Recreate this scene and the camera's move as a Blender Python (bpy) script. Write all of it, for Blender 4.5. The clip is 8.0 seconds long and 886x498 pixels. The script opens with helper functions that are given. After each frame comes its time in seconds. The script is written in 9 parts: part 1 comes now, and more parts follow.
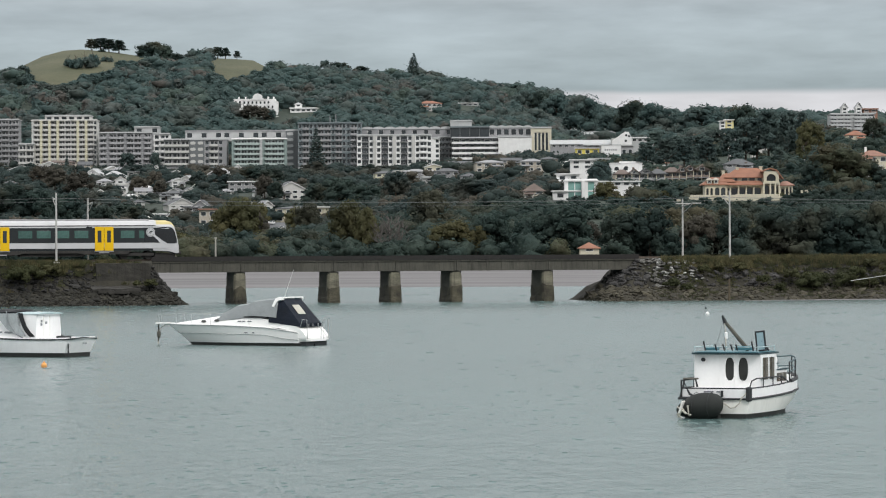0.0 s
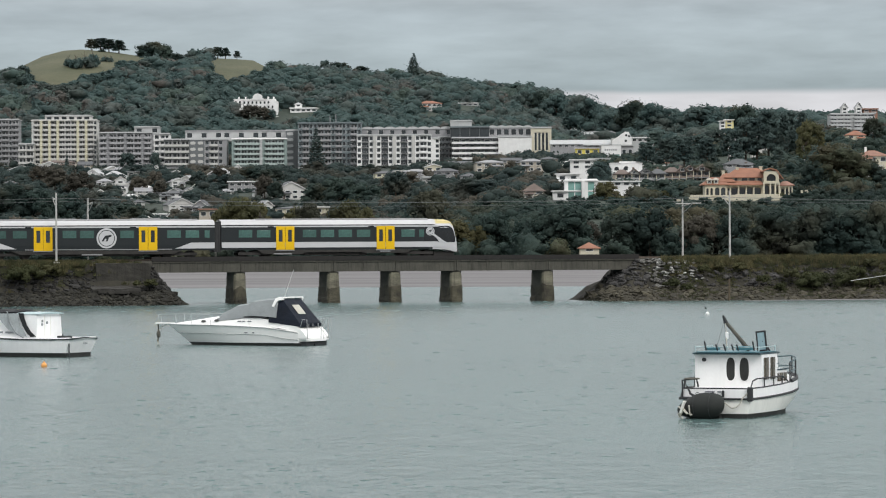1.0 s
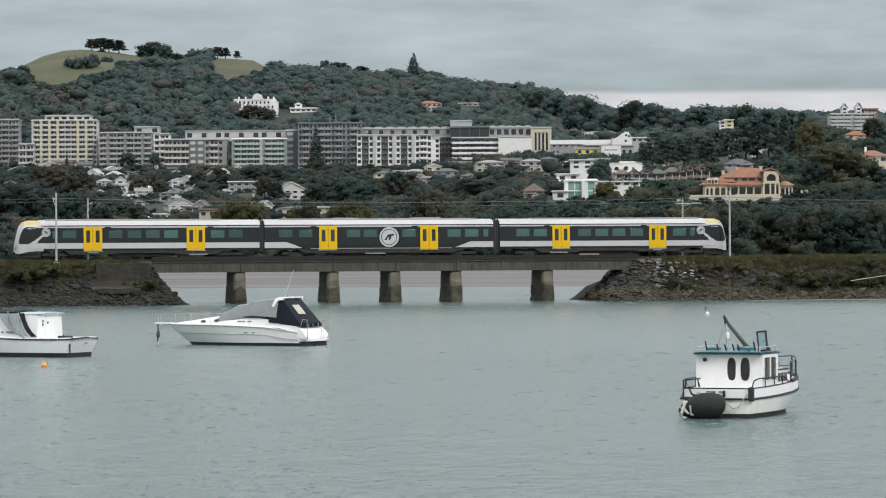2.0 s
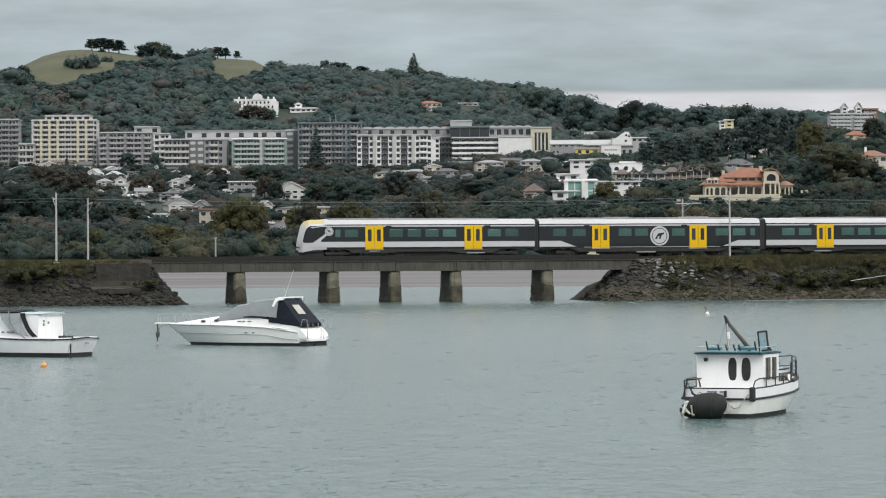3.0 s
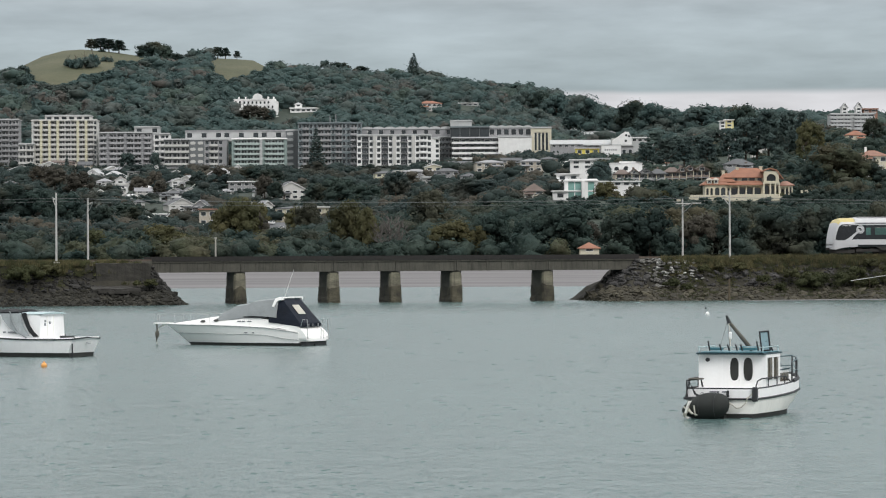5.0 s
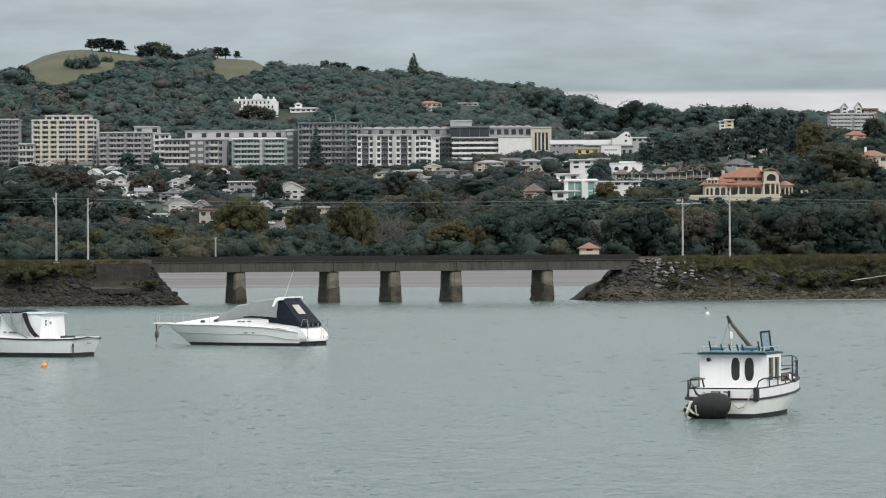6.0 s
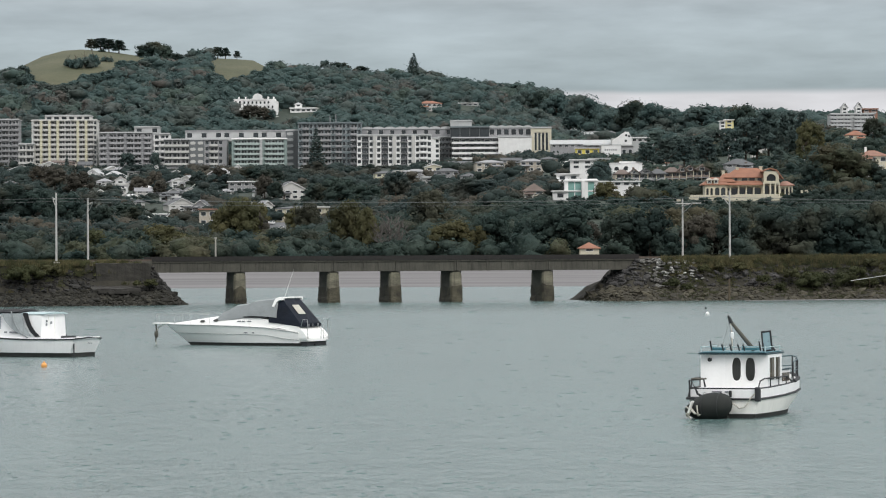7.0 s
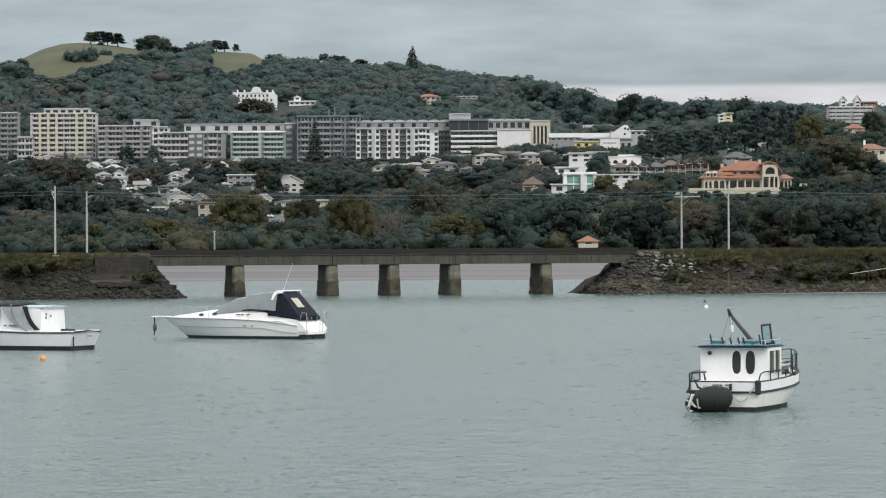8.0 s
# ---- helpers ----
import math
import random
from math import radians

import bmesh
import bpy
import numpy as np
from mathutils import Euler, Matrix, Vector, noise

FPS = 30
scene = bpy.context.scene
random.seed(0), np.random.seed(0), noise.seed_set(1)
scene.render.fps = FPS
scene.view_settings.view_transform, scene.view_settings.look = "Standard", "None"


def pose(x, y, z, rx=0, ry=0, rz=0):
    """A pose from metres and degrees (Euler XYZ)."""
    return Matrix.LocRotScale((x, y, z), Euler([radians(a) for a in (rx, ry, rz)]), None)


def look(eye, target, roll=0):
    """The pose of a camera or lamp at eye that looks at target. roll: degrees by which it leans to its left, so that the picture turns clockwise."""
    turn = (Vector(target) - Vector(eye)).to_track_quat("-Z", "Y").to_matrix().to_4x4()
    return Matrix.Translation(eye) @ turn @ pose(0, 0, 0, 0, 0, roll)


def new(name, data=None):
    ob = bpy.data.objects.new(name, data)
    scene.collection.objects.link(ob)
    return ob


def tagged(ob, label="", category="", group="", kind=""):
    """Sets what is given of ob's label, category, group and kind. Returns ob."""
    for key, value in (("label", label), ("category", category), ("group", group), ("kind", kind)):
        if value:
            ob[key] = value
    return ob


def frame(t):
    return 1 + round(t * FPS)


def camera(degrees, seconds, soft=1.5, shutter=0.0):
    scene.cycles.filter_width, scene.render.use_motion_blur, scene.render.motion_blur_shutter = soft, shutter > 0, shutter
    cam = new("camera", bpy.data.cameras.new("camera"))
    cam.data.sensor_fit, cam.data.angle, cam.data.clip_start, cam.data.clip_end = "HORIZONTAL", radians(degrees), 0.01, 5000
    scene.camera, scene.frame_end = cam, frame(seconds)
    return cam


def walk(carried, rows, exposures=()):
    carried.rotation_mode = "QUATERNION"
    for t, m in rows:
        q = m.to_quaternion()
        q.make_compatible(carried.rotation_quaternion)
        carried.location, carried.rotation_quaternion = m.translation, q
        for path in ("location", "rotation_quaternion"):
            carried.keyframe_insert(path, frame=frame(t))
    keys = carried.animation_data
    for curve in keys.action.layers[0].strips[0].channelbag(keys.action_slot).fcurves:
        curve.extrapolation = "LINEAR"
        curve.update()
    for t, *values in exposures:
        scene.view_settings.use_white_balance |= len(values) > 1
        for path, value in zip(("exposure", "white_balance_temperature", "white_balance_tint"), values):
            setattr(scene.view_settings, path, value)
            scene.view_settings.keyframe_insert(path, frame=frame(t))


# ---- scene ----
cam = camera(13.968, 8.0, soft=1.1)
EYE = (0.0, 0.0, 5.0)
LEVEL = look(EYE, (0.0, 100.0, 5.0625), -0.31)
TIPPED = look(EYE, (0.03, 100.0, 4.875), -0.31)
walk(cam, [(0.0, LEVEL), (7.0, LEVEL), (7.9, LEVEL), (8.0, TIPPED)], exposures=[(0.0, 0.13), (8.0, 0.13)])

# the railway line: along local x, running away to the east
LINE = pose(0, 359, 0, 0, 0, 14)


# ---- world and light ----
def overcast():
    world = bpy.data.worlds.new("overcast")
    scene.world = world
    world.use_nodes = True
    nt = world.node_tree
    nodes, link = nt.nodes, nt.links.new
    nodes.clear()
    sky = nodes.new("ShaderNodeTexSky")
    sky.sky_type, sky.sun_disc = "NISHITA", False
    sky.sun_elevation, sky.sun_rotation = radians(42), radians(215)
    co = nodes.new("ShaderNodeTexCoord")
    sep = nodes.new("ShaderNodeSeparateXYZ")
    link(co.outputs["Generated"], sep.inputs[0])
    # layers of cloud, stretched along the horizon
    stretch = nodes.new("ShaderNodeMapping")
    stretch.inputs["Scale"].default_value = (19, 19, 96)
    link(co.outputs["Generated"], stretch.inputs[0])
    banks = nodes.new("ShaderNodeTexNoise")
    banks.inputs["Scale"].default_value, banks.inputs["Detail"].default_value = 1.3, 6
    banks.inputs["Roughness"].default_value = 0.55
    link(stretch.outputs[0], banks.inputs["Vector"])
    # height over the horizon, frayed by the noise
    fray = nodes.new("ShaderNodeMath")
    fray.operation = "MULTIPLY_ADD"
    fray.inputs[1].default_value, fray.inputs[2].default_value = 0.0024, -0.0012
    link(banks.outputs["Fac"], fray.inputs[0])
    high = nodes.new("ShaderNodeMath")
    high.operation = "ADD"
    link(sep.outputs["Z"], high.inputs[0])
    link(fray.outputs[0], high.inputs[1])
    ramp = nodes.new("ShaderNodeValToRGB")
    span = nodes.new("ShaderNodeMath")
    span.operation = "MULTIPLY"
    span.inputs[1].default_value = 8.0
    link(high.outputs[0], span.inputs[0])
    link(span.outputs[0], ramp.inputs[0])
    r = ramp.color_ramp
    stops = ((0.0, (0.58, 0.59, 0.62)), (0.034, (0.74, 0.735, 0.765)), (0.0426, (0.72, 0.72, 0.755)), (0.0441, (0.380, 0.452, 0.488)),
             (0.056, (0.438, 0.510, 0.548)), (0.066, (0.435, 0.50, 0.542)), (0.085, (0.54, 0.57, 0.59)), (0.125, (0.66, 0.67, 0.68)))
    while len(r.elements) < len(stops):
        r.elements.new(0.5)
    for e, (at, c) in zip(r.elements, stops):
        e.position, e.color = min(1.0, at * 8), (*c, 1)
    shade = nodes.new("ShaderNodeMapRange")
    shade.inputs["From Min"].default_value, shade.inputs["From Max"].default_value = 0.3, 0.7
    shade.inputs["To Min"].default_value, shade.inputs["To Max"].default_value = 0.84, 1.13
    link(banks.outputs["Fac"], shade.inputs["Value"])
    cloud = nodes.new("ShaderNodeVectorMath")
    cloud.operation = "SCALE"
    link(ramp.outputs[0], cloud.inputs[0])
    # an overcast sky is brighter overhead than near the horizon
    zenith = nodes.new("ShaderNodeMapRange")
    zenith.interpolation_type = "SMOOTHSTEP"
    zenith.inputs["From Min"].default_value, zenith.inputs["From Max"].default_value = 0.07, 0.6
    zenith.inputs["To Min"].default_value, zenith.inputs["To Max"].default_value = 1.0, 2.0
    link(sep.outputs["Z"], zenith.inputs["Value"])
    glow = nodes.new("ShaderNodeMath")
    glow.operation = "MULTIPLY"
    link(zenith.outputs[0], glow.inputs[0])
    link(shade.outputs[0], glow.inputs[1])
    link(glow.outputs[0], cloud.inputs["Scale"])
    clear = nodes.new("ShaderNodeVectorMath")
    clear.operation = "SCALE"
    clear.inputs["Scale"].default_value = 0.08
    link(sky.outputs[0], clear.inputs[0])
    mix = nodes.new("ShaderNodeMix")
    mix.data_type = "RGBA"
    mix.inputs["Factor"].default_value = 0.92
    link(clear.outputs[0], mix.inputs["A"])
    link(cloud.outputs[0], mix.inputs["B"])
    bg = nodes.new("ShaderNodeBackground")
    bg.inputs["Strength"].default_value = 0.92
    out = nodes.new("ShaderNodeOutputWorld")
    link(mix.outputs["Result"], bg.inputs["Color"])
    link(bg.outputs[0], out.inputs["Surface"])
    lamp = bpy.data.lights.new("sun", "SUN")
    lamp.energy, lamp.angle, lamp.color = 1.5, radians(18), (1.0, 0.97, 0.93)
    ob = new("sun", lamp)
    ob.matrix_world = look((80, -120, 130), (0, 0, 0))


overcast()


# ---- materials ----
def material(name, base, rough=0.6, metal=0.0, vary=0.15, scale=1.0, bump=0.0, bump_scale=None, tint=None, each=0.0, island=0.0,
             streak=0.0, coords="Object", spec=0.5, fine=0.5, stretch=(1, 1, 1)):
    """Base colour with variation at two scales, relief, and differences from piece to piece."""
    m = bpy.data.materials.new(name)
    m.use_nodes = True
    nt = m.node_tree
    nodes, link = nt.nodes, nt.links.new
    bsdf = nodes["Principled BSDF"]
    bsdf.inputs["Roughness"].default_value, bsdf.inputs["Metallic"].default_value = rough, metal
    bsdf.inputs["Specular IOR Level"].default_value = spec
    co = nodes.new("ShaderNodeTexCoord")
    geo = nodes.new("ShaderNodeNewGeometry")
    space = geo.outputs["Position"] if coords == "World" else co.outputs["Object"]
    if stretch != (1, 1, 1):
        mp = nodes.new("ShaderNodeMapping")
        mp.inputs["Scale"].default_value = stretch
        link(space, mp.inputs[0])
        space = mp.outputs[0]
    big = nodes.new("ShaderNodeTexNoise")
    big.inputs["Scale"].default_value, big.inputs["Detail"].default_value = scale, 4
    small = nodes.new("ShaderNodeTexNoise")
    small.inputs["Scale"].default_value, small.inputs["Detail"].default_value = scale * 9, 3
    link(space, big.inputs["Vector"])
    link(space, small.inputs["Vector"])
    mixn = nodes.new("ShaderNodeMix")
    mixn.inputs["Factor"].default_value = fine * 0.6
    link(big.outputs["Fac"], mixn.inputs["A"])
    link(small.outputs["Fac"], mixn.inputs["B"])
    wide = nodes.new("ShaderNodeMapRange")
    wide.inputs["From Min"].default_value, wide.inputs["From Max"].default_value = 0.3, 0.7
    link(mixn.outputs["Result"], wide.inputs["Value"])
    cm = nodes.new("ShaderNodeMix")
    cm.data_type = "RGBA"
    lo = [c * (1 - vary) for c in base]
    hi = [min(1, c * (1 + vary)) for c in base] if tint is None else list(tint)
    cm.inputs["A"].default_value, cm.inputs["B"].default_value = (*lo, 1), (*hi, 1)
    link(wide.outputs["Result"], cm.inputs["Factor"])
    colour = cm.outputs["Result"]
    if each or island:
        info = nodes.new("ShaderNodeObjectInfo")
        hsv = nodes.new("ShaderNodeHueSaturation")
        rng = nodes.new("ShaderNodeMapRange")
        amount = each or island
        rng.inputs["To Min"].default_value, rng.inputs["To Max"].default_value = 1 - amount, 1 + amount
        link(info.outputs["Random"] if each else geo.outputs["Random Per Island"], rng.inputs["Value"])
        link(rng.outputs["Result"], hsv.inputs["Value"])
        link(colour, hsv.inputs["Color"])
        colour = hsv.outputs["Color"]
    if streak:
        mp = nodes.new("ShaderNodeMapping")
        mp.inputs["Scale"].default_value = (6, 6, 0.35)
        link(co.outputs["Object"], mp.inputs[0])
        runs = nodes.new("ShaderNodeTexNoise")
        runs.inputs["Scale"].default_value, runs.inputs["Detail"].default_value = 1.0, 3
        link(mp.outputs[0], runs.inputs["Vector"])
        rr = nodes.new("ShaderNodeMapRange")
        rr.inputs["From Min"].default_value, rr.inputs["From Max"].default_value = 0.5, 0.75
        rr.inputs["To Min"].default_value, rr.inputs["To Max"].default_value = 1.0, 1 - streak
        link(runs.outputs["Fac"], rr.inputs["Value"])
        sc = nodes.new("ShaderNodeVectorMath")
        sc.operation = "SCALE"
        link(colour, sc.inputs[0])
        link(rr.outputs["Result"], sc.inputs["Scale"])
        colour = sc.outputs[0]
    link(colour, bsdf.inputs["Base Color"])
    if bump:
        rel = nodes.new("ShaderNodeTexNoise")
        rel.inputs["Scale"].default_value, rel.inputs["Detail"].default_value = bump_scale or scale * 4, 5
        link(space, rel.inputs["Vector"])
        b = nodes.new("ShaderNodeBump")
        b.inputs["Strength"].default_value, b.inputs["Distance"].default_value = bump, 0.3 / (bump_scale or scale * 4)
        link(rel.outputs["Fac"], b.inputs["Height"])
        link(b.outputs["Normal"], bsdf.inputs["Normal"])
    return m


def foliage(name, dark, light, autumn=None, each=0.25, grain=1.3, depth=0.3):
    """Leaves: colour drifts over some metres, from leaf clump to leaf clump and from tree to tree."""
    m = bpy.data.materials.new(name)
    m.use_nodes = True
    nt = m.node_tree
    nodes, link = nt.nodes, nt.links.new
    bsdf = nodes["Principled BSDF"]
    bsdf.inputs["Roughness"].default_value = 0.75
    bsdf.inputs["Specular IOR Level"].default_value = 0.25
    geo = nodes.new("ShaderNodeNewGeometry")
    patch = nodes.new("ShaderNodeTexNoise")
    patch.inputs["Scale"].default_value, patch.inputs["Detail"].default_value = 0.07, 2
    link(geo.outputs["Position"], patch.inputs["Vector"])
    rng = nodes.new("ShaderNodeMapRange")
    rng.inputs["From Min"].default_value, rng.inputs["From Max"].default_value = 0.35, 0.65
    link(patch.outputs["Fac"], rng.inputs["Value"])
    cm = nodes.new("ShaderNodeMix")
    cm.data_type = "RGBA"
    cm.inputs["A"].default_value, cm.inputs["B"].default_value = (*dark, 1), (*light, 1)
    link(rng.outputs["Result"], cm.inputs["Factor"])
    colour = cm.outputs["Result"]
    if autumn:
        far = nodes.new("ShaderNodeTexNoise")
        far.inputs["Scale"].default_value, far.inputs["Detail"].default_value = 0.035, 1
        link(geo.outputs["Position"], far.inputs["Vector"])
        pick = nodes.new("ShaderNodeMapRange")
        pick.inputs["From Min"].default_value, pick.inputs["From Max"].default_value = 0.53, 0.65
        pick.inputs["To Max"].default_value = 0.8
        link(far.outputs["Fac"], pick.inputs["Value"])
        am = nodes.new("ShaderNodeMix")
        am.data_type = "RGBA"
        am.inputs["B"].default_value = (*autumn, 1)
        link(colour, am.inputs["A"])
        link(pick.outputs["Result"], am.inputs["Factor"])
        colour = am.outputs["Result"]
    info = nodes.new("ShaderNodeObjectInfo")
    add = nodes.new("ShaderNodeMath")
    add.operation = "MULTIPLY_ADD"
    add.inputs[1].default_value, add.inputs[2].default_value = 0.1, 0.95
    link(geo.outputs["Random Per Island"], add.inputs[0])
    tree = nodes.new("ShaderNodeMath")
    tree.operation = "MULTIPLY_ADD"
    tree.inputs[1].default_value, tree.inputs[2].default_value = 2 * each, 1 - each
    link(info.outputs["Random"], tree.inputs[0])
    both = nodes.new("ShaderNodeMath")
    both.operation = "MULTIPLY"
    link(add.outputs[0], both.inputs[0])
    link(tree.outputs[0], both.inputs[1])
    # leaf sprays vary in tone; shade in the hollows between them is painted in
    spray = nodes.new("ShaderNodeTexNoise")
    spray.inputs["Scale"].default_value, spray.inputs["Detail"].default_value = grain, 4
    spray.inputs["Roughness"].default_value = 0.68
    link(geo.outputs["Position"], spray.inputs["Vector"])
    gap_shade = nodes.new("ShaderNodeMapRange")
    gap_shade.inputs["From Min"].default_value, gap_shade.inputs["From Max"].default_value = 0.34, 0.64
    gap_shade.inputs["To Min"].default_value, gap_shade.inputs["To Max"].default_value = 0.95 - depth, 0.95 + depth
    link(spray.outputs["Fac"], gap_shade.inputs["Value"])
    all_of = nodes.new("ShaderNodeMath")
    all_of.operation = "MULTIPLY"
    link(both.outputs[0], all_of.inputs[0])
    link(gap_shade.outputs["Result"], all_of.inputs[1])
    relief = nodes.new("ShaderNodeBump")
    relief.inputs["Strength"].default_value, relief.inputs["Distance"].default_value = 0.8, 0.55 / grain
    link(spray.outputs["Fac"], relief.inputs["Height"])
    link(relief.outputs["Normal"], bsdf.inputs["Normal"])
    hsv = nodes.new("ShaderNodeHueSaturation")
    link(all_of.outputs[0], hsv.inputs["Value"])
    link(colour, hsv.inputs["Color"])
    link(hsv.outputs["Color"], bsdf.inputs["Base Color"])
    # leaves let part of the light through
    thin = nodes.new("ShaderNodeBsdfTranslucent")
    link(hsv.outputs["Color"], thin.inputs["Color"])
    mixed = nodes.new("ShaderNodeMixShader")
    mixed.inputs["Fac"].default_value = 0.45
    link(bsdf.outputs[0], mixed.inputs[1])
    link(thin.outputs[0], mixed.inputs[2])
    link(mixed.outputs[0], nodes["Material Output"].inputs["Surface"])
    return m


def water_material():
    m = material("sea_water", (0.088, 0.142, 0.138), rough=0.2, vary=0.16, scale=0.03, coords="Object", stretch=(1, 0.45, 1))
    nt = m.node_tree
    nodes, link = nt.nodes, nt.links.new
    bsdf = nodes["Principled BSDF"]
    bsdf.inputs["IOR"].default_value = 1.33
    co = nodes.new("ShaderNodeTexCoord")
    # gusts roughen some stretches of the bay and leave others smooth
    lanes = nodes.new("ShaderNodeMapping")
    lanes.inputs["Scale"].default_value = (0.06, 0.035, 1)
    link(co.outputs["Object"], lanes.inputs[0])
    gust = nodes.new("ShaderNodeTexNoise")
    gust.inputs["Scale"].default_value, gust.inputs["Detail"].default_value = 1.0, 4
    link(lanes.outputs[0], gust.inputs["Vector"])
    force = nodes.new("ShaderNodeMapRange")
    force.inputs["From Min"].default_value, force.inputs["From Max"].default_value = 0.35, 0.65
    force.inputs["To Min"].default_value, force.inputs["To Max"].default_value = 0.35, 1.0
    link(gust.outputs["Fac"], force.inputs["Value"])
    last = None
    # low swell, wavelets and ripples
    for scale, distance, turn in ((0.45, 0.22, 4), (1.5, 0.13, -9), (3.6, 0.07, 12)):
        mp = nodes.new("ShaderNodeMapping")
        mp.inputs["Scale"].default_value = (1.9, 0.6, 1)
        mp.inputs["Rotation"].default_value = (0, 0, radians(turn))
        link(co.outputs["Object"], mp.inputs[0])
        n = nodes.new("ShaderNodeTexNoise")
        n.inputs["Scale"].default_value, n.inputs["Detail"].default_value = scale, 2
        n.inputs["Roughness"].default_value = 0.5
        link(mp.outputs[0], n.inputs["Vector"])
        b = nodes.new("ShaderNodeBump")
        b.inputs["Distance"].default_value = distance
        link(force.outputs["Result"], b.inputs["Strength"])
        link(n.outputs["Fac"], b.inputs["Height"])
        if last:
            link(last.outputs["Normal"], b.inputs["Normal"])
        last = b
    link(last.outputs["Normal"], bsdf.inputs["Normal"])
    return m


WATER = water_material()
MUD = material("mud", (0.125, 0.118, 0.119), rough=0.7, vary=0.5, scale=0.02, coords="World", stretch=(0.45, 1.5, 1), tint=(0.185, 0.172, 0.172), bump=0.04, bump_scale=0.5)
EARTH = material("undergrowth", (0.030, 0.046, 0.036), rough=0.95, vary=0.4, scale=0.05, coords="World", bump=0.5, bump_scale=0.5, tint=(0.046, 0.062, 0.045))
PASTURE = material("pasture", (0.073, 0.083, 0.043), rough=0.95, vary=0.25, scale=0.03, coords="World", tint=(0.10, 0.098, 0.055), bump=0.4, bump_scale=0.4)
# pier concrete in two tones: light on the noses, deck shade on the sides
PIER_NOSE_LIT = material("lit_pier_nose_concrete", (0.14, 0.132, 0.10), rough=0.9, vary=0.55, scale=0.7, bump=0.5, tint=(0.24, 0.225, 0.165), streak=0.4, stretch=(0.7, 0.7, 2.2))
PIER_SIDE_SHADED = material("shaded_pier_side_concrete", (0.05, 0.048, 0.040), rough=0.9, vary=0.4, scale=0.7, bump=0.4, tint=(0.10, 0.095, 0.078), stretch=(0.6, 0.6, 2.0))
CONCRETE_PALE = material("pale_concrete", (0.38, 0.37, 0.33), rough=0.85, vary=0.25, scale=0.9, bump=0.25, streak=0.3)
TIDEMARK = material("shell_crust", (0.036, 0.033, 0.026), rough=0.9, vary=0.6, tint=(0.095, 0.086, 0.058), scale=1.1, bump=0.9, bump_scale=6)
GIRDER = material("girder_concrete", (0.068, 0.065, 0.053), rough=0.85, vary=0.35, scale=0.6, bump=0.25, streak=0.5)
STEEL_RUST = material("rusted_steel", (0.013, 0.011, 0.010), rough=0.8, vary=0.4, scale=3)
RAIL_STEEL = material("rail_steel", (0.16, 0.13, 0.11), rough=0.45, metal=0.8, vary=0.2, scale=3)
BALLAST = material("ballast", (0.06, 0.052, 0.045), rough=0.95, vary=0.5, scale=5, bump=0.8, bump_scale=12)
ROCK = material("basalt_rock", (0.048, 0.046, 0.045), rough=0.92, vary=0.45, scale=1.2, bump=0.5, bump_scale=5, each=0.35)
ROCK_DARK = material("dark_basalt_rock", (0.028, 0.027, 0.025), rough=0.95, vary=0.5, scale=1.2, bump=0.5, bump_scale=5, each=0.4)
ROCK_LOW = material("oyster_rock", (0.058, 0.052, 0.036), rough=0.9, vary=0.45, scale=1.2, bump=0.6, bump_scale=6, each=0.3)
ROCK_WET = material("wet_weedy_rock", (0.021, 0.020, 0.015), rough=0.95, vary=0.6, scale=1.2, bump=0.6, bump_scale=6, each=0.3)
ROCK_GREY = material("grey_pitching", (0.105, 0.102, 0.094), rough=0.9, vary=0.45, scale=1.5, bump=0.5, bump_scale=5, each=0.45)
ROCK_PALE = material("pale_rubble", (0.30, 0.30, 0.28), rough=0.85, vary=0.25, scale=2, bump=0.4, each=0.25)
BANK = material("bank_soil", (0.026, 0.024, 0.019), rough=0.95, vary=0.45, scale=0.5, bump=0.8, bump_scale=3, tint=(0.050, 0.046, 0.032))
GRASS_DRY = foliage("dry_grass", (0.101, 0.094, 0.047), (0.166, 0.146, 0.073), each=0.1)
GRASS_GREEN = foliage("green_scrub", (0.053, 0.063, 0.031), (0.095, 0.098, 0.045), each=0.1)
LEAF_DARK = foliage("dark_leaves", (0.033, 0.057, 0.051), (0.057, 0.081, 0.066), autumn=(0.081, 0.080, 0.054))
# far hill leaves: distance haze is put into these paler, bluer colours
LEAF_HAZY_WOOD = foliage("hazy_wood_leaves", (0.081, 0.132, 0.127), (0.105, 0.154, 0.144), autumn=(0.120, 0.142, 0.127), grain=0.75, depth=0.22, each=0.05)
LEAF_HAZY_RUSSET = foliage("hazy_russet_leaves", (0.103, 0.142, 0.137), (0.132, 0.151, 0.139), autumn=(0.161, 0.144, 0.127), grain=0.75, depth=0.22, each=0.05)
LEAF_HAZY_OLIVE = foliage("hazy_olive_leaves", (0.096, 0.144, 0.132), (0.122, 0.166, 0.139), grain=0.75, depth=0.22, each=0.05)
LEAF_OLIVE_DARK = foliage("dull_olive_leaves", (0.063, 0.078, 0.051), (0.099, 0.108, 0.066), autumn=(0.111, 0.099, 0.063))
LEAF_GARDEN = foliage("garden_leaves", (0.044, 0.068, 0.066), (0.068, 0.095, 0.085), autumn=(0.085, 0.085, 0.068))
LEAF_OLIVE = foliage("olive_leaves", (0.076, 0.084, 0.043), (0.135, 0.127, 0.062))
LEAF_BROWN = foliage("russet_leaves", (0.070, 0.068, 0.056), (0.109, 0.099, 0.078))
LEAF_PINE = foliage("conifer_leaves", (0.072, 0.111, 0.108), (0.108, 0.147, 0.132))
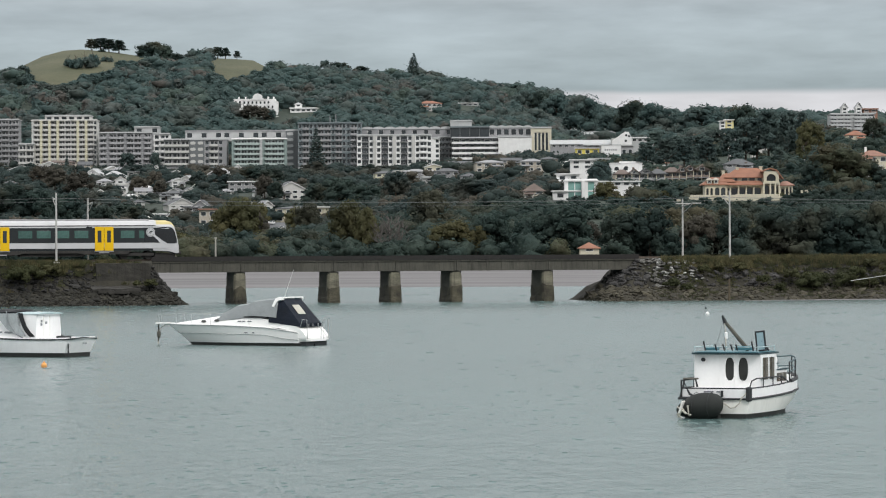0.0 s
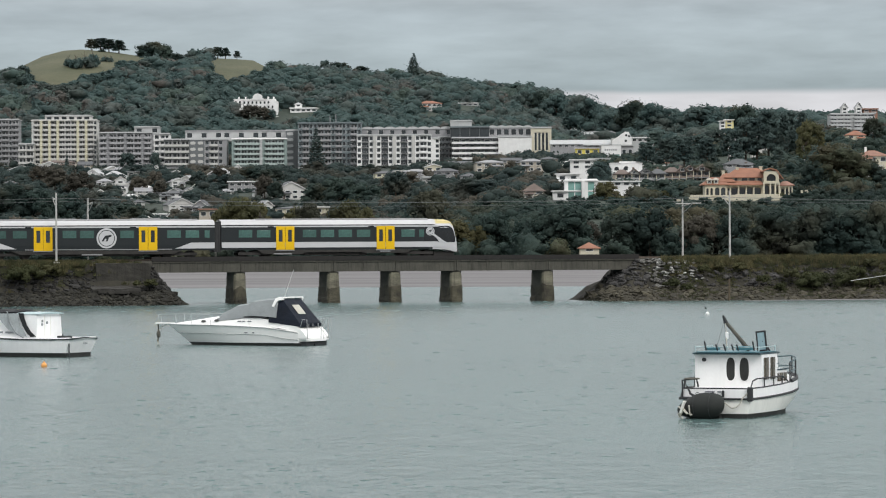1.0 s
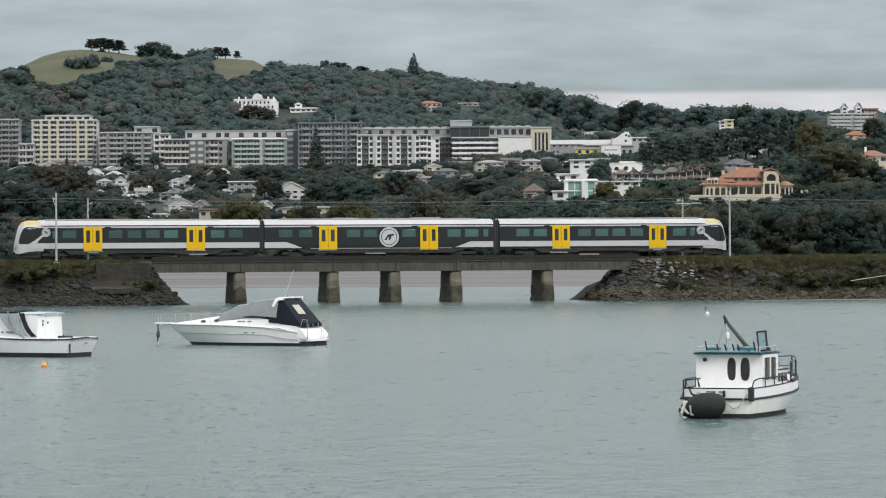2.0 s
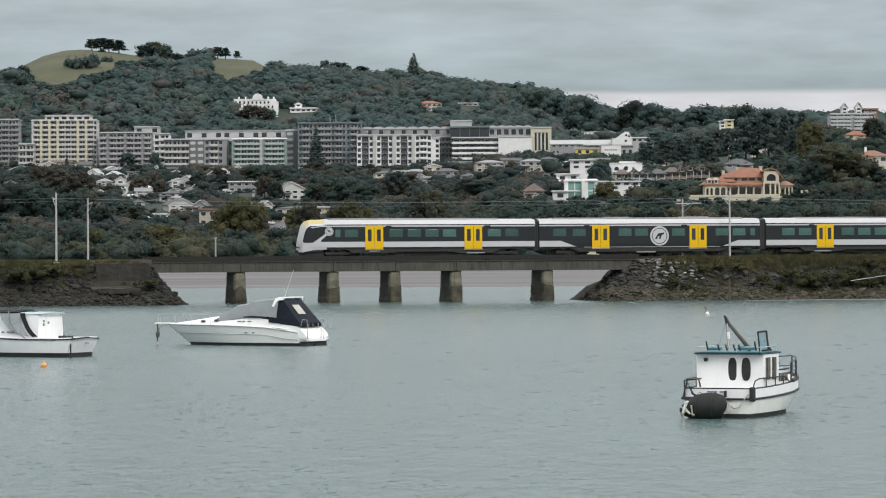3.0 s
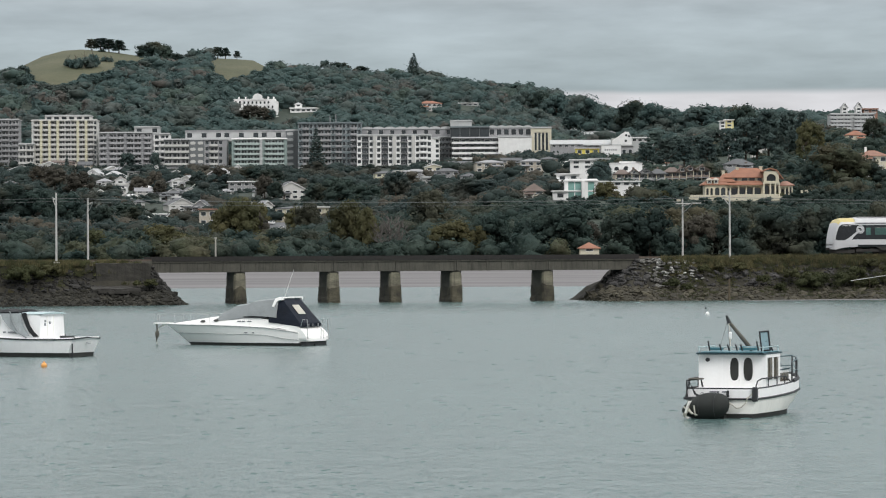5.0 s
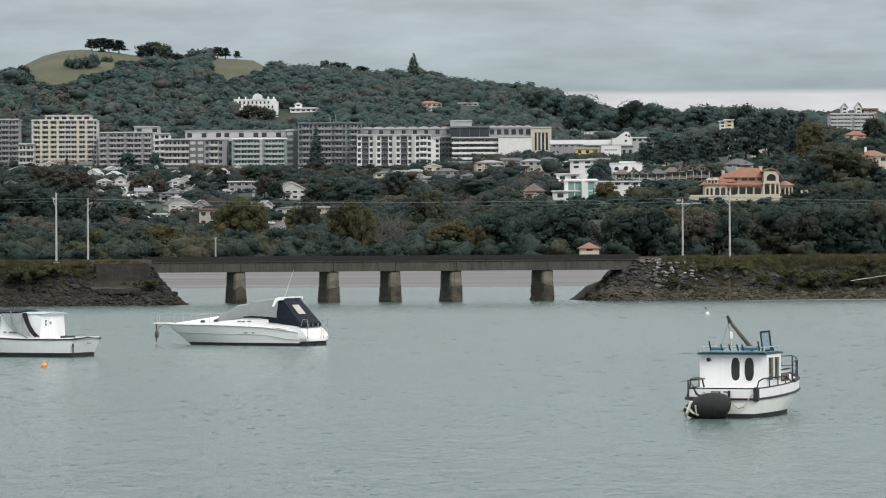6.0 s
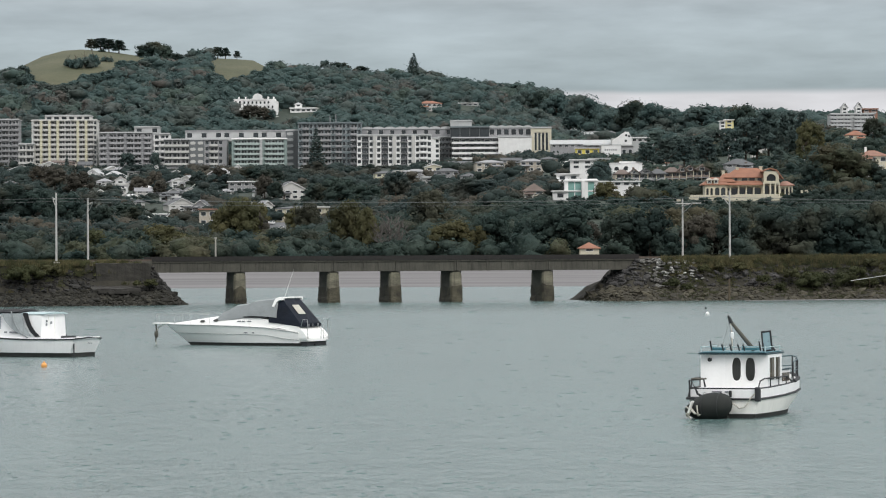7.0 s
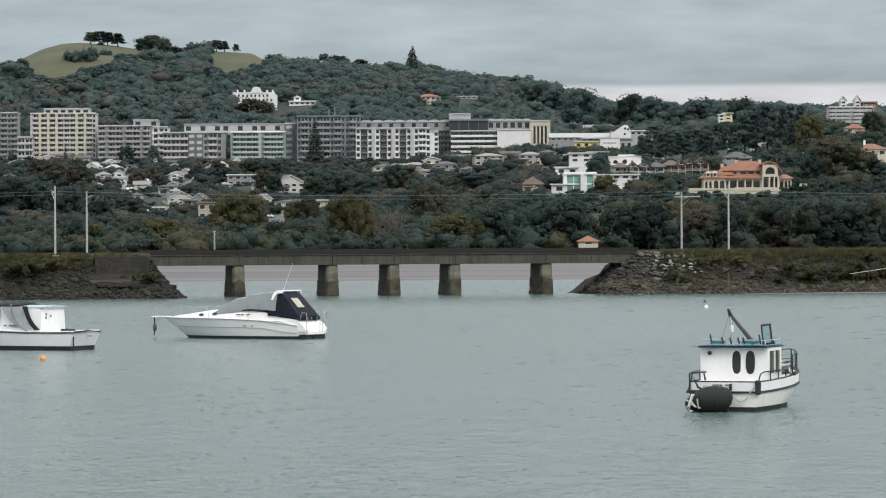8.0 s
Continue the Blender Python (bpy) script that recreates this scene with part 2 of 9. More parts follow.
BARK = material("bark", (0.085, 0.068, 0.052), rough=0.95, vary=0.4, scale=2, bump=0.6)
BARK_PALE = material("pale_bark", (0.11, 0.10, 0.092), rough=0.95, vary=0.35, scale=2)
TIMBER_DARK = material("wet_timber", (0.085, 0.066, 0.042), rough=0.85, vary=0.4, scale=3)
POLE_GREY = material("galvanised_pole", (0.42, 0.415, 0.40), rough=0.6, metal=0.1, vary=0.15, scale=1.2)
WIRE = material("wire", (0.13, 0.14, 0.14), rough=0.6)
WHITE = material("white_paint", (0.80, 0.80, 0.79), rough=0.5, vary=0.05, scale=0.6)
GLASS_TEAL = material("teal_window_glass", (0.16, 0.30, 0.27), rough=0.1, vary=0.3, scale=0.3, each=0.4)
GLASS_DARK = material("window_glass", (0.03, 0.038, 0.042), rough=0.08, vary=0.3, scale=0.3, each=0.4)
RUBBER = material("black_rubber", (0.02, 0.02, 0.021), rough=0.6, vary=0.3, scale=3)


# ---- mesh helpers ----
def part(name, bm, mat, parent=None, label="", m=None, smooth=False):
    """Links a bmesh as one mesh object under a thing or part."""
    me = bpy.data.meshes.new(name)
    if smooth:
        for f in bm.faces:
            f.smooth = True
    bm.to_mesh(me)
    bm.free()
    if smooth:
        me.set_sharp_from_angle(angle=radians(38))
    me.materials.append(mat)
    return piece(name, me, parent, label, m)


def piece(name, me, parent=None, label="", m=None):
    ob = new(name, me)
    if parent:
        ob.parent = parent
    if m is not None:
        ob.matrix_basis = m
    if label:
        ob["label"] = label
    return ob


def thing(name, m, label, category, group="", kind=""):
    ob = new(name)
    ob.empty_display_size = 0.2
    ob.matrix_basis = m
    return tagged(ob, label, category, group, kind)


def raw_mesh(name, verts, faces, mat, smooth=False):
    me = bpy.data.meshes.new(name)
    me.from_pydata([tuple(map(float, v)) for v in verts], [], [tuple(map(int, f)) for f in faces])
    me.materials.append(mat)
    if smooth:
        me.polygons.foreach_set("use_smooth", [True] * len(me.polygons))
    me.update()
    return me


def tri_mesh(name, verts, tris, mat, smooth=False):
    """A large triangle mesh out of arrays."""
    me = bpy.data.meshes.new(name)
    n = len(tris)
    me.vertices.add(len(verts))
    me.vertices.foreach_set("co", np.asarray(verts, dtype=np.float32).ravel())
    me.loops.add(3 * n)
    me.loops.foreach_set("vertex_index", np.asarray(tris, dtype=np.int32).ravel())
    me.polygons.add(n)
    me.polygons.foreach_set("loop_start", np.arange(0, 3 * n, 3, dtype=np.int32))
    if smooth:
        me.polygons.foreach_set("use_smooth", [True] * n)
    me.materials.append(mat)
    me.update(calc_edges=True)
    return me


def box(bm, x0, x1, y0, y1, z0, z1, bevel=0.0):
    r = bmesh.ops.create_cube(bm, size=1.0)
    vs = r["verts"]
    bmesh.ops.scale(bm, vec=(x1 - x0, y1 - y0, z1 - z0), verts=vs)
    bmesh.ops.translate(bm, vec=((x0 + x1) / 2, (y0 + y1) / 2, (z0 + z1) / 2), verts=vs)
    if bevel:
        edges = list({e for v in vs for e in v.link_edges})
        bmesh.ops.bevel(bm, geom=edges, offset=bevel, segments=2, profile=0.5, affect="EDGES")
    return bm


def rough_box(x0, x1, y0, y1, z0, z1, cut=6, amount=0.12, seed=0):
    """A broken block: a box with its faces pushed in and out."""
    bm = box(bmesh.new(), x0, x1, y0, y1, z0, z1)
    bmesh.ops.subdivide_edges(bm, edges=bm.edges[:], cuts=cut, use_grid_fill=True)
    for v in bm.verts:
        n = noise.noise_vector(v.co * 1.1 + Vector((seed, 0, 0))) + 0.5 * noise.noise_vector(v.co * 3.1)
        v.co += n * amount
    return bm


def boxes(*rows, bevel=0.0):
    bm = bmesh.new()
    for r in rows:
        box(bm, *r, bevel=bevel)
    return bm


def extrude(outline, axis, a, b):
    """A prism over an outline; axis y: outline in x, z; axis x: in y, z; axis z: in x, y."""
    bm = bmesh.new()
    place = {"x": lambda p, q, w: (w, p, q), "y": lambda p, q, w: (p, w, q), "z": lambda p, q, w: (p, q, w)}[axis]
    lo = [bm.verts.new(place(p, q, a)) for p, q in outline]
    hi = [bm.verts.new(place(p, q, b)) for p, q in outline]
    n = len(outline)
    bm.faces.new(lo)
    bm.faces.new(list(reversed(hi)))
    for i in range(n):
        bm.faces.new((lo[i], hi[i], hi[(i + 1) % n], lo[(i + 1) % n]))
    bmesh.ops.recalc_face_normals(bm, faces=bm.faces)
    return bm


def loft(rings, closed=True, caps=True):
    """Skin over rings of equal numbers of points."""
    bm = bmesh.new()
    rows = [[bm.verts.new(p) for p in ring] for ring in rings]
    n = len(rings[0])
    for a, b in zip(rows, rows[1:]):
        for i in range(n if closed else n - 1):
            j = (i + 1) % n
            bm.faces.new((a[i], a[j], b[j], b[i]))
    if caps and closed:
        bm.faces.new(list(reversed(rows[0])))
        bm.faces.new(rows[-1])
    bmesh.ops.remove_doubles(bm, verts=bm.verts, dist=1e-5)
    bmesh.ops.recalc_face_normals(bm, faces=bm.faces)
    return bm


def tube(points, radius, sides=6, bm=None, taper=None):
    """A bar that follows points."""
    bm = bm or bmesh.new()
    pts = [Vector(p) for p in points]
    prev = None
    for i, p in enumerate(pts):
        d = (pts[min(i + 1, len(pts) - 1)] - pts[max(i - 1, 0)]).normalized()
        q = d.to_track_quat("Z", "Y")
        r = radius if taper is None else radius + (taper - radius) * i / (len(pts) - 1)
        ring = [bm.verts.new(p + q @ Vector((r * math.cos(2 * math.pi * k / sides), r * math.sin(2 * math.pi * k / sides), 0))) for k in range(sides)]
        if prev:
            # keep the seam straight
            best = min(range(sides), key=lambda s: (ring[s].co - prev[0].co).length)
            ring = ring[best:] + ring[:best]
            for k in range(sides):
                j = (k + 1) % sides
                bm.faces.new((prev[k], prev[j], ring[j], ring[k]))
        else:
            bm.faces.new(list(reversed(ring)))
        prev = ring
    bm.faces.new(prev)
    return bm


def smooth_step(a, b, x):
    t = min(1, max(0, (x - a) / (b - a)))
    return t * t * (3 - 2 * t)


def between(table, x):
    """Linear interpolation in a table of pairs."""
    return float(np.interp(x, [p[0] for p in table], [p[1] for p in table]))


# ---- the land, the bay ----
WEST = ((990, 0.2), (1010, 1.6), (1150, 6), (1300, 11), (1450, 16.5), (1700, 35), (1950, 49), (2150, 62), (5000, 62))
EAST = ((990, 0.2), (1010, 2.5), (1060, 8), (1110, 14.5), (1150, 20.5), (1200, 22.3), (1300, 25.6), (1390, 28.6), (1440, 32.5), (1600, 42), (1800, 48.5), (1900, 51.8), (1960, 54.5), (2150, 64), (5000, 64))
RIDGE = ((990, 0.2), (1010, 2.5), (1060, 8), (1110, 14.5), (1150, 21), (1200, 23), (1330, 30), (1360, 36), (1600, 51), (1750, 60), (1900, 64), (2150, 70), (5000, 70))
# crest of the volcanic hill, west to east
CREST = ((-620, 95), (-313, 126.0), (-297, 129.1), (-289, 138.2), (-281, 141.3), (-273, 146.1), (-263, 147.6), (-253, 148.4), (-229, 146.2), (-217,
         144.2), (-209, 143.8), (-193, 137.3), (-181, 134.9), (-165, 141.5), (-153, 141.4), (-131, 139.7), (-125, 134.4), (-105, 129.7), (-89, 129.4),
         (-73, 128.7), (-53, 125.4), (-33, 126.1), (-17, 125.3), (-1, 121.1), (31, 116.5), (55, 115.2), (75, 109.9), (91, 106.2), (111, 98.9), (123,
         95.5), (135, 98.8), (159, 94.1), (183, 96.0), (207, 95.9), (247, 93.7), (314, 93.3), (640, 80))


def ground_z(x, y):
    if y < 16:
        return 3.4
    if y < 40:
        return 3.4 + (-1.8 - 3.4) * smooth_step(16, 40, y)
    if y < 478:
        return -1.8
    if y < 990:
        return -1.8 + 1.98 * smooth_step(480, 512, y) + 0.02 * math.sin(x * 0.05) * math.sin(y * 0.03)
    side = smooth_step(-60, 40, x)
    far = smooth_step(85, 175, x)
    z = between(WEST, y) * (1 - side) + (between(EAST, y) * (1 - far) + between(RIDGE, y) * far) * side
    top = between(CREST, x)
    rise = smooth_step(2030, 2560, y) * (1 - smooth_step(2600, 3600, y))
    z += max(0, top - z) * rise
    bumps = noise.noise((x * 0.012, y * 0.012, 0)) * 2.2 + noise.noise((x * 0.04, y * 0.04, 3)) * 0.7
    return z + bumps * smooth_step(1010, 1150, y) * (1 - 0.7 * smooth_step(2350, 2560, y))


# lower edges of the pastures near the summit: y by x
PASTURES = (((-300, 2420), (-288, 2400), (-272, 2364), (-262, 2324), (-247, 2304), (-238, 2322), (-231, 2350), (-217, 2364), (-215, 2392), (-205, 2422), (-199, 2455)),
            ((-164, 2462), (-158, 2436), (-152, 2378), (-139, 2336), (-127, 2382), (-117, 2450)), ((-92, 2490), (-70, 2490)))


def on_pasture(x, y, margin=0):
    return any(t[0][0] < x < t[-1][0] and y > between(t, x) + margin for t in PASTURES)


def build_ground():
    xs = np.unique(np.concatenate([np.arange(-600, 601, 12), [-2600, -1800, -1200, -900, -750, 750, 900, 1200, 1800, 2600]]))
    ys = np.unique(np.concatenate([[-400, -100, 0, 16, 22, 28, 34, 40, 200, 380, 476], np.arange(480, 514, 4), np.arange(530, 990, 30),
                                   np.arange(990, 1180, 8), np.arange(1180, 2700, 14), [2800, 2900, 3000, 3200, 3400, 3600, 4000, 4400, 4950]]))
    verts = [(x, y, ground_z(x, y)) for y in ys for x in xs]
    n = len(xs)
    faces, mats = [], []
    for j in range(len(ys) - 1):
        for i in range(n - 1):
            faces.append((j * n + i, j * n + i + 1, (j + 1) * n + i + 1, (j + 1) * n + i))
            cx, cy = (xs[i] + xs[i + 1]) / 2, (ys[j] + ys[j + 1]) / 2
            if cy < 990:
                mats.append(0)
            elif on_pasture(cx, cy, -10):
                mats.append(2)
            else:
                mats.append(1)
    me = raw_mesh("ground", verts, faces, MUD, smooth=True)
    me.materials.append(EARTH)
    me.materials.append(PASTURE)
    me.polygons.foreach_set("material_index", mats)
    tagged(new("ground", me), "tidal mud, wooded slopes and a grassy volcanic hill", "ground", kind="structure")


def build_water():
    xs = np.linspace(-420, 420, 15)
    ys = np.linspace(24, 640, 12)
    verts = [(x, y, 0.0) for y in ys for x in xs]
    n = len(xs)
    faces = [(j * n + i, j * n + i + 1, (j + 1) * n + i + 1, (j + 1) * n + i) for j in range(len(ys) - 1) for i in range(n - 1)]
    me = raw_mesh("water", verts, faces, WATER, smooth=True)
    return tagged(new("water", me), "grey-green rippled sea water in a tidal bay", "water", kind="structure")


def build_wavelets(water):
    """Small steep ripples, scattered over the bay; they drift with it."""
    rng = random.Random(21)
    vs, fs = [], []
    for i in range(34000):
        y = 1 / (1 / 420 + (1 / 58 - 1 / 420) * rng.random() ** 1.25)
        x = rng.uniform(-1, 1) * (y * 0.125 + 4)
        fine = i > 8000
        # ripples come in patches
        if 1.0 * noise.noise((x * 0.05, y * 0.03, 4.0)) + 0.7 * noise.noise((x * 0.22, y * 0.08, 9.0)) < rng.uniform(-0.45, 0.55):
            continue
        big = rng.random() ** 2.2 * (0.12 if fine else 1.0)
        w = (0.025 + 0.13 * big) * (0.3 + y / 110)
        h = (0.007 + 0.011 * big) * rng.uniform(0.5, 1.25) * (0.3 + y / 110) * (0.55 if fine else 1.0)
        a = rng.uniform(-0.12, 0.12)
        d = h * rng.uniform(1.0, 2.4)
        e = rng.uniform(0.3, 0.75)
        k = len(vs)
        for px, py, pz in ((-w, 0, -0.004), (-w * e, 0, h * rng.uniform(0.5, 1.0)), (w * 0.3, 0.02, h), (w, 0, -0.004), (w * 0.3, -d, -0.004), (-w * 0.4, -d * 0.9, -0.004), (w * 0.3, d * 2.5, -0.004), (-w * 0.4, d * 2.4, -0.004)):
            vs.append((x + px * math.cos(a) - py * math.sin(a), y + px * math.sin(a) + py * math.cos(a), pz))
        fs += [(k, k + 5, k + 1), (k + 5, k + 4, k + 2, k + 1), (k + 4, k + 3, k + 2), (k, k + 1, k + 7), (k + 1, k + 2, k + 6, k + 7), (k + 2, k + 3, k + 6)]
    ob = piece("wavelets", raw_mesh("wavelets", vs, fs, WATER, smooth=True), water, "small dark ripples")
    ob["kind"] = "stuff"


build_ground()
sea = build_water()
build_wavelets(sea)


# ---- trees ----
def lump_sphere(cuts):
    ico = bmesh.new()
    bmesh.ops.create_icosphere(ico, subdivisions=cuts, radius=1.0)
    verts = np.array([v.co[:] for v in ico.verts])
    faces = np.array([[v.index for v in f.verts] for f in ico.faces])
    ico.free()
    return verts, faces


LUMPS = {1: lump_sphere(1), 2: lump_sphere(2)}


def leaf_cloud(rng, lobes, per_lobe, leaf, flat=0.8, solid=0.8, cuts=2, ragged=0.45, uneven=0.2):
    """Arrays of a crown: a lumpy core in each lobe, clad in leaf clumps that mostly lie along its surface."""
    cv, cf = LUMPS[cuts]
    vs, fs, at = [], [], 0
    for (c, r) in lobes:
        c = np.asarray(c)
        # two soft waves make each core lumpy
        w1, w2 = rng.normal(size=3) * 2.6, rng.normal(size=3) * 4.5
        swell = 1 + uneven * np.sin(cv @ w1 + rng.uniform(0, 6)) + uneven * 0.7 * np.sin(cv @ w2 + rng.uniform(0, 6))
        swell *= rng.uniform(0.74, 1.18, len(cv)) if cuts > 1 else rng.uniform(0.88, 1.06, len(cv))
        skew = (rng.uniform(0.75, 1.3), rng.uniform(0.75, 1.3), flat * rng.uniform(0.8, 1.1))
        core = cv * (r * solid * swell)[:, None] * skew + c
        vs.append(core)
        fs.append(cf + at)
        at += len(core)
        if not per_lobe:
            continue
        d = rng.normal(size=(per_lobe, 3))
        d[:, 2] = d[:, 2] * 0.9 + 0.25
        d /= np.linalg.norm(d, axis=1)[:, None]
        bulge = 1 + uneven * np.sin(d @ w1) + uneven * 0.7 * np.sin(d @ w2)
        p = c + d * (r * bulge[:, None] * rng.uniform(solid - 0.04, solid + 0.24, (per_lobe, 1))) * skew
        t1 = rng.normal(size=(per_lobe, 3))
        t1 -= d * (t1 * d).sum(1)[:, None] * (1 - ragged)
        t1 /= np.linalg.norm(t1, axis=1)[:, None]
        t2 = np.cross(d, t1) + ragged * rng.normal(size=(per_lobe, 3))
        size = leaf * rng.uniform(0.5, 1.6, (per_lobe, 1))
        quad = np.stack([p - t1 * size, p + t2 * size * 0.8, p + t1 * size, p - t2 * size * 0.55 + d * size * 0.2], 1).reshape(-1, 3)
        idx = np.arange(per_lobe)[:, None] * 4 + at
        vs.append(quad)
        fs.append(np.concatenate([idx + (0, 1, 2), idx + (0, 2, 3)], 0))
        at += 4 * per_lobe
    return np.concatenate(vs), np.concatenate(fs)


def broad_lobes(rng, n, width=1.0, height=1.0):
    """Lobes of a rounded crown, for a tree 10 m high."""
    out = [((0, 0, 6.2 * height), 2.6 * width)]
    for i in range(n - 1):
        a = i * 2.39996 + rng.uniform(-0.4, 0.4)
        u = (i + 0.5) / (n - 1)
        rad = 3.4 * width * math.sqrt(1 - (u * 0.9) ** 2) * rng.uniform(0.7, 1.1)
        out.append(((rad * math.cos(a), rad * math.sin(a), (2.0 + 6.4 * u) * height), rng.uniform(1.3, 2.2) * width))
    return out


def pine_lobes(rng, n):
    """Ragged flat pads of an old pine, for a tree 10 m high."""
    out = []
    for i in range(n):
        u = (i + 0.5) / n
        a = i * 2.39996 + rng.uniform(-0.5, 0.5)
        rad = (2.5 - 1.5 * u) * rng.uniform(0.5, 1.15)
        out.append(((rad * math.cos(a), rad * math.sin(a), 2.6 + 6.8 * u), rng.uniform(0.9, 1.6)))
    return out


def norfolk_lobes(rng):
    """Whorls of an araucaria, for a tree 10 m high."""
    out = []
    for i in range(17):
        u = i / 16
        rad = 2.0 * (1 - u) ** 0.8 + 0.12
        for k in range(5 if u < 0.7 else 3):
            a = k * 2 * math.pi / 5 + i * 0.6 + rng.uniform(-0.2, 0.2)
            out.append(((rad * 0.6 * math.cos(a), rad * 0.6 * math.sin(a), 1.2 + 8.5 * u - 0.1 * rad), max(0.14, rad * 0.42)))
    return out


def trunk_mesh(rng, height=7.0, radius=0.3, limbs=5):
    bm = tube([(0, 0, -1.2), (0.05, 0, 1.5), (rng.uniform(-.3, .3), rng.uniform(-.3, .3), height * 0.55), (rng.uniform(-.5, .5), rng.uniform(-.5, .5), height)],
              radius, 7, taper=radius * 0.25)
    for i in range(limbs):
        a = i * 2.4 + rng.uniform(-0.3, 0.3)
        z = height * rng.uniform(0.35, 0.7)
        tube([(0, 0, z), (1.1 * math.cos(a), 1.1 * math.sin(a), z + 0.9), (2.5 * math.cos(a), 2.5 * math.sin(a), z + 2.1)], radius * 0.4, 5, bm, taper=radius * 0.08)
    me = bpy.data.meshes.new("trunk")
    bm.to_mesh(me)
    bm.free()
    return me


RNG = np.random.default_rng(7)
CROWNS, TRUNKS = {}, []
for k in range(4):
    tm = trunk_mesh(RNG)
    tm.materials.append(BARK)
    TRUNKS.append(tm)
TRUNK_PALE = trunk_mesh(RNG, 8, 0.28, 9)
TRUNK_PALE.materials.append(BARK_PALE)


def crown(kind, mat, k):
    """One of three crowns of a kind in a material; all trees share them."""
    key = (kind, mat.name, k)
    if key not in CROWNS:
        rng = np.random.default_rng(hash_of(kind) + 17 * k)
        if kind == "broad":
            v, f = leaf_cloud(rng, [(c, r * 1.06) for c, r in broad_lobes(rng, 20)], 115, 0.24, flat=0.86, solid=0.68, cuts=1, ragged=0.5)
        elif kind == "tall":
            v, f = leaf_cloud(rng, broad_lobes(rng, 15, 0.62, 1.12), 100, 0.25, solid=0.74, cuts=1)
        elif kind == "pine":
            v, f = leaf_cloud(rng, pine_lobes(rng, 21), 80, 0.26, 0.5, solid=0.66, cuts=1, ragged=0.7)
        elif kind == "norfolk":
            v, f = leaf_cloud(rng, norfolk_lobes(rng), 16, 0.2, 0.45, solid=0.7, cuts=1, ragged=0.5)
        else:
            v, f = leaf_cloud(rng, [((x, y, z * 0.8), r * 0.9) for (x, y, z), r in broad_lobes(rng, 11, 1.1, 0.55)], 110, 0.26, solid=0.76, cuts=1)
        CROWNS[key] = tri_mesh("crown", v, f, mat, smooth=True)
    return CROWNS[key]


def hash_of(word):
    return sum((i + 3) * ord(c) for i, c in enumerate(word))


def tree(x, y, height, kind="broad", mat=None, label="dark green broad-leaved tree on the slope", width=1.0, z=None, seed=0):
    mat = mat or LEAF_DARK
    k = int(abs(x * 7 + y * 3 + seed)) % 3
    s = height / 10
    base = (ground_z(x, y) if z is None else z) - 0.3
    name = {"pine": "pine_tree", "norfolk": "norfolk_pine", "bush": "bush"}.get(kind, "tree")
    t = thing(name, pose(x, y, base, 0, 0, (x * 53 + y * 31) % 360), label, name.replace("_", " "))
    t.scale = (s * width, s * width, s)
    piece("trunk", TRUNKS[k], t)
    piece("crown", crown(kind, mat, k), t)
    return t


def bare_tree(x, y, height):
    t = thing("bare_tree", pose(x, y, ground_z(x, y), 0, 0, x * 40 % 360), "leafless grey-brown tree by the shore", "tree")
    s = height / 10
    t.scale = (s, s, s)
    trunk = piece("trunk", TRUNK_PALE, t)
    rng = random.Random(int(x * 10))
    bm = bmesh.new()
    for i in range(46):
        a = rng.uniform(0, 6.283)
        r0, z0 = rng.uniform(0, 1.8), rng.uniform(3.5, 7.5)
        r1 = r0 + rng.uniform(0.5, 1.6)
        tube([(r0 * math.cos(a), r0 * math.sin(a), z0), (r1 * math.cos(a + 0.3), r1 * math.sin(a + 0.3), z0 + rng.uniform(0.8, 2.4))], 0.07, 4, bm, taper=0.02)
    part("twig_spray", bm, BARK_PALE, t)["kind"] = "stuff"


def woods(name, label, places, mat, kinds=("broad",), lobes=6, per_lobe=26, leaf=0.62, cuts=1, sunk=4.2, solid=0.66, ragged=0.5):
    """Many far trees in one mesh; places: x, y, height, width."""
    kit = []
    for k in range(7):
        rng = np.random.default_rng(100 + k)
        kind = kinds[k % len(kinds)]
        lb = broad_lobes(rng, lobes + k % 3) if kind == "broad" else pine_lobes(rng, lobes + 4)
        if kind == "broad":
            # only the upper lobes stand out of the canopy
            lb = [(c, r * rng.uniform(0.95, 1.6)) for c, r in lb if c[2] > 3.8]
        kit.append(leaf_cloud(rng, lb, per_lobe, leaf, flat=0.85, solid=solid, cuts=cuts, ragged=ragged))
    vs, fs, at = [], [], 0
    for i, (x, y, h, w) in enumerate(places):
        v, f = kit[i % 7]
        a = (x * 12.9 + y * 78.2) % 6.283
        ca, sa = math.cos(a), math.sin(a)
        s = h / 7.6
        q = np.empty_like(v)
        q[:, 0] = (v[:, 0] * ca - v[:, 1] * sa) * s * w + x
        q[:, 1] = (v[:, 0] * sa + v[:, 1] * ca) * s * w + y
        q[:, 2] = (v[:, 2] - sunk) * s + ground_z(x, y)
        vs.append(q)
        fs.append(f + at)
        at += len(v)
    return tagged(new(name, tri_mesh(name, np.concatenate(vs), np.concatenate(fs), mat, smooth=True)), label, "woods", kind="stuff")


def by_kind(places, seed, shares):
    """Shares places out among kinds of tree, which grow in loose groups."""
    rng = random.Random(seed)
    out = [[] for k in shares]
    for p in places:
        v = 0.5 + 0.75 * noise.noise((p[0] * 0.021, p[1] * 0.013, seed)) + rng.uniform(-0.28, 0.28)
        at = 0.0
        for k, share in enumerate(shares):
            at += share
            if v < at or k == len(shares) - 1:
                out[k].append(p)
                break
    return out


FOOTPRINTS = []
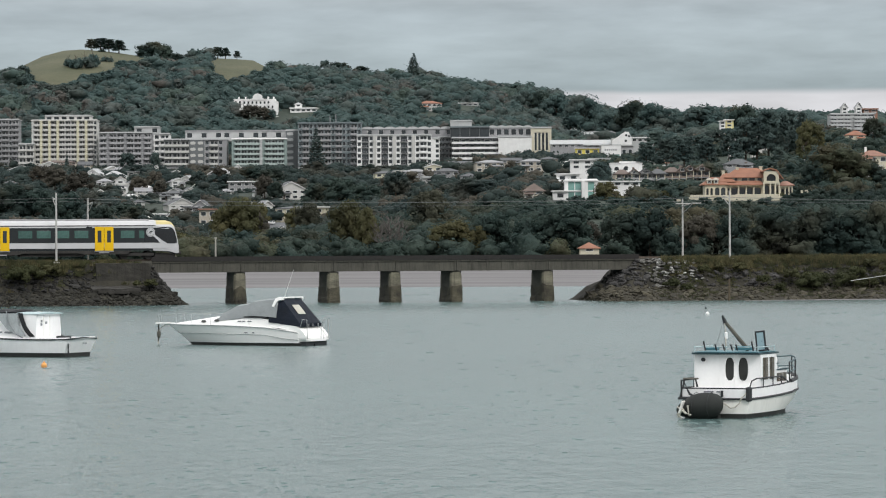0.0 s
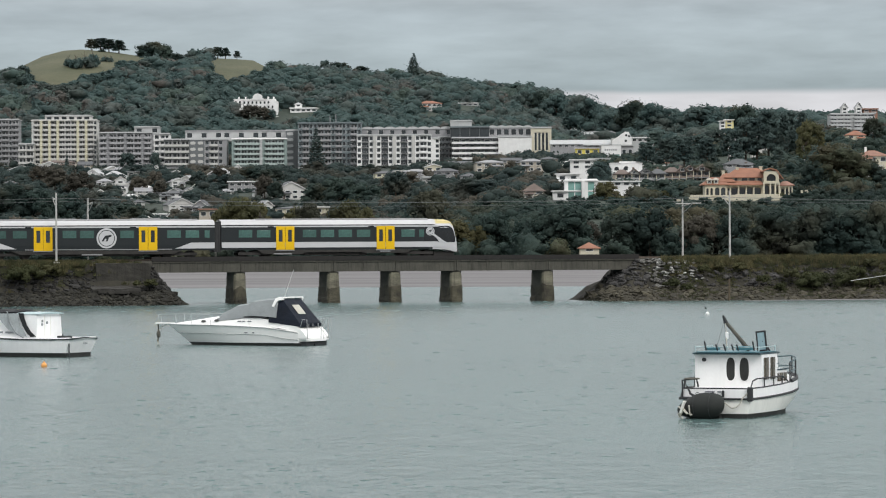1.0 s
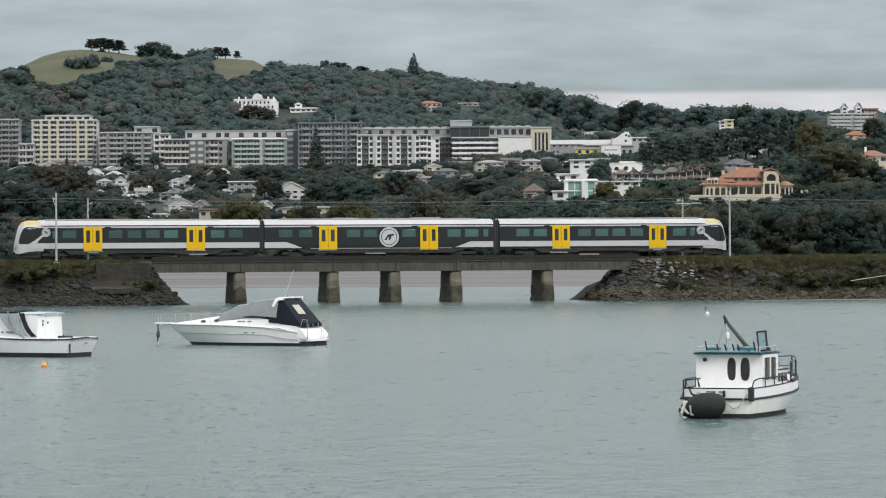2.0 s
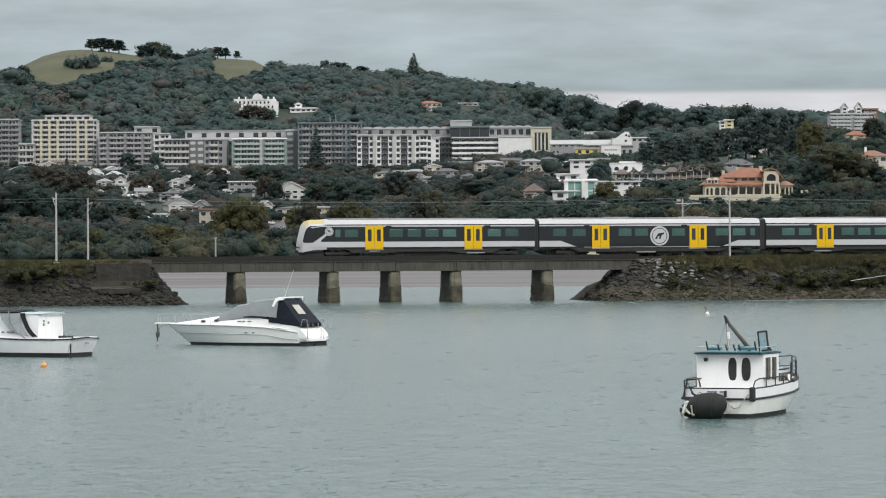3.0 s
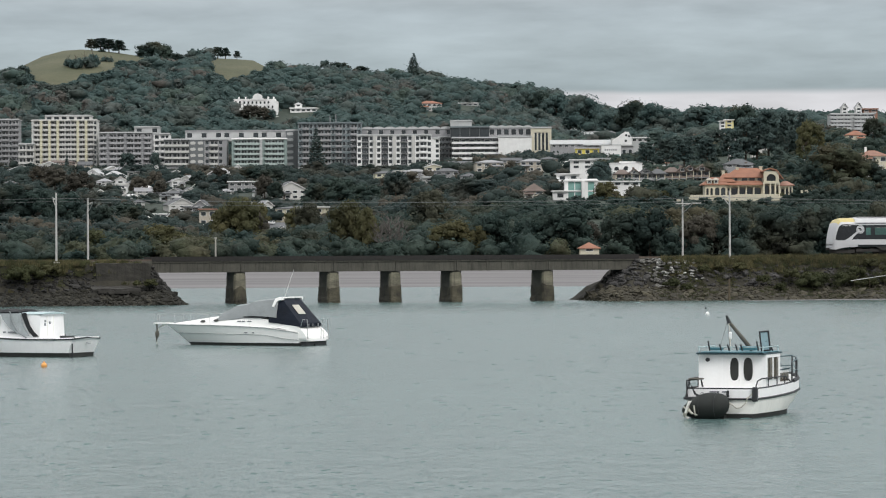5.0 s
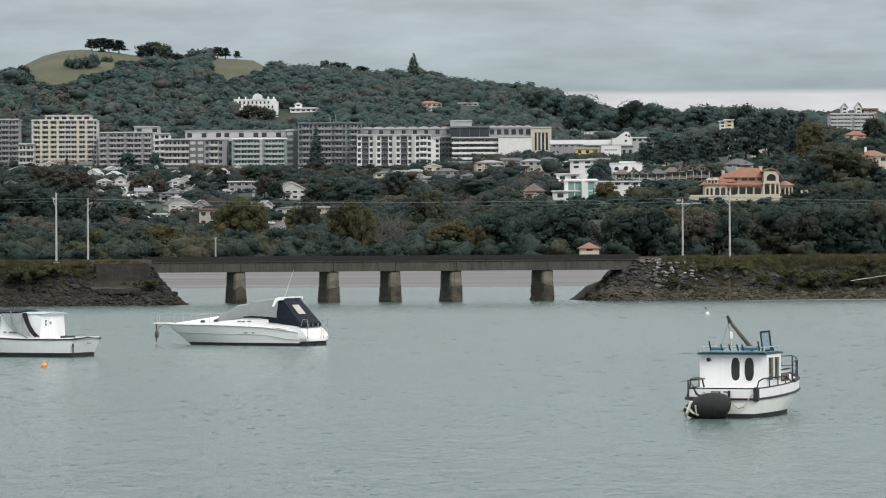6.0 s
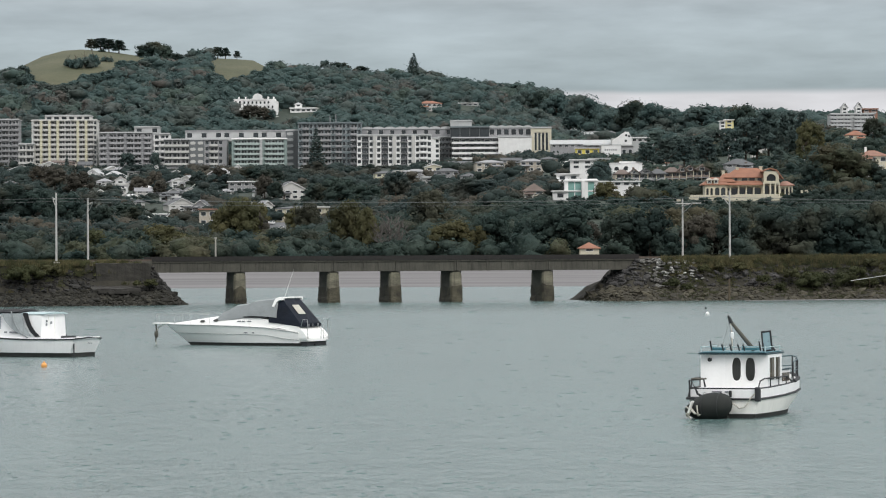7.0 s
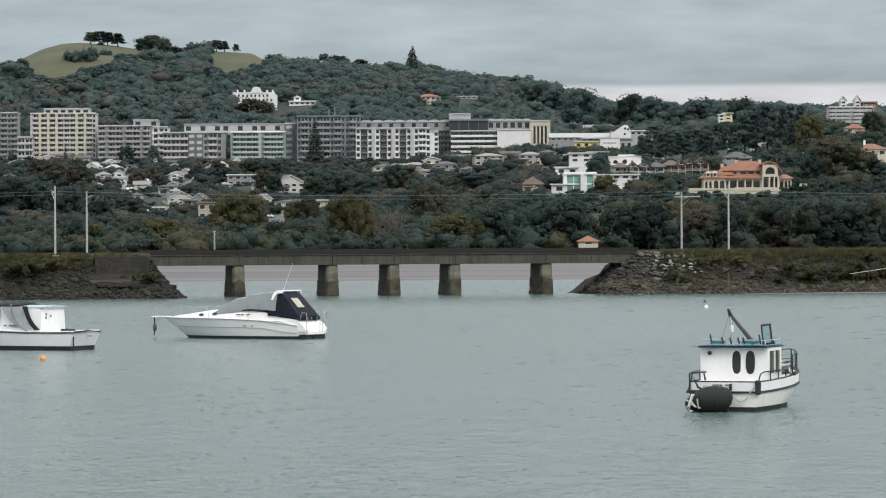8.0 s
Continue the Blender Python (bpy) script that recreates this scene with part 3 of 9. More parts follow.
CLEAR = []   # stretches of ground kept free of woods: x0, x1, y0, y1


def scatter(seed, x0, x1, y0, y1, step, tall, keep=1.0, free=None, canopy=999.0, broad=1.0):
    """Jittered tree places within a fan that widens with distance."""
    free = CLEAR if free is None else free
    rng = random.Random(seed)
    out, y = [], y0
    while y < y1:
        x = x0
        while x < x1:
            px, py = x + rng.uniform(-0.5, 0.5) * step, y + rng.uniform(-0.5, 0.5) * step
            if abs(px) < py * 0.132 + 25 and rng.random() < keep and not any(a < px < b and c < py < d for a, b, c, d in free):
                h, w = tall * rng.uniform(0.65, 1.3), rng.uniform(0.85, 1.25) * broad
                h = min(h, canopy - ground_z(px, py))
                if h > 2.0:
                    out.append((px, py, h, w))
            x += step
        y += step
    return out


# ---- railway: bridge, embankments, track ----
from mathutils.bvhtree import BVHTree

BANK_STONE = material("dark_bank_stone", (0.036, 0.034, 0.030), rough=0.92, vary=0.5, scale=1.1, bump=0.9, bump_scale=3)
WALL_DARK = material("stained_wall_concrete", (0.031, 0.029, 0.024), rough=0.9, vary=0.5, scale=1.3, bump=0.6, bump_scale=4, streak=0.5)
RAIL_Z = 4.38
BRIDGE_ENDS = (-29.6, 19.6)
PIERS = (-20.9, -11.6, -5.4, 0.8, 10.2)


def build_bridge():
    t = thing("railway_bridge", LINE, "low concrete railway bridge on five stained piers in the bay", "bridge")
    for s in PIERS:
        p = thing_part_pier(t, s)
    stops = (BRIDGE_ENDS[0],) + PIERS + (BRIDGE_ENDS[1],)
    for a, b in zip(stops, stops[1:]):
        bm = bmesh.new()
        box(bm, a + 0.02, b - 0.02, -2.2, -1.75, 3.07, 4.02)
        box(bm, a + 0.02, b - 0.02, 1.75, 2.2, 3.07, 4.02)
        box(bm, a + 0.02, b - 0.02, -1.72, 1.72, 3.35, 3.95)
        box(bm, a + 0.02, b - 0.02, -2.32, -1.7, 4.025, 4.16)
        box(bm, a + 0.02, b - 0.02, 1.7, 2.32, 4.025, 4.16)
        n = max(2, round((b - a) / 1.55))
        for i in range(n + 1):
            x = a + 0.12 + (b - a - 0.24) * i / n
            box(bm, x - 0.09, x + 0.09, -2.27, -2.203, 3.1, 4.02)
        part("girder", bm, GIRDER, t)
    for name, y in (("kerb", -2.28), ("kerb", 2.28)):
        part(name, boxes((BRIDGE_ENDS[0], BRIDGE_ENDS[1], y - 0.1, y + 0.1, 4.165, 4.6)), STEEL_RUST, t)
    for e, sgn in ((BRIDGE_ENDS[0], -1), (BRIDGE_ENDS[1], 1)):
        bm = extrude([(e - sgn * 0.25, 2.9), (e - sgn * 0.25, 3.062), (e + sgn * 0.02, 3.062), (e + sgn * 0.02, 4.2), (e + sgn * 1.6, 4.2), (e + sgn * 1.6, 1.5), (e + sgn * 0.9, 1.5)], "y", -2.5, 2.5)
        part("abutment", bm, GIRDER, t)


def thing_part_pier(t, s):
    def ring(z, half, long, cut=0.16):
        nose = long + half * 0.35
        pts = [(-half, -long), (-half + cut, -nose), (half - cut, -nose), (half, -long), (half, long), (half - cut, nose), (-half + cut, nose), (-half, long)]
        return [(s + x, y, z) for x, y in pts]
    body = part("pier", loft([ring(0.9, 0.59, 1.95), ring(3.06, 0.56, 1.9)]), PIER_SIDE_SHADED, t, "stained pier, coloured darker for the shade under the deck")
    # cutwaters at both ends, in weathered concrete coloured paler for the light there
    for sgn in (-1, 1):
        def nose(z, half):
            return [(s - half - 0.012, sgn * 1.55, z), (s - half - 0.012, sgn * 1.96, z), (s - half + 0.16, sgn * 2.16, z), (s + half - 0.16, sgn * 2.16, z), (s + half + 0.012, sgn * 1.96, z), (s + half + 0.012, sgn * 1.55, z)]
        part("cutwater", loft([nose(0.9, 0.59), nose(1.7, 0.585), nose(2.72, 0.565), nose(2.95, 0.46)]), PIER_NOSE_LIT, body, "weathered cutwater with tide stains, coloured paler for the light on it")
    foot = loft([ring(-1.9, 0.66, 2.2), ring(-0.05, 0.63, 2.2), ring(0.25, 0.65, 2.2), ring(0.6, 0.62, 2.18), ring(1.05, 0.61, 2.17), ring(1.55, 0.597, 2.165)])
    bmesh.ops.subdivide_edges(foot, edges=foot.edges[:], cuts=3, use_grid_fill=True)
    for v in foot.verts:
        v.co += (noise.noise_vector(v.co * 2.3 + Vector((s, 0, 0))) * 0.07 + noise.noise_vector(v.co * 6.1 + Vector((s, 3, 0))) * 0.045) * (1 - 0.8 * smooth_step(0.4, 1.2, v.co.z))
        if v.co.z > 0.7:
            v.co.z += 0.45 * noise.noise((v.co.x * 1.7, v.co.y * 1.7, s))
    part("pier_foot", foot, TIDEMARK, body, "dark shell-crusted foot")
    return body


def bank_section(front, crest, s):
    """Cross-section of an embankment, front to back (y, z)."""
    return [(-front - 3, -1.9), (-front, -0.1), (-front * 0.72, 0.9), (-front * 0.55, 1.25), (-front * 0.42, 2.6), (-2.9, crest - 0.35), (-2.3, crest),
            (2.3, crest), (3.2, crest - 0.3), (front * 0.55, 1.3), (front, -0.1), (front + 3, -1.9)]


def bank_point(side, s, u):
    """A place on a bank's bay face, for scattering: s along the line, u from the crest (0) to the water (1)."""
    front, inner, run = side
    sec = bank_section(front, 4.12, s)
    ys = [p[0] for p in reversed(sec[1:7])]
    zs = [p[1] for p in reversed(sec[1:7])]
    at = u * 5
    i = min(4, int(at))
    y = ys[i] + (ys[i + 1] - ys[i]) * (at - i)
    z = zs[i] + (zs[i + 1] - zs[i]) * (at - i)
    return (s, y, z)


def build_bank(name, label, outer, inner, front, run):
    """An embankment along the line; beyond its inner end it slopes down into the water over `run` metres."""
    away = 1 if inner > outer else -1
    n = int(abs(inner - outer) / 1.5)
    stops = [outer + (inner - outer) * i / n for i in range(n + 1)]
    rows = []
    for s in stops:
        rows.append([(s + noise.noise((s * 0.4, j, 1)) * 0.25, y + noise.noise((s * 0.3, j * 3.1, 2)) * (0.5 if 0 < j < 5 else 0.05),
                      z + noise.noise((s * 0.5, j * 2.3, 5)) * (0.22 if 0 < j < 5 else 0.02)) for j, (y, z) in enumerate(bank_section(front, 4.12, s))])
    # the end cone: each step is lower and farther out
    for k in range(1, 9):
        u = k / 8
        top = 4.12 - 5.6 * u
        row = []
        for j, (y, z) in enumerate(bank_section(front, 4.12, inner)):
            wob = noise.noise((k * 0.9, j * 1.7, 8)) * 0.3
            zz = min(z, top)
            yy = y * (1 - 0.25 * u * u)
            row.append((inner + away * (run * 1.36 * u + wob), yy, zz + wob * 0.5))
        rows.append(row)
    ob = part(name, loft(rows, closed=True, caps=True), BANK, None, m=LINE.copy())
    return tagged(ob, label, "embankment", kind="structure")


def rock_mesh(k, mat):
    rng = np.random.default_rng(40 + k)
    bm = bmesh.new()
    bmesh.ops.create_icosphere(bm, subdivisions=1, radius=0.5)
    for v in bm.verts:
        v.co *= float(rng.uniform(0.7, 1.2))
        v.co.z *= 0.7
    me = bpy.data.meshes.new("rock")
    bm.to_mesh(me)
    bm.free()
    me.materials.append(mat)
    return me


def joined(name, label, category, meshes, poses, mat, m=None):
    """Small pieces past counting, in one mesh."""
    vs, fs, at = [], [], 0
    src = []
    for me in meshes:
        v = np.array([x.co[:] for x in me.vertices])
        f = np.array([p.vertices[:] for p in me.polygons])
        src.append((v, f))
    for i, p in enumerate(poses):
        v, f = src[i % len(src)]
        M = np.array(p)
        vs.append(v @ M[:3, :3].T + M[:3, 3])
        fs.append(f + at)
        at += len(v)
    ob = new(name, tri_mesh(name, np.concatenate(vs), np.concatenate(fs), mat))
    if m is not None:
        ob.matrix_basis = m
    return tagged(ob, label, category, kind="stuff")


build_bridge()
bank_w = build_bank("embankment_west", "dark rock-faced railway embankment with scrub on top", -150, -30.2, 8.5, 3.0)
bank_e = build_bank("embankment_east", "rubble-faced railway embankment with dry grass on top", 420, 19.6, 9.5, 4.8)


def build_track():
    t = thing("railway_track", LINE, "steel rails on timber sleepers and ballast", "railway track")
    for y in (-0.53, 0.53):
        bm = extrude([(y - 0.07, 4.2), (y + 0.07, 4.2), (y + 0.02, 4.24), (y + 0.035, RAIL_Z), (y - 0.035, RAIL_Z), (y - 0.02, 4.24)], "x", -150, 420)
        part("rail", bm, RAIL_STEEL, t, "worn steel rail")
    bm = bmesh.new()
    x = -60.0
    while x < 60:
        box(bm, x - 0.1, x + 0.1, -1.05, 1.05, 4.1, 4.198)
        x += 0.65
    part("sleepers", bm, STEEL_RUST, t)
    bm = bmesh.new()
    for a, b in ((-150, BRIDGE_ENDS[0] - 2.3), (BRIDGE_ENDS[1] + 2.3, 420)):
        q = extrude([(-1.9, 4.0), (-1.3, 4.17), (1.3, 4.17), (1.9, 4.0)], "x", a, b)
        me = bpy.data.meshes.new("tmp")
        q.to_mesh(me)
        q.free()
        bm.from_mesh(me)
        bpy.data.meshes.remove(me)
    part("ballast_bed", bm, BALLAST, t)


build_track()


# ---- rock, rubble and scrub on the banks ----
def dress_bank(bank, side, s0, s1, seed, big, low_mat, face_mat):
    """Boulders as pieces of the bank, small stones between them in one mesh."""
    rng = random.Random(seed)
    kit = [rock_mesh(k, face_mat) for k in range(4)]
    low = [rock_mesh(k + 4, low_mat) for k in range(4)]
    front, inner, run = side
    skin = BVHTree.FromPolygons([v.co for v in bank.data.vertices], [p.vertices for p in bank.data.polygons])
    reach = run * 1.15 * (1 if inner > s0 + 1 else -1)
    a, b = min(s0, inner + reach), max(s1, inner + reach)
    poses, count, tries = [], 0, 0
    while (count < big or len(poses) < 2800) and tries < 30000:
        tries += 1
        s, y = rng.uniform(a - 1, b + 1), rng.uniform(-front - 0.4, -2.4)
        if rng.random() < 0.25:
            s = rng.uniform(min(inner, inner + reach), max(inner, inner + reach))
        end = (s - inner) * (1 if reach > 0 else -1) > -0.8
        if end:
            y = rng.uniform(-front - 0.2, 1.5)
        p, n, k, dist = skin.ray_cast((s, y, 20), (0, 0, -1))
        if p is None or p.z < -0.25 or (p.z > 3.3 and not end) or p.z > 3.9:
            continue
        if inner < 0 and s > -35.4 and p.z > 1.75 and not end:
            continue
        turn = (rng.uniform(-35, 35), rng.uniform(-35, 35), rng.uniform(0, 360))
        if count < big and rng.random() < 0.3:
            size = rng.uniform(0.4, 1.05)
            m = pose(p.x, p.y, p.z, *turn) @ Matrix.Diagonal((size * rng.uniform(0.9, 1.5), size, size * 0.75, 1))
            piece("rock", (low if p.z < 1.35 else kit)[count % 4], bank, m=m)
            count += 1
        elif len(poses) < 2800:
            size = rng.uniform(0.14, 0.5)
            poses.append(pose(p.x, p.y, p.z, *turn) @ Matrix.Diagonal((size * 1.4, size, size * 0.8, 1)))
    foot = [m for m in poses if m.translation.z < 1.3]
    face = [m for m in poses if m.translation.z >= 1.3]
    joined("shore_stones", "small brown stones at the foot of the embankment", "stones", low, foot, low_mat, LINE.copy())
    joined("rubble_stones", "small charcoal stones on the embankment face", "stones", kit, face, face_mat, LINE.copy())


def tuft_mesh(rng, blades, height, spread):
    vs, fs = [], []
    for b in range(blades):
        a, r = rng.uniform(0, 6.283), spread * math.sqrt(rng.random())
        x, y = r * math.cos(a), r * math.sin(a)
        h = height * rng.uniform(0.5, 1.2)
        w = 0.035
        lean = rng.uniform(0.1, 0.5) * h
        c = rng.uniform(0, 6.283)
        k = len(vs)
        vs += [(x - w, y, 0), (x + w, y, 0), (x + lean * math.cos(c), y + lean * math.sin(c), h)]
        fs.append((k, k + 1, k + 2))
    return np.array(vs), np.array(fs)


def grass_on(name, label, places, mat, height, seed, blades=26):
    """Tufts in one mesh; places in the line's space."""
    rng = random.Random(seed)
    kit = [tuft_mesh(rng, blades, height, 0.42) for k in range(6)]
    vs, fs, at = [], [], 0
    for i, (x, y, z, s) in enumerate(places):
        v, f = kit[i % 6]
        vs.append(v * s + (x, y, z - 0.05))
        fs.append(f + at)
        at += len(v)
    ob = new(name, tri_mesh(name, np.concatenate(vs), np.concatenate(fs), mat))
    ob.matrix_basis = LINE.copy()
    return tagged(ob, label, "grass", kind="stuff")


def scrub(s, y, z, size, mat, label):
    k = int(abs(s * 13)) % 3
    t = thing("bush", LINE @ pose(s, y, z - 0.25 * size, 0, 0, s * 77 % 360), label, "bush", group="bushes on the embankment")
    q = size / 5.0
    t.scale = (q, q, q)
    piece("crown", crown("bush", mat, k), t)


def dress_banks():
    west, east = (8.5, -30.2, 3.0), (9.5, 19.6, 4.8)
    dress_bank(bank_w, west, -46, -30.2, 3, 260, ROCK_WET, ROCK_DARK)
    dress_bank(bank_e, east, 19.6, 50, 4, 290, ROCK_LOW, ROCK)
    rng = random.Random(5)
    pale = [rock_mesh(k + 9, ROCK_PALE) for k in range(3)]
    for i in range(34):
        p = bank_point(east, rng.uniform(21.0, 25.5), rng.uniform(0.12, 0.5))
        size = rng.uniform(0.25, 0.55)
        piece("pale_stone", pale[i % 3], bank_e, "pale rubble stone", pose(p[0], p[1] - 0.15, p[2] + 0.12, rng.uniform(-30, 30), 10, rng.uniform(0, 360)) @ Matrix.Diagonal((size * 1.3, size, size * 0.7, 1)))
    # grey stone pitching beside the bridge
    grey = [rock_mesh(k + 14, ROCK_GREY) for k in range(4)]
    for i in range(130):
        sp = rng.uniform(19.4, 24.6)
        p = bank_point(east, sp, rng.uniform(0.02, 0.62))
        size = rng.uniform(0.25, 0.6)
        piece("pitching_stone", grey[i % 4], bank_e, "grey pitching stone", pose(p[0], p[1] - 0.1, p[2] + 0.05, rng.uniform(-30, 30), rng.uniform(-20, 20), rng.uniform(0, 360)) @ Matrix.Diagonal((size * 1.3, size, size * 0.75, 1)))
    dry, green = [], []
    for i in range(1500):
        s = rng.uniform(22, 56)
        p = bank_point(east, s, abs(rng.gauss(0.05, 0.16)))
        (dry if rng.random() < 0.5 else green).append((p[0], p[1] + rng.uniform(-0.3, 0.3), p[2], rng.uniform(0.7, 1.25)))
    for i in range(700):
        s = rng.uniform(-48, -31 if rng.random() < 0.25 else -36.5)
        p = bank_point(west, s, abs(rng.gauss(0.08, 0.17)))
        (green if rng.random() < 0.75 else dry).append((p[0], p[1] + rng.uniform(-0.3, 0.3), p[2], rng.uniform(0.6, 1.1)))
    for i in range(520):
        p = bank_point(east, rng.uniform(20, 56), rng.choice((rng.uniform(0.25, 0.62), rng.uniform(0.7, 0.95))))
        green.append((*p, rng.uniform(0.5, 0.9)))
    for i in range(150):
        s = rng.uniform(-110, 130)
        if not -34 < s < 24:
            dry.append((s, rng.uniform(2.4, 3.4), 3.9, rng.uniform(0.8, 1.3)))
    grass_on("dry_grass", "dry yellowish grass along the embankment crest", dry, GRASS_DRY, 0.46, 8)
    grass_on("green_grass", "green rank grass on the embankment", green, GRASS_GREEN, 0.4, 9)
    for s, y, z, size, mat in ((36.4, -6.2, 1.6, 2.0, GRASS_GREEN), (31.4, -6.0, 1.9, 1.1, GRASS_GREEN), (34.6, -5.4, 2.4, 1.2, LEAF_OLIVE), (41.6, -5.2, 2.4, 1.6, GRASS_GREEN), (42.6, -6.4, 1.5, 1.4, GRASS_GREEN), (46.0, -6.2, 1.6, 1.5, GRASS_GREEN), (23.2, -6.8, 1.2, 1.0, GRASS_GREEN), (27.4, -4.2, 3.3, 0.8, LEAF_OLIVE), (37.4, -5.9, 1.9, 1.5, GRASS_GREEN), (40.0, -6.0, 1.7, 2.0, GRASS_GREEN), (33.0, -6.6, 1.2, 0.9, GRASS_GREEN), (47.0, -4.3, 2.9, 2.6, GRASS_GREEN),
                               (48.6, -3.6, 3.4, 2.4, LEAF_OLIVE), (44.8, -5.6, 1.9, 1.6, GRASS_GREEN), (43.6, -4.0, 3.4, 1.2, LEAF_OLIVE), (29.5, -4.4, 3.2, 1.0, LEAF_OLIVE), (25.6, -4.6, 3.0, 0.9, GRASS_GREEN),
                               (21.9, -6.2, 1.6, 1.1, GRASS_GREEN), (-41.5, -4.1, 3.0, 1.7, GRASS_GREEN), (-43.0, -4.6, 2.7, 1.9, GRASS_GREEN), (-39.6, -3.8, 3.3, 1.3, LEAF_OLIVE), (-30.2, -5.0, 2.0, 0.9, GRASS_GREEN), (-31.5, -5.2, 2.0, 0.7, GRASS_GREEN)):
        scrub(s, y, z, size * 0.8, mat, "olive green scrub bush on the embankment")
    # concrete shelf at the foot of the west bank, stake and gangway at the east bank
    t = thing("concrete_slab", LINE @ pose(-33.6, -5.3, 1.55, 8, 0, 2), "broken grey concrete slab on the bank", "slab")
    part("slab", rough_box(-2.3, 2.3, -0.8, 0.9, -0.25, 0.12, 6, 0.1, 5), BANK_STONE, t)
    part("broken_edge", rough_box(-1.9, 1.2, -1.0, -0.75, -0.3, 0.0, 4, 0.1, 8), BANK_STONE, t)
    t = thing("retaining_wall", LINE @ pose(-32.45, -2.95, 1.2), "dark stained concrete retaining wall beside the bridge", "wall")
    part("wall", rough_box(-2.75, 2.5, -0.75, 0.6, 0.2, 2.8, 9, 0.07, 11), WALL_DARK, t)
    part("footing", rough_box(-2.9, 2.2, -1.5, -0.7, -0.2, 0.62, 8, 0.12, 12), BANK_STONE, t)
    t = thing("mooring_stake", LINE @ pose(26.6, -9.6, -0.6), "weathered timber stake in the mud", "stake")
    part("stake", tube([(0, 0, -0.6), (0.05, 0, 2.7)], 0.13, 7, taper=0.1), TIMBER_DARK, t)
    t = thing("mud_bar", LINE @ pose(0, -13.0, -0.06), "thin dark wet mud bar just above the water", "mud")
    rows = []
    for k in range(25):
        u = k / 24
        w, h = 0.5 * math.sin(math.pi * min(1, 0.04 + u * 0.96)) ** 0.4 + 0.05 * noise.noise((k * 1.3, 0, 0)), 0.06 + 0.1 * math.sin(math.pi * min(0.97, 0.03 + u)) ** 0.5 + 0.03 * noise.noise((k * 0.9, 4, 0))
        rows.append([(27 + 34 * u, 0.35 * math.sin(k * 0.5) + a * w, b * h) for a, b in ((-1, -1), (-0.5, 0.8), (0, 1), (0.5, 0.8), (1, -1))])
    part("mud", loft(rows), MUD, t)
    t = thing("gangway", LINE @ pose(39.6, -8.9, 1.85), "grey metal gangway rail leading down the bank", "gangway")
    part("handrail", tube([(0, 0, 0), (5.5, 0, 0.75), (12, 0, 1.5)], 0.035, 6), POLE_GREY, t)
    for k in range(7):
        part("rail_post", tube([(0.4 + 1.6 * k, 0, -1.0 + 0.1 * k), (0.4 + 1.6 * k, 0, 0.03 + 0.2 * k)], 0.02, 5), TIMBER_DARK, t)


# ---- the electric train ----
T_BODY = material("charcoal_train_paint", (0.022, 0.026, 0.028), rough=0.45, vary=0.12, scale=0.5, spec=0.2)
T_WHITE = material("silver_white_train_paint", (0.50, 0.50, 0.51), rough=0.35, vary=0.10, scale=0.35, stretch=(0.5, 1, 1))
T_YELLOW = material("yellow_door_paint", (0.72, 0.44, 0.006), rough=0.5, vary=0.06, scale=0.8, spec=0.25)
T_GLASS = material("tinted_train_glass", (0.050, 0.112, 0.098), rough=0.1, vary=0.4, scale=0.7, each=0.35)
T_UNDER = material("grimy_underframe", (0.028, 0.026, 0.024), rough=0.8, vary=0.4, scale=1.5)
T_GREY = material("roof_grey_paint", (0.25, 0.25, 0.255), rough=0.5, vary=0.15, scale=0.6)


CAB_GLASS = material("black_cab_glass", (0.012, 0.014, 0.016), rough=0.12, vary=0.2, scale=0.6)


def shell(w, top, low=0.85):
    """Cross-section of a carriage: y, z."""
    half = [(w * 0.97, low), (w, low + 0.5), (w, min(3.0, top - 0.45)), (w * 0.95, min(3.36, top - 0.22)), (w * 0.8, min(3.62, top - 0.08)), (w * 0.45, top - 0.02)]
    return [(y, z) for y, z in half] + [(0, top)] + [(-y, z) for y, z in reversed(half)]


def door_mesh():
    bm = bmesh.new()
    for a, b in ((-0.9, -0.02), (0.02, 0.9)):
        c = (a + b) / 2
        # leaf with a window hole
        box(bm, a, c - 0.19, -0.03, 0.03, 0.06, 2.35)
        box(bm, c + 0.19, b, -0.03, 0.03, 0.06, 2.35)
        box(bm, c - 0.19, c + 0.19, -0.03, 0.03, 0.06, 0.84)
        box(bm, c - 0.19, c + 0.19, -0.03, 0.03, 2.0, 2.35)
    me = bpy.data.meshes.new("door")
    bm.to_mesh(me)
    bm.free()
    me.materials.append(T_YELLOW)
    return me


def plate(name, outline, y, thick, mat, parent, label=""):
    return part(name, extrude(outline, "y", y - thick / 2, y + thick / 2), mat, parent, label)


T_BROW = material("faded_yellow_panel", (0.55, 0.46, 0.20), rough=0.5)
DOOR = door_mesh()


def pane_mesh(w, h):
    bm = boxes((-w / 2, w / 2, -0.012, 0.012, 0, h), bevel=0.01)
    me = bpy.data.meshes.new("pane")
    bm.to_mesh(me)
    bm.free()
    me.materials.append(T_GLASS)
    return me


PANES = {w: pane_mesh(w, 0.72) for w in (1.35, 0.5, 0.9)}
DOOR_PANE = pane_mesh(0.37, 1.15)
DOOR_PANE.materials.clear()
DOOR_PANE.materials.append(GLASS_DARK)


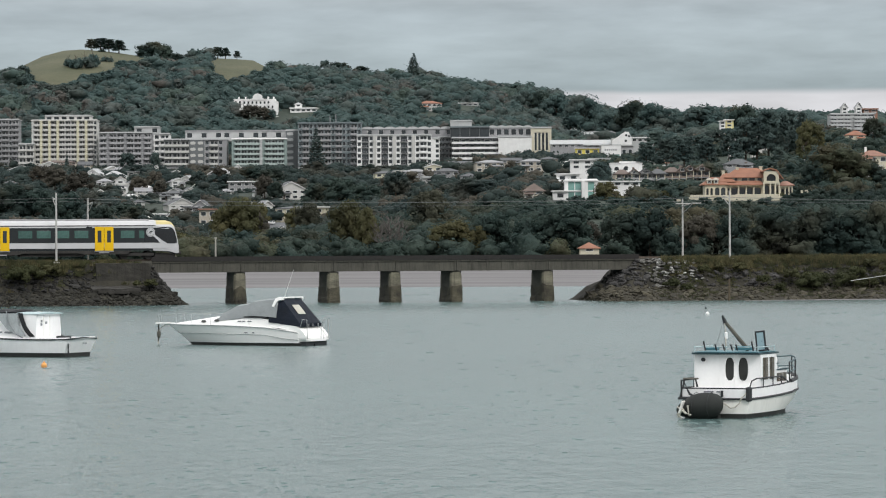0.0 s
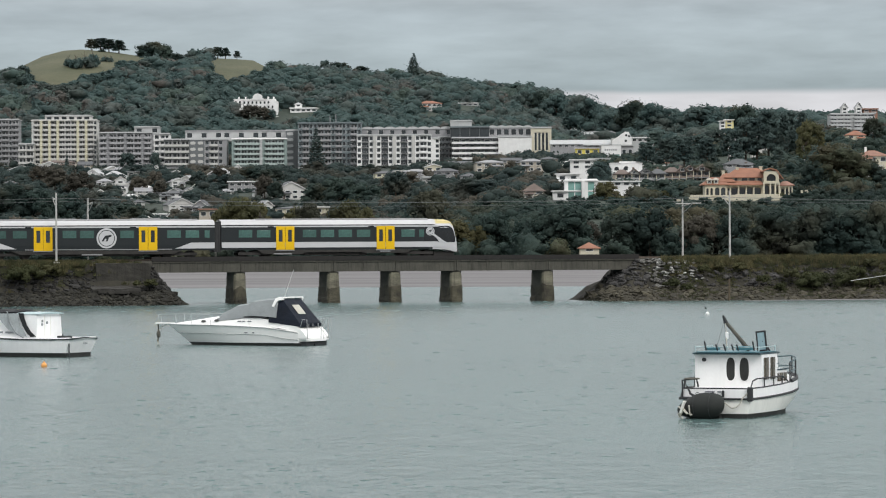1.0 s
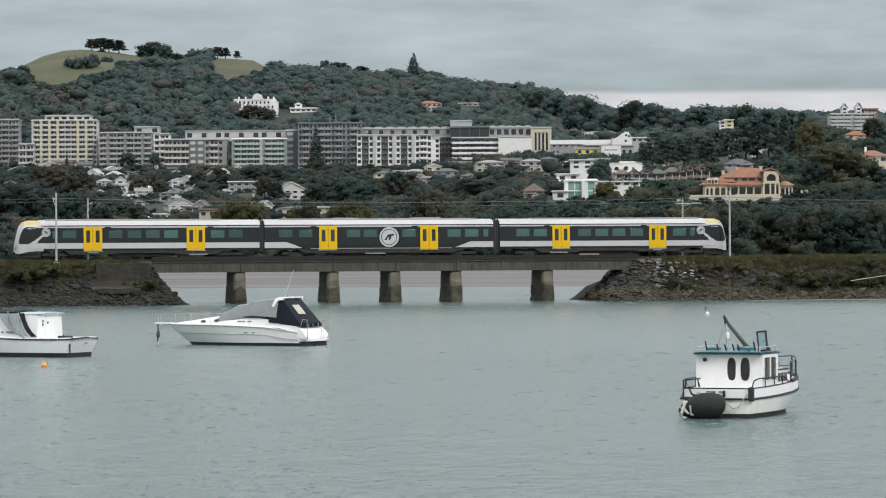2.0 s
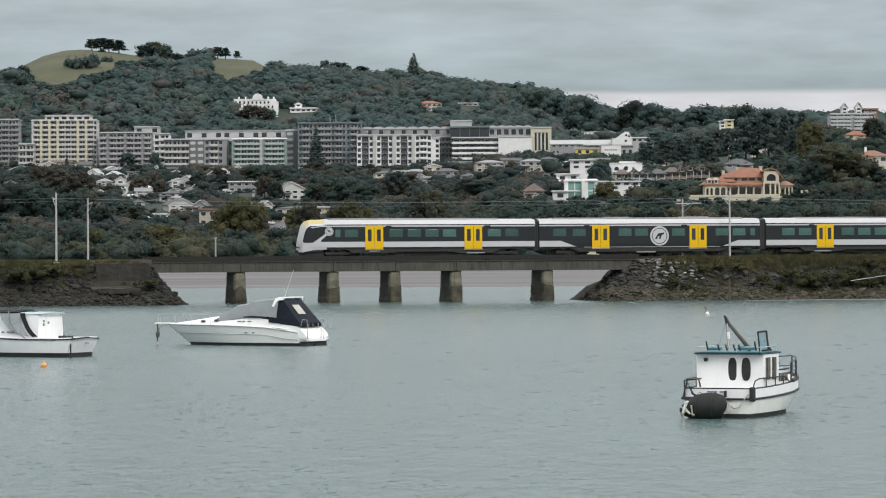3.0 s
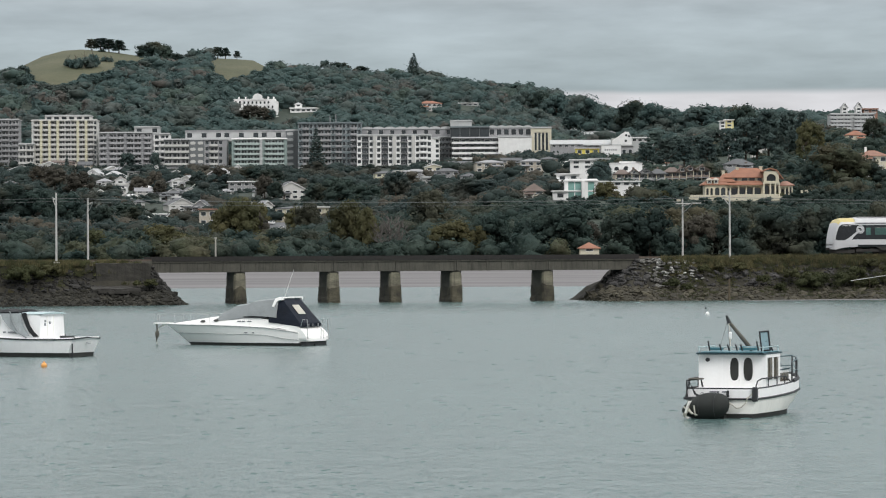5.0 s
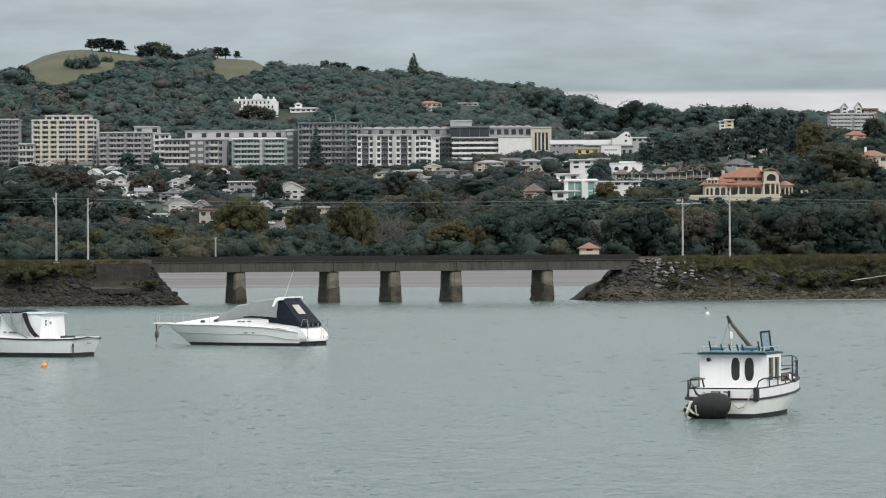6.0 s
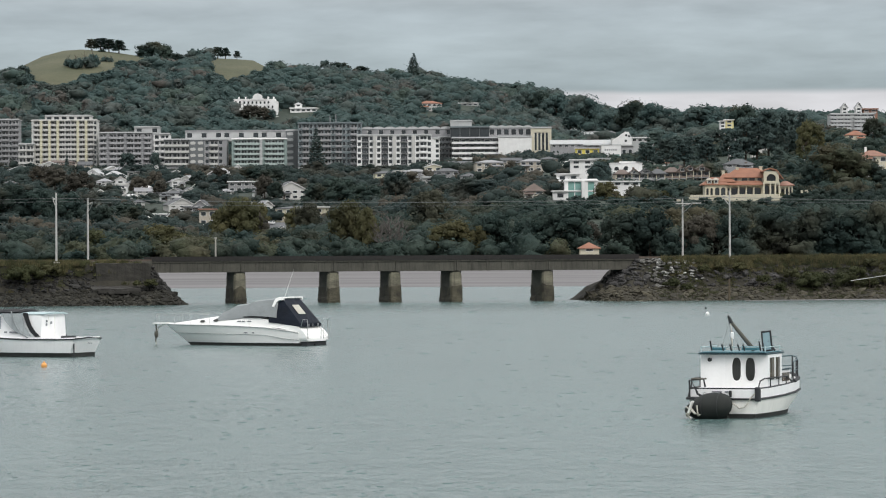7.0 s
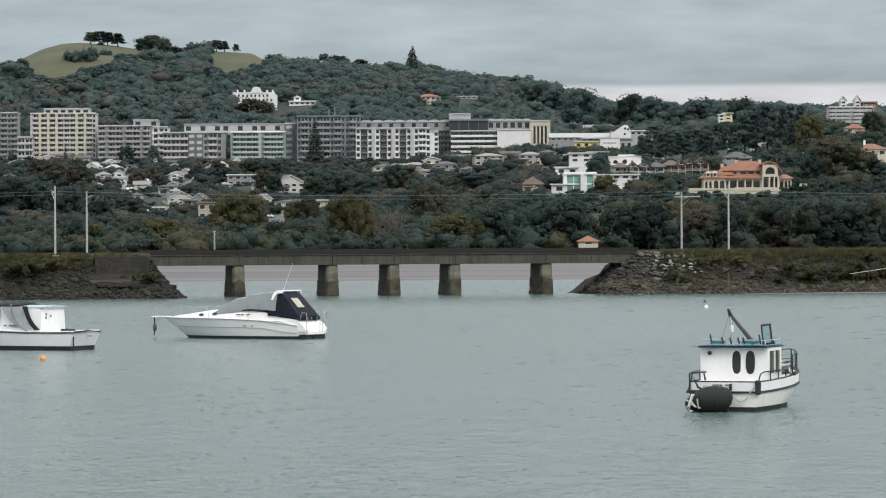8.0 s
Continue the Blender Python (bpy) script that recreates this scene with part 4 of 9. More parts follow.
def fit_side(car, doors, windows, flip=1):
    for sgn in (-1, 1):
        for x in doors:
            d = piece("door", DOOR, car, "yellow double door with two dark windows", pose(x, sgn * 1.425, 0.8))
            for off in (-0.46, 0.46):
                piece("door_window", DOOR_PANE, car, m=pose(x + off, sgn * 1.415, 1.645))
            part("door_sill", boxes((x - 0.95, x + 0.95, sgn * 1.36 - 0.09, sgn * 1.36 + 0.09, 0.76, 0.84)), T_GREY, car, "worn grey door sill")
        for x in doors:
            plate("display", [(x - 1.75, 3.04), (x - 1.15, 3.04), (x - 1.15, 3.16), (x - 1.75, 3.16)], sgn * 1.425, 0.02, CAB_GLASS, car, "dark destination display")
        for x, w in windows:
            piece("window", PANES[w], car, m=pose(x, sgn * 1.41, 2.06))


def bogie(car, x):
    bm = boxes((x - 1.7, x + 1.7, -1.15, -0.95, 0.35, 0.62), (x - 1.7, x + 1.7, 0.95, 1.15, 0.35, 0.62), (x - 0.35, x + 0.35, -1.1, 1.1, 0.4, 0.75))
    for dx in (-1.2, 1.2):
        r = bmesh.ops.create_cone(bm, cap_ends=True, segments=18, radius1=0.42, radius2=0.42, depth=1.75)
        bmesh.ops.rotate(bm, verts=r["verts"], matrix=Matrix.Rotation(radians(90), 3, "X"))
        bmesh.ops.translate(bm, verts=r["verts"], vec=(x + dx, 0, 0.42))
    part("bogie", bm, T_UNDER, car)


def roundel(car, x, z, r, bars=True):
    """A white ring with a plain mark inside, on both sides."""
    for sgn in (-1, 1):
        y = sgn * 1.43
        bm = bmesh.new()
        n = 36
        ring = []
        for rad in (r, r * 0.82):
            for yy in (y - 0.008, y + 0.008):
                ring.append([bm.verts.new((x + rad * math.cos(2 * math.pi * k / n), yy, z + rad * math.sin(2 * math.pi * k / n))) for k in range(n)])
        o0, o1, i0, i1 = ring
        for k in range(n):
            j = (k + 1) % n
            for a, b in ((o0, o1), (o1, i1), (i1, i0), (i0, o0)):
                bm.faces.new((a[k], a[j], b[j], b[k]))
        bmesh.ops.recalc_face_normals(bm, faces=bm.faces)
        part("emblem_ring", bm, T_WHITE, car, "white ring emblem")
        disc = [(x + r * 0.75 * math.cos(2 * math.pi * k / 28), z + r * 0.75 * math.sin(2 * math.pi * k / 28)) for k in range(28)]
        plate("emblem_disc", disc, y, 0.01, T_WHITE, car, "white disc with a plain grey mark")
        q = r * 0.5
        plate("emblem_mark", [(x - q, z - q * 0.6), (x - q * 0.3, z + q * 0.5), (x + q, z + q * 0.7), (x + q * 0.95, z + q * 0.3), (x + q * 0.5, z + q * 0.22), (x + q * 0.2, z - q * 0.62),
                              (x - q * 0.15, z - q * 0.62), (x + q * 0.02, z - q * 0.05), (x - q * 0.3, z - q * 0.1), (x - q * 0.55, z - q * 0.6)], y + sgn * 0.012, 0.01, T_BODY, car)


def half_width(prof, x, z):
    """Half-width of the cab's skin at a place along it and a height."""
    keys = sorted(prof)
    top, w, low = (float(np.interp(x, [p[0] for p in keys], [p[k] for p in keys])) for k in (1, 2, 3))
    side = shell(w, top, low)[:7]
    return float(np.interp(z, [q for y, q in side], [y for y, q in side]))


def cab_glass(prof, sgn):
    """Black glazing that wraps the side of the nose: x, lower edge, upper edge."""
    cut = ((-3.5, 1.66, 3.03), (-2.6, 1.62, 3.06), (-2.0, 1.56, 3.1), (-1.5, 1.53, 3.14), (-1.0, 1.52, 3.14), (-0.78, 1.52, 3.06), (-0.62, 1.52, 2.92), (-0.5, 1.52, 2.72), (-0.4, 1.53, 2.42), (-0.31, 1.55, 2.08), (-0.25, 1.6, 1.8))
    rings = []
    for x, a, b in cut:
        zs = [a + (b - a) * k / 5 for k in range(6)]
        rings.append([(x, sgn * (half_width(prof, x, z) + 0.014), z) for z in zs] + [(x, sgn * (half_width(prof, x, z) - 0.05), z) for z in reversed(zs)])
    return loft(rings)


def cab_car(train, m):
    """End carriage, nose at x = 0, reaching to x = -23.8."""
    rings = [[(x, y, z) for y, z in shell(1.4, 3.78)] for x in (-23.8, -2.6)]
    car = part("cab_car", loft(rings), T_BODY, train, "charcoal carriage with white stripes and yellow doors", m)
    # cab
    prof = ((-2.6, 3.78, 1.4, 0.85), (-1.25, 3.77, 1.4, 0.8), (-0.78, 3.64, 1.39, 0.7), (-0.5, 3.3, 1.37, 0.62), (-0.3, 2.65, 1.3, 0.58), (-0.12, 1.95, 1.16, 0.58), (0.0, 1.45, 0.95, 0.62))
    part("cab", loft([[(x, y, z) for y, z in shell(w, top, low)] for x, top, w, low in prof], ), T_WHITE, car, "white streamlined cab", smooth=True)
    for sgn in (-1, 1):
        y = sgn * 1.4
        part("cab_side_window", cab_glass(prof, sgn), CAB_GLASS, car, "black curved cab side", smooth=True)
        # stripes
        plate("lower_stripe", [(-23.75, 1.06), (-1.4, 1.06), (-1.0, 1.25), (-1.2, 1.5), (-2.2, 1.6), (-23.75, 1.6)], sgn * 1.408, 0.02, T_WHITE, car, "white stripe")
        plate("upper_stripe", [(-23.75, 3.06), (-2.0, 3.06), (-2.0, 3.2), (-23.75, 3.2)], sgn * 1.402, 0.03, T_WHITE, car)
        plate("swoosh", [(-2.66, 2.3), (-2.52, 2.44), (-1.6, 1.76), (-1.15, 1.5), (-1.9, 1.5), (-2.15, 1.86)], sgn * 1.43, 0.012, T_WHITE, car)
        plate("side_step", [(-7.9, 0.72), (-6.9, 0.72), (-6.9, 0.62), (-7.9, 0.62)], sgn * 1.3, 0.2, T_GREY, car)
        plate("side_step", [(-18.6, 0.52), (-16.8, 0.52), (-16.8, 0.4), (-18.6, 0.4)], sgn * 1.3, 0.2, T_GREY, car)
        plate("valance", [(-20.2, 0.84), (-4.6, 0.84), (-5.2, 0.5), (-9.4, 0.5), (-9.9, 0.6), (-15.2, 0.6), (-15.8, 0.45), (-19.6, 0.45)], sgn * 1.34, 0.06, T_UNDER, car)
        plate("lamp_cluster", [(-0.5, 1.35), (-0.25, 1.35), (-0.25, 1.5), (-0.5, 1.5)], sgn * 1.18, 0.1, GLASS_DARK, car)
    # roof: white edge and a raised grey casing
    r = [[(x, y, z) for y, z in ((-1.415, 3.3), (-1.33, 3.56), (-1.0, 3.74), (0, 3.83), (1.0, 3.74), (1.33, 3.56), (1.415, 3.3))] for x in (-23.8, -2.3)]
    part("roof", loft(r), T_WHITE, car, "white roof")
    part("roof_casing", boxes((-20.2, -2.9, -0.8, 0.8, 3.7, 3.9), bevel=0.07), T_GREY, car, "low grey equipment casing")
    part("roof_unit", boxes((-8.6, -6.8, -0.7, 0.7, 3.88, 3.98), bevel=0.03), T_UNDER, car, "dark roof equipment")
    part("roof_unit", boxes((-14.9, -13.6, -0.6, 0.6, 3.88, 3.96), bevel=0.03), T_UNDER, car, "dark roof equipment")
    part("gutter", boxes((-23.75, -2.4, -1.425, -1.4, 3.24, 3.29), (-23.75, -2.4, 1.4, 1.425, 3.24, 3.29)), T_UNDER, car)
    part("cab_brow", loft([[(x, y, z + 0.015) for y, z in shell(w, top, low)[3:10]] + [(x, y * 0.97, z - 0.05) for y, z in reversed(shell(w, top, low)[3:10])] for x, top, w, low in prof[0:4]]), T_BROW, car, "yellow brow over the cab")
    roundel(car, -2.85, 2.62, 0.43)
    fit_side(car, (-7.38, -17.45), ((-5.1, 1.35), (-3.72, 0.5), (-9.59, 1.35), (-11.44, 1.35), (-13.23, 1.35), (-15.02, 1.35), (-19.6, 1.35), (-21.4, 1.35)))
    bogie(car, -4.2)
    bogie(car, -20.4)
    part("underframe_box", boxes((-15.5, -9.2, -1.1, 1.1, 0.3, 0.84), (-18.0, -16.0, -1.2, 1.2, 0.35, 0.84)), T_UNDER, car)
    part("snowplough", boxes((-2.4, -0.35, -1.0, 1.0, 0.2, 0.6), bevel=0.05), T_UNDER, car)
    part("coupler", boxes((-0.3, 0.35, -0.12, 0.12, 0.5, 0.78), bevel=0.03), T_UNDER, car)
    return car


def middle_car(train, m):
    """Middle carriage, from x = 0 to x = -23.1."""
    L = 23.1
    car = part("middle_car", loft([[(x, y, z) for y, z in shell(1.4, 3.78)] for x in (-L, 0)]), T_BODY, train, "charcoal middle carriage with white corner stripes", m)
    for sgn in (-1, 1):
        plate("lower_stripe", [(0, 1.02), (0, 1.6), (-2.3, 1.6), (-3.9, 1.02)], sgn * 1.408, 0.02, T_WHITE, car, "white stripe")
        plate("lower_stripe", [(-L, 1.02), (-L, 1.6), (-L + 2.2, 1.6), (-L + 3.8, 1.02)], sgn * 1.408, 0.02, T_WHITE, car, "white stripe")
        plate("upper_stripe", [(-L, 3.06), (0, 3.06), (0, 3.2), (-L, 3.2)], sgn * 1.402, 0.03, T_WHITE, car)
        plate("valance", [(-19.8, 0.84), (-3.2, 0.84), (-4.0, 0.5), (-19.0, 0.5)], sgn * 1.34, 0.06, T_UNDER, car)
        plate("side_step", [(-13.0, 0.52), (-11.0, 0.52), (-11.0, 0.4), (-13.0, 0.4)], sgn * 1.3, 0.2, T_GREY, car)
    r = [[(x, y, z) for y, z in ((-1.415, 3.3), (-1.33, 3.56), (-1.0, 3.74), (0, 3.83), (1.0, 3.74), (1.33, 3.56), (1.415, 3.3))] for x in (-L, 0)]
    part("roof", loft(r), T_WHITE, car, "white roof")
    part("roof_casing", boxes((-21.5, -1.6, -0.8, 0.8, 3.7, 3.9), bevel=0.07), T_GREY, car, "low grey equipment casing")
    part("roof_unit", boxes((-8.0, -5.2, -0.7, 0.7, 3.88, 3.99), bevel=0.03), T_GREY, car, "grey roof equipment")
    part("roof_unit", boxes((-16.0, -13.5, -0.6, 0.6, 3.88, 3.97), bevel=0.03), T_GREY, car, "grey roof equipment")
    part("gutter", boxes((-L, 0, -1.425, -1.4, 3.24, 3.29), (-L, 0, 1.4, 1.425, 3.24, 3.29)), T_UNDER, car)
    part("sole_bar", boxes((-18.5, -4.2, -1.42, -1.4, 0.92, 1.0), (-18.5, -4.2, 1.4, 1.42, 0.92, 1.0)), T_GREY, car, "pale line along the sole bar")
    roundel(car, -10.6, 2.05, 0.98)
    fit_side(car, (-6.55, -16.75), ((-0.75, 0.5), (-2.2, 1.35), (-4.0, 1.35), (-8.6, 1.35), (-12.5, 1.35), (-14.2, 1.35), (-19.0, 1.35), (-21.0, 1.35)))
    bogie(car, -3.4)
    bogie(car, -19.6)
    part("underframe_box", boxes((-16.5, -7, -1.1, 1.1, 0.3, 0.84)), T_UNDER, car)
    return car


def build_train():
    t = thing("electric_train", LINE @ pose(0, 0, RAIL_Z), "three-car electric train, charcoal and white with yellow doors", "train")
    cab_car(t, pose(0, 0, 0))
    middle_car(t, pose(-24.45, 0, 0))
    cab_car(t, pose(-71.8, 0, 0, 0, 0, 180))
    for x in (-24.45, -48.2):
        part("gangway", boxes((x - 0.05, x + 0.7, -1.2, 1.2, 0.7, 3.55), (x + 0.1, x + 0.25, -1.26, 1.26, 0.65, 3.6), (x + 0.4, x + 0.55, -1.26, 1.26, 0.65, 3.6)), RUBBER, t, "black bellows gangway")
    return t


train = build_train()


# ---- masts and wires ----
def mast(s, y, foot, height, arm, cross=False):
    t = thing("catenary_mast", LINE @ pose(s, y, foot), "slender grey concrete overhead-line mast", "mast", group="overhead-line masts")
    part("post", tube([(0, 0, 0), (0, 0, height * 0.5), (0, 0, height)], 0.11, 8, taper=0.085), POLE_GREY, t)
    part("footing", boxes((-0.36, 0.36, -0.3, 0.3, -0.22, 0.05), bevel=0.03), CONCRETE_PALE, t, "pale concrete footing")
    side = -1 if y > 0 else 1
    bm = tube([(0, 0, height - 0.75), (0, side * arm, height - 0.45)], 0.04, 6)
    tube([(0, 0, height - 1.5), (0, side * arm, height - 0.55)], 0.035, 6, bm)
    part("bracket", bm, POLE_GREY, t)
    if cross:
        part("crossarm", tube([(-0.75, 0.0, height - 0.5), (2.0, 0.0, height - 0.42)], 0.06, 6), POLE_GREY, t)
    part("insulator", tube([(0, side * arm * 0.45, height - 0.62), (0, side * arm * 0.6, height - 0.55)], 0.09, 8), CONCRETE_PALE, t)


def build_line_furniture():
    mast(-38.9, -2.65, 4.12, 6.7, 2.3)
    mast(-34.92, 3.6, 4.1, 6.3, 3.2)
    mast(29.05, -2.65, 4.12, 6.8, 2.3)
    mast(26.1, 3.6, 4.1, 6.1, 3.2, True)
    mast(-100, -3.6, 3.9, 6.95, 3.2)
    t = thing("trackside_post", LINE @ pose(-22.4, 2.75, 4.16), "short white post beside the track on the bridge", "post")
    part("post", tube([(0, 0, -0.3), (0, 0, 2.2)], 0.09, 8, taper=0.075), CONCRETE_PALE, t)
    part("cap", boxes((-0.14, 0.14, -0.1, 0.1, 2.2, 2.32), bevel=0.02), CONCRETE_PALE, t)
    part("bracket", boxes((-0.1, 0.1, -0.55, 0.12, -0.3, -0.02)), STEEL_RUST, t)
    mast(92, -3.6, 3.9, 6.95, 3.2)
    for name, y, z, sag in (("contact_wire", -0.3, 5.95, 0.45), ("messenger_wire", -0.3, 5.65, 0.55), ("feeder_wire", 3.4, 6.0, 0.5)):
        bm = bmesh.new()
        for a, b in ((-100, -38.6), (-38.6, 29.2), (29.2, 92)):
            pts = [(a + (b - a) * k / 14, y, RAIL_Z + z - sag * 4 * (k / 14) * (1 - k / 14)) for k in range(15)]
            tube(pts, 0.013, 4, bm)
        ob = part("overhead_wire", bm, WIRE, None, m=LINE.copy())
        tagged(ob, "thin dark overhead line wire above the track", "wire", group="overhead wires")


build_line_furniture()


# ---- boats on their moorings: local x forward, y to port, waterline at z = 0 ----
GEL = material("white_gelcoat", (0.90, 0.90, 0.88), rough=0.28, vary=0.04, scale=0.7, streak=0.03)
GEL_AGED = material("aged_white_boat_paint", (0.87, 0.87, 0.87), rough=0.45, vary=0.05, scale=1.5, streak=0.04)
GEL_CREAM = material("yellowed_hull_paint", (0.84, 0.835, 0.79), rough=0.4, vary=0.06, scale=1.2, streak=0.07)
ANTIFOUL = material("dark_antifouling", (0.018, 0.02, 0.018), rough=0.7, vary=0.4, scale=2)
CANVAS_GREY = material("grey_canvas", (0.26, 0.28, 0.285), rough=0.9, vary=0.15, scale=1.5, bump=0.3, bump_scale=3)
CANVAS_NAVY = material("navy_canvas", (0.006, 0.010, 0.019), rough=0.65, vary=0.4, scale=1.5, bump=0.6, bump_scale=1.8, spec=0.22)
CANVAS_CLEAR = material("cloudy_plastic_window", (0.47, 0.45, 0.38), rough=0.3, vary=0.12, scale=2)
RUB_GREY = material("pale_grey_rubbing_strip", (0.42, 0.43, 0.43), rough=0.5, vary=0.12, scale=2)
STAINLESS = material("stainless_tube", (0.55, 0.55, 0.55), rough=0.3, metal=0.9, vary=0.1, scale=2)
TRIM_DARK = material("dark_trim", (0.022, 0.024, 0.027), rough=0.6, vary=0.3, scale=3)
TEAL = material("teal_trim_paint", (0.055, 0.165, 0.20), rough=0.5, vary=0.15, scale=2)
HYPALON = material("dark_green_grey_rubber", (0.018, 0.021, 0.019), rough=0.8, vary=0.3, scale=2, bump=0.15)
TIMBER = material("weathered_timber", (0.10, 0.095, 0.08), rough=0.8, vary=0.3, scale=2, stretch=(1, 1, 0.2))
ROPE = material("pale_rope", (0.50, 0.48, 0.42), rough=0.9, vary=0.25, scale=8)
INK = material("faded_lettering", (0.20, 0.21, 0.23), rough=0.7)
CANVAS_BLACK = material("black_canvas", (0.012, 0.013, 0.015), rough=0.8, vary=0.3, scale=2, bump=0.2)
CURTAIN = material("grey_plastic_curtain", (0.36, 0.39, 0.40), rough=0.3, vary=0.3, scale=1.5, streak=0.3)
ORANGE = material("orange_plastic", (0.74, 0.34, 0.09), rough=0.45, vary=0.12, scale=4)
SMOKED = material("smoked_acrylic", (0.03, 0.03, 0.028), rough=0.12, vary=0.3, scale=2)
BROWN_PANE = material("brown_curtained_glass", (0.10, 0.085, 0.065), rough=0.15, vary=0.5, scale=3)


TEAL_DARK = material("dark_teal_trim", (0.022, 0.055, 0.068), rough=0.5, vary=0.2, scale=2)
PALE_TEAL = material("pale_teal_roof_paint", (0.42, 0.53, 0.55), rough=0.55, vary=0.1, scale=1.5)


def hull_skin(stations, dead=0.1, rake=0.0):
    """Topsides and bottom of a hull. Stations: x, keel z, waterline half-width, deck half-width, deck z, flare."""
    upper, lower = [], []
    first = stations[0][0]
    for x, keel, wl, gw, gz in stations:
        b = x + (rake if x == first else 0)
        h = x + (rake * 0.5 if x == first else 0)
        low = max(dead, keel + 0.005)
        mid = low + (gz - low) * 0.5
        mw = wl + (gw - wl) * 0.62
        upper.append([(x, -gw, gz), (h, -mw, mid), (b, -wl, low), (b, wl, low), (h, mw, mid), (x, gw, gz), (x, gw * 0.5, gz + 0.02), (x, -gw * 0.5, gz + 0.02)])
        lower.append([(b, -wl, low), (b, -wl * 0.96, min(low - 0.004, -0.05 if keel < -0.06 else keel)), (b, 0, min(keel, low - 0.005)), (b, wl * 0.96, min(low - 0.004, -0.05 if keel < -0.06 else keel)), (b, wl, low)])
    return loft(upper), loft(lower)


def edge_rail(stations, drop, r, side, mat, parent, name="rub_rail"):
    bm = tube([(x, side * (gw + 0.01), gz - drop) for x, keel, wl, gw, gz in stations], r, 6)
    return part(name, bm, mat, parent)


def cover(rings, name, mat, parent, label=""):
    return part(name, loft([[(x, y, z) for y, z in r] for x, r in rings]), mat, parent, label, smooth=True)


def arch_ring(w0, z0, w1, z1, crown=0.06):
    """Trapezoid section with a domed top: base half-width and height, top half-width and height."""
    return [(-w0, z0), (-w0 * 0.6 - w1 * 0.4, z0 + (z1 - z0) * 0.5), (-w1, z1 - 0.05), (-w1 * 0.8, z1), (0, z1 + crown), (w1 * 0.8, z1), (w1, z1 - 0.05), (w0 * 0.6 + w1 * 0.4, z0 + (z1 - z0) * 0.5), (w0, z0)]


def disc_outline(cx, cz, rx, rz, n=20):
    return [(cx + rx * math.cos(2 * math.pi * k / n), cz + rz * math.sin(2 * math.pi * k / n)) for k in range(n)]


def side_plate(parent, name, outline, y, lean, mat, label="", thick=0.02, x_turn=0):
    """A flat piece on a boat's side; outline in x, z, leaning inwards."""
    bm = extrude(outline, "y", -thick / 2, thick / 2)
    cx = sum(p[0] for p in outline) / len(outline)
    cz = sum(p[1] for p in outline) / len(outline)
    bmesh.ops.translate(bm, verts=bm.verts, vec=(-cx, 0, -cz))
    return part(name, bm, mat, parent, label, pose(cx, y, cz, lean, 0, x_turn))


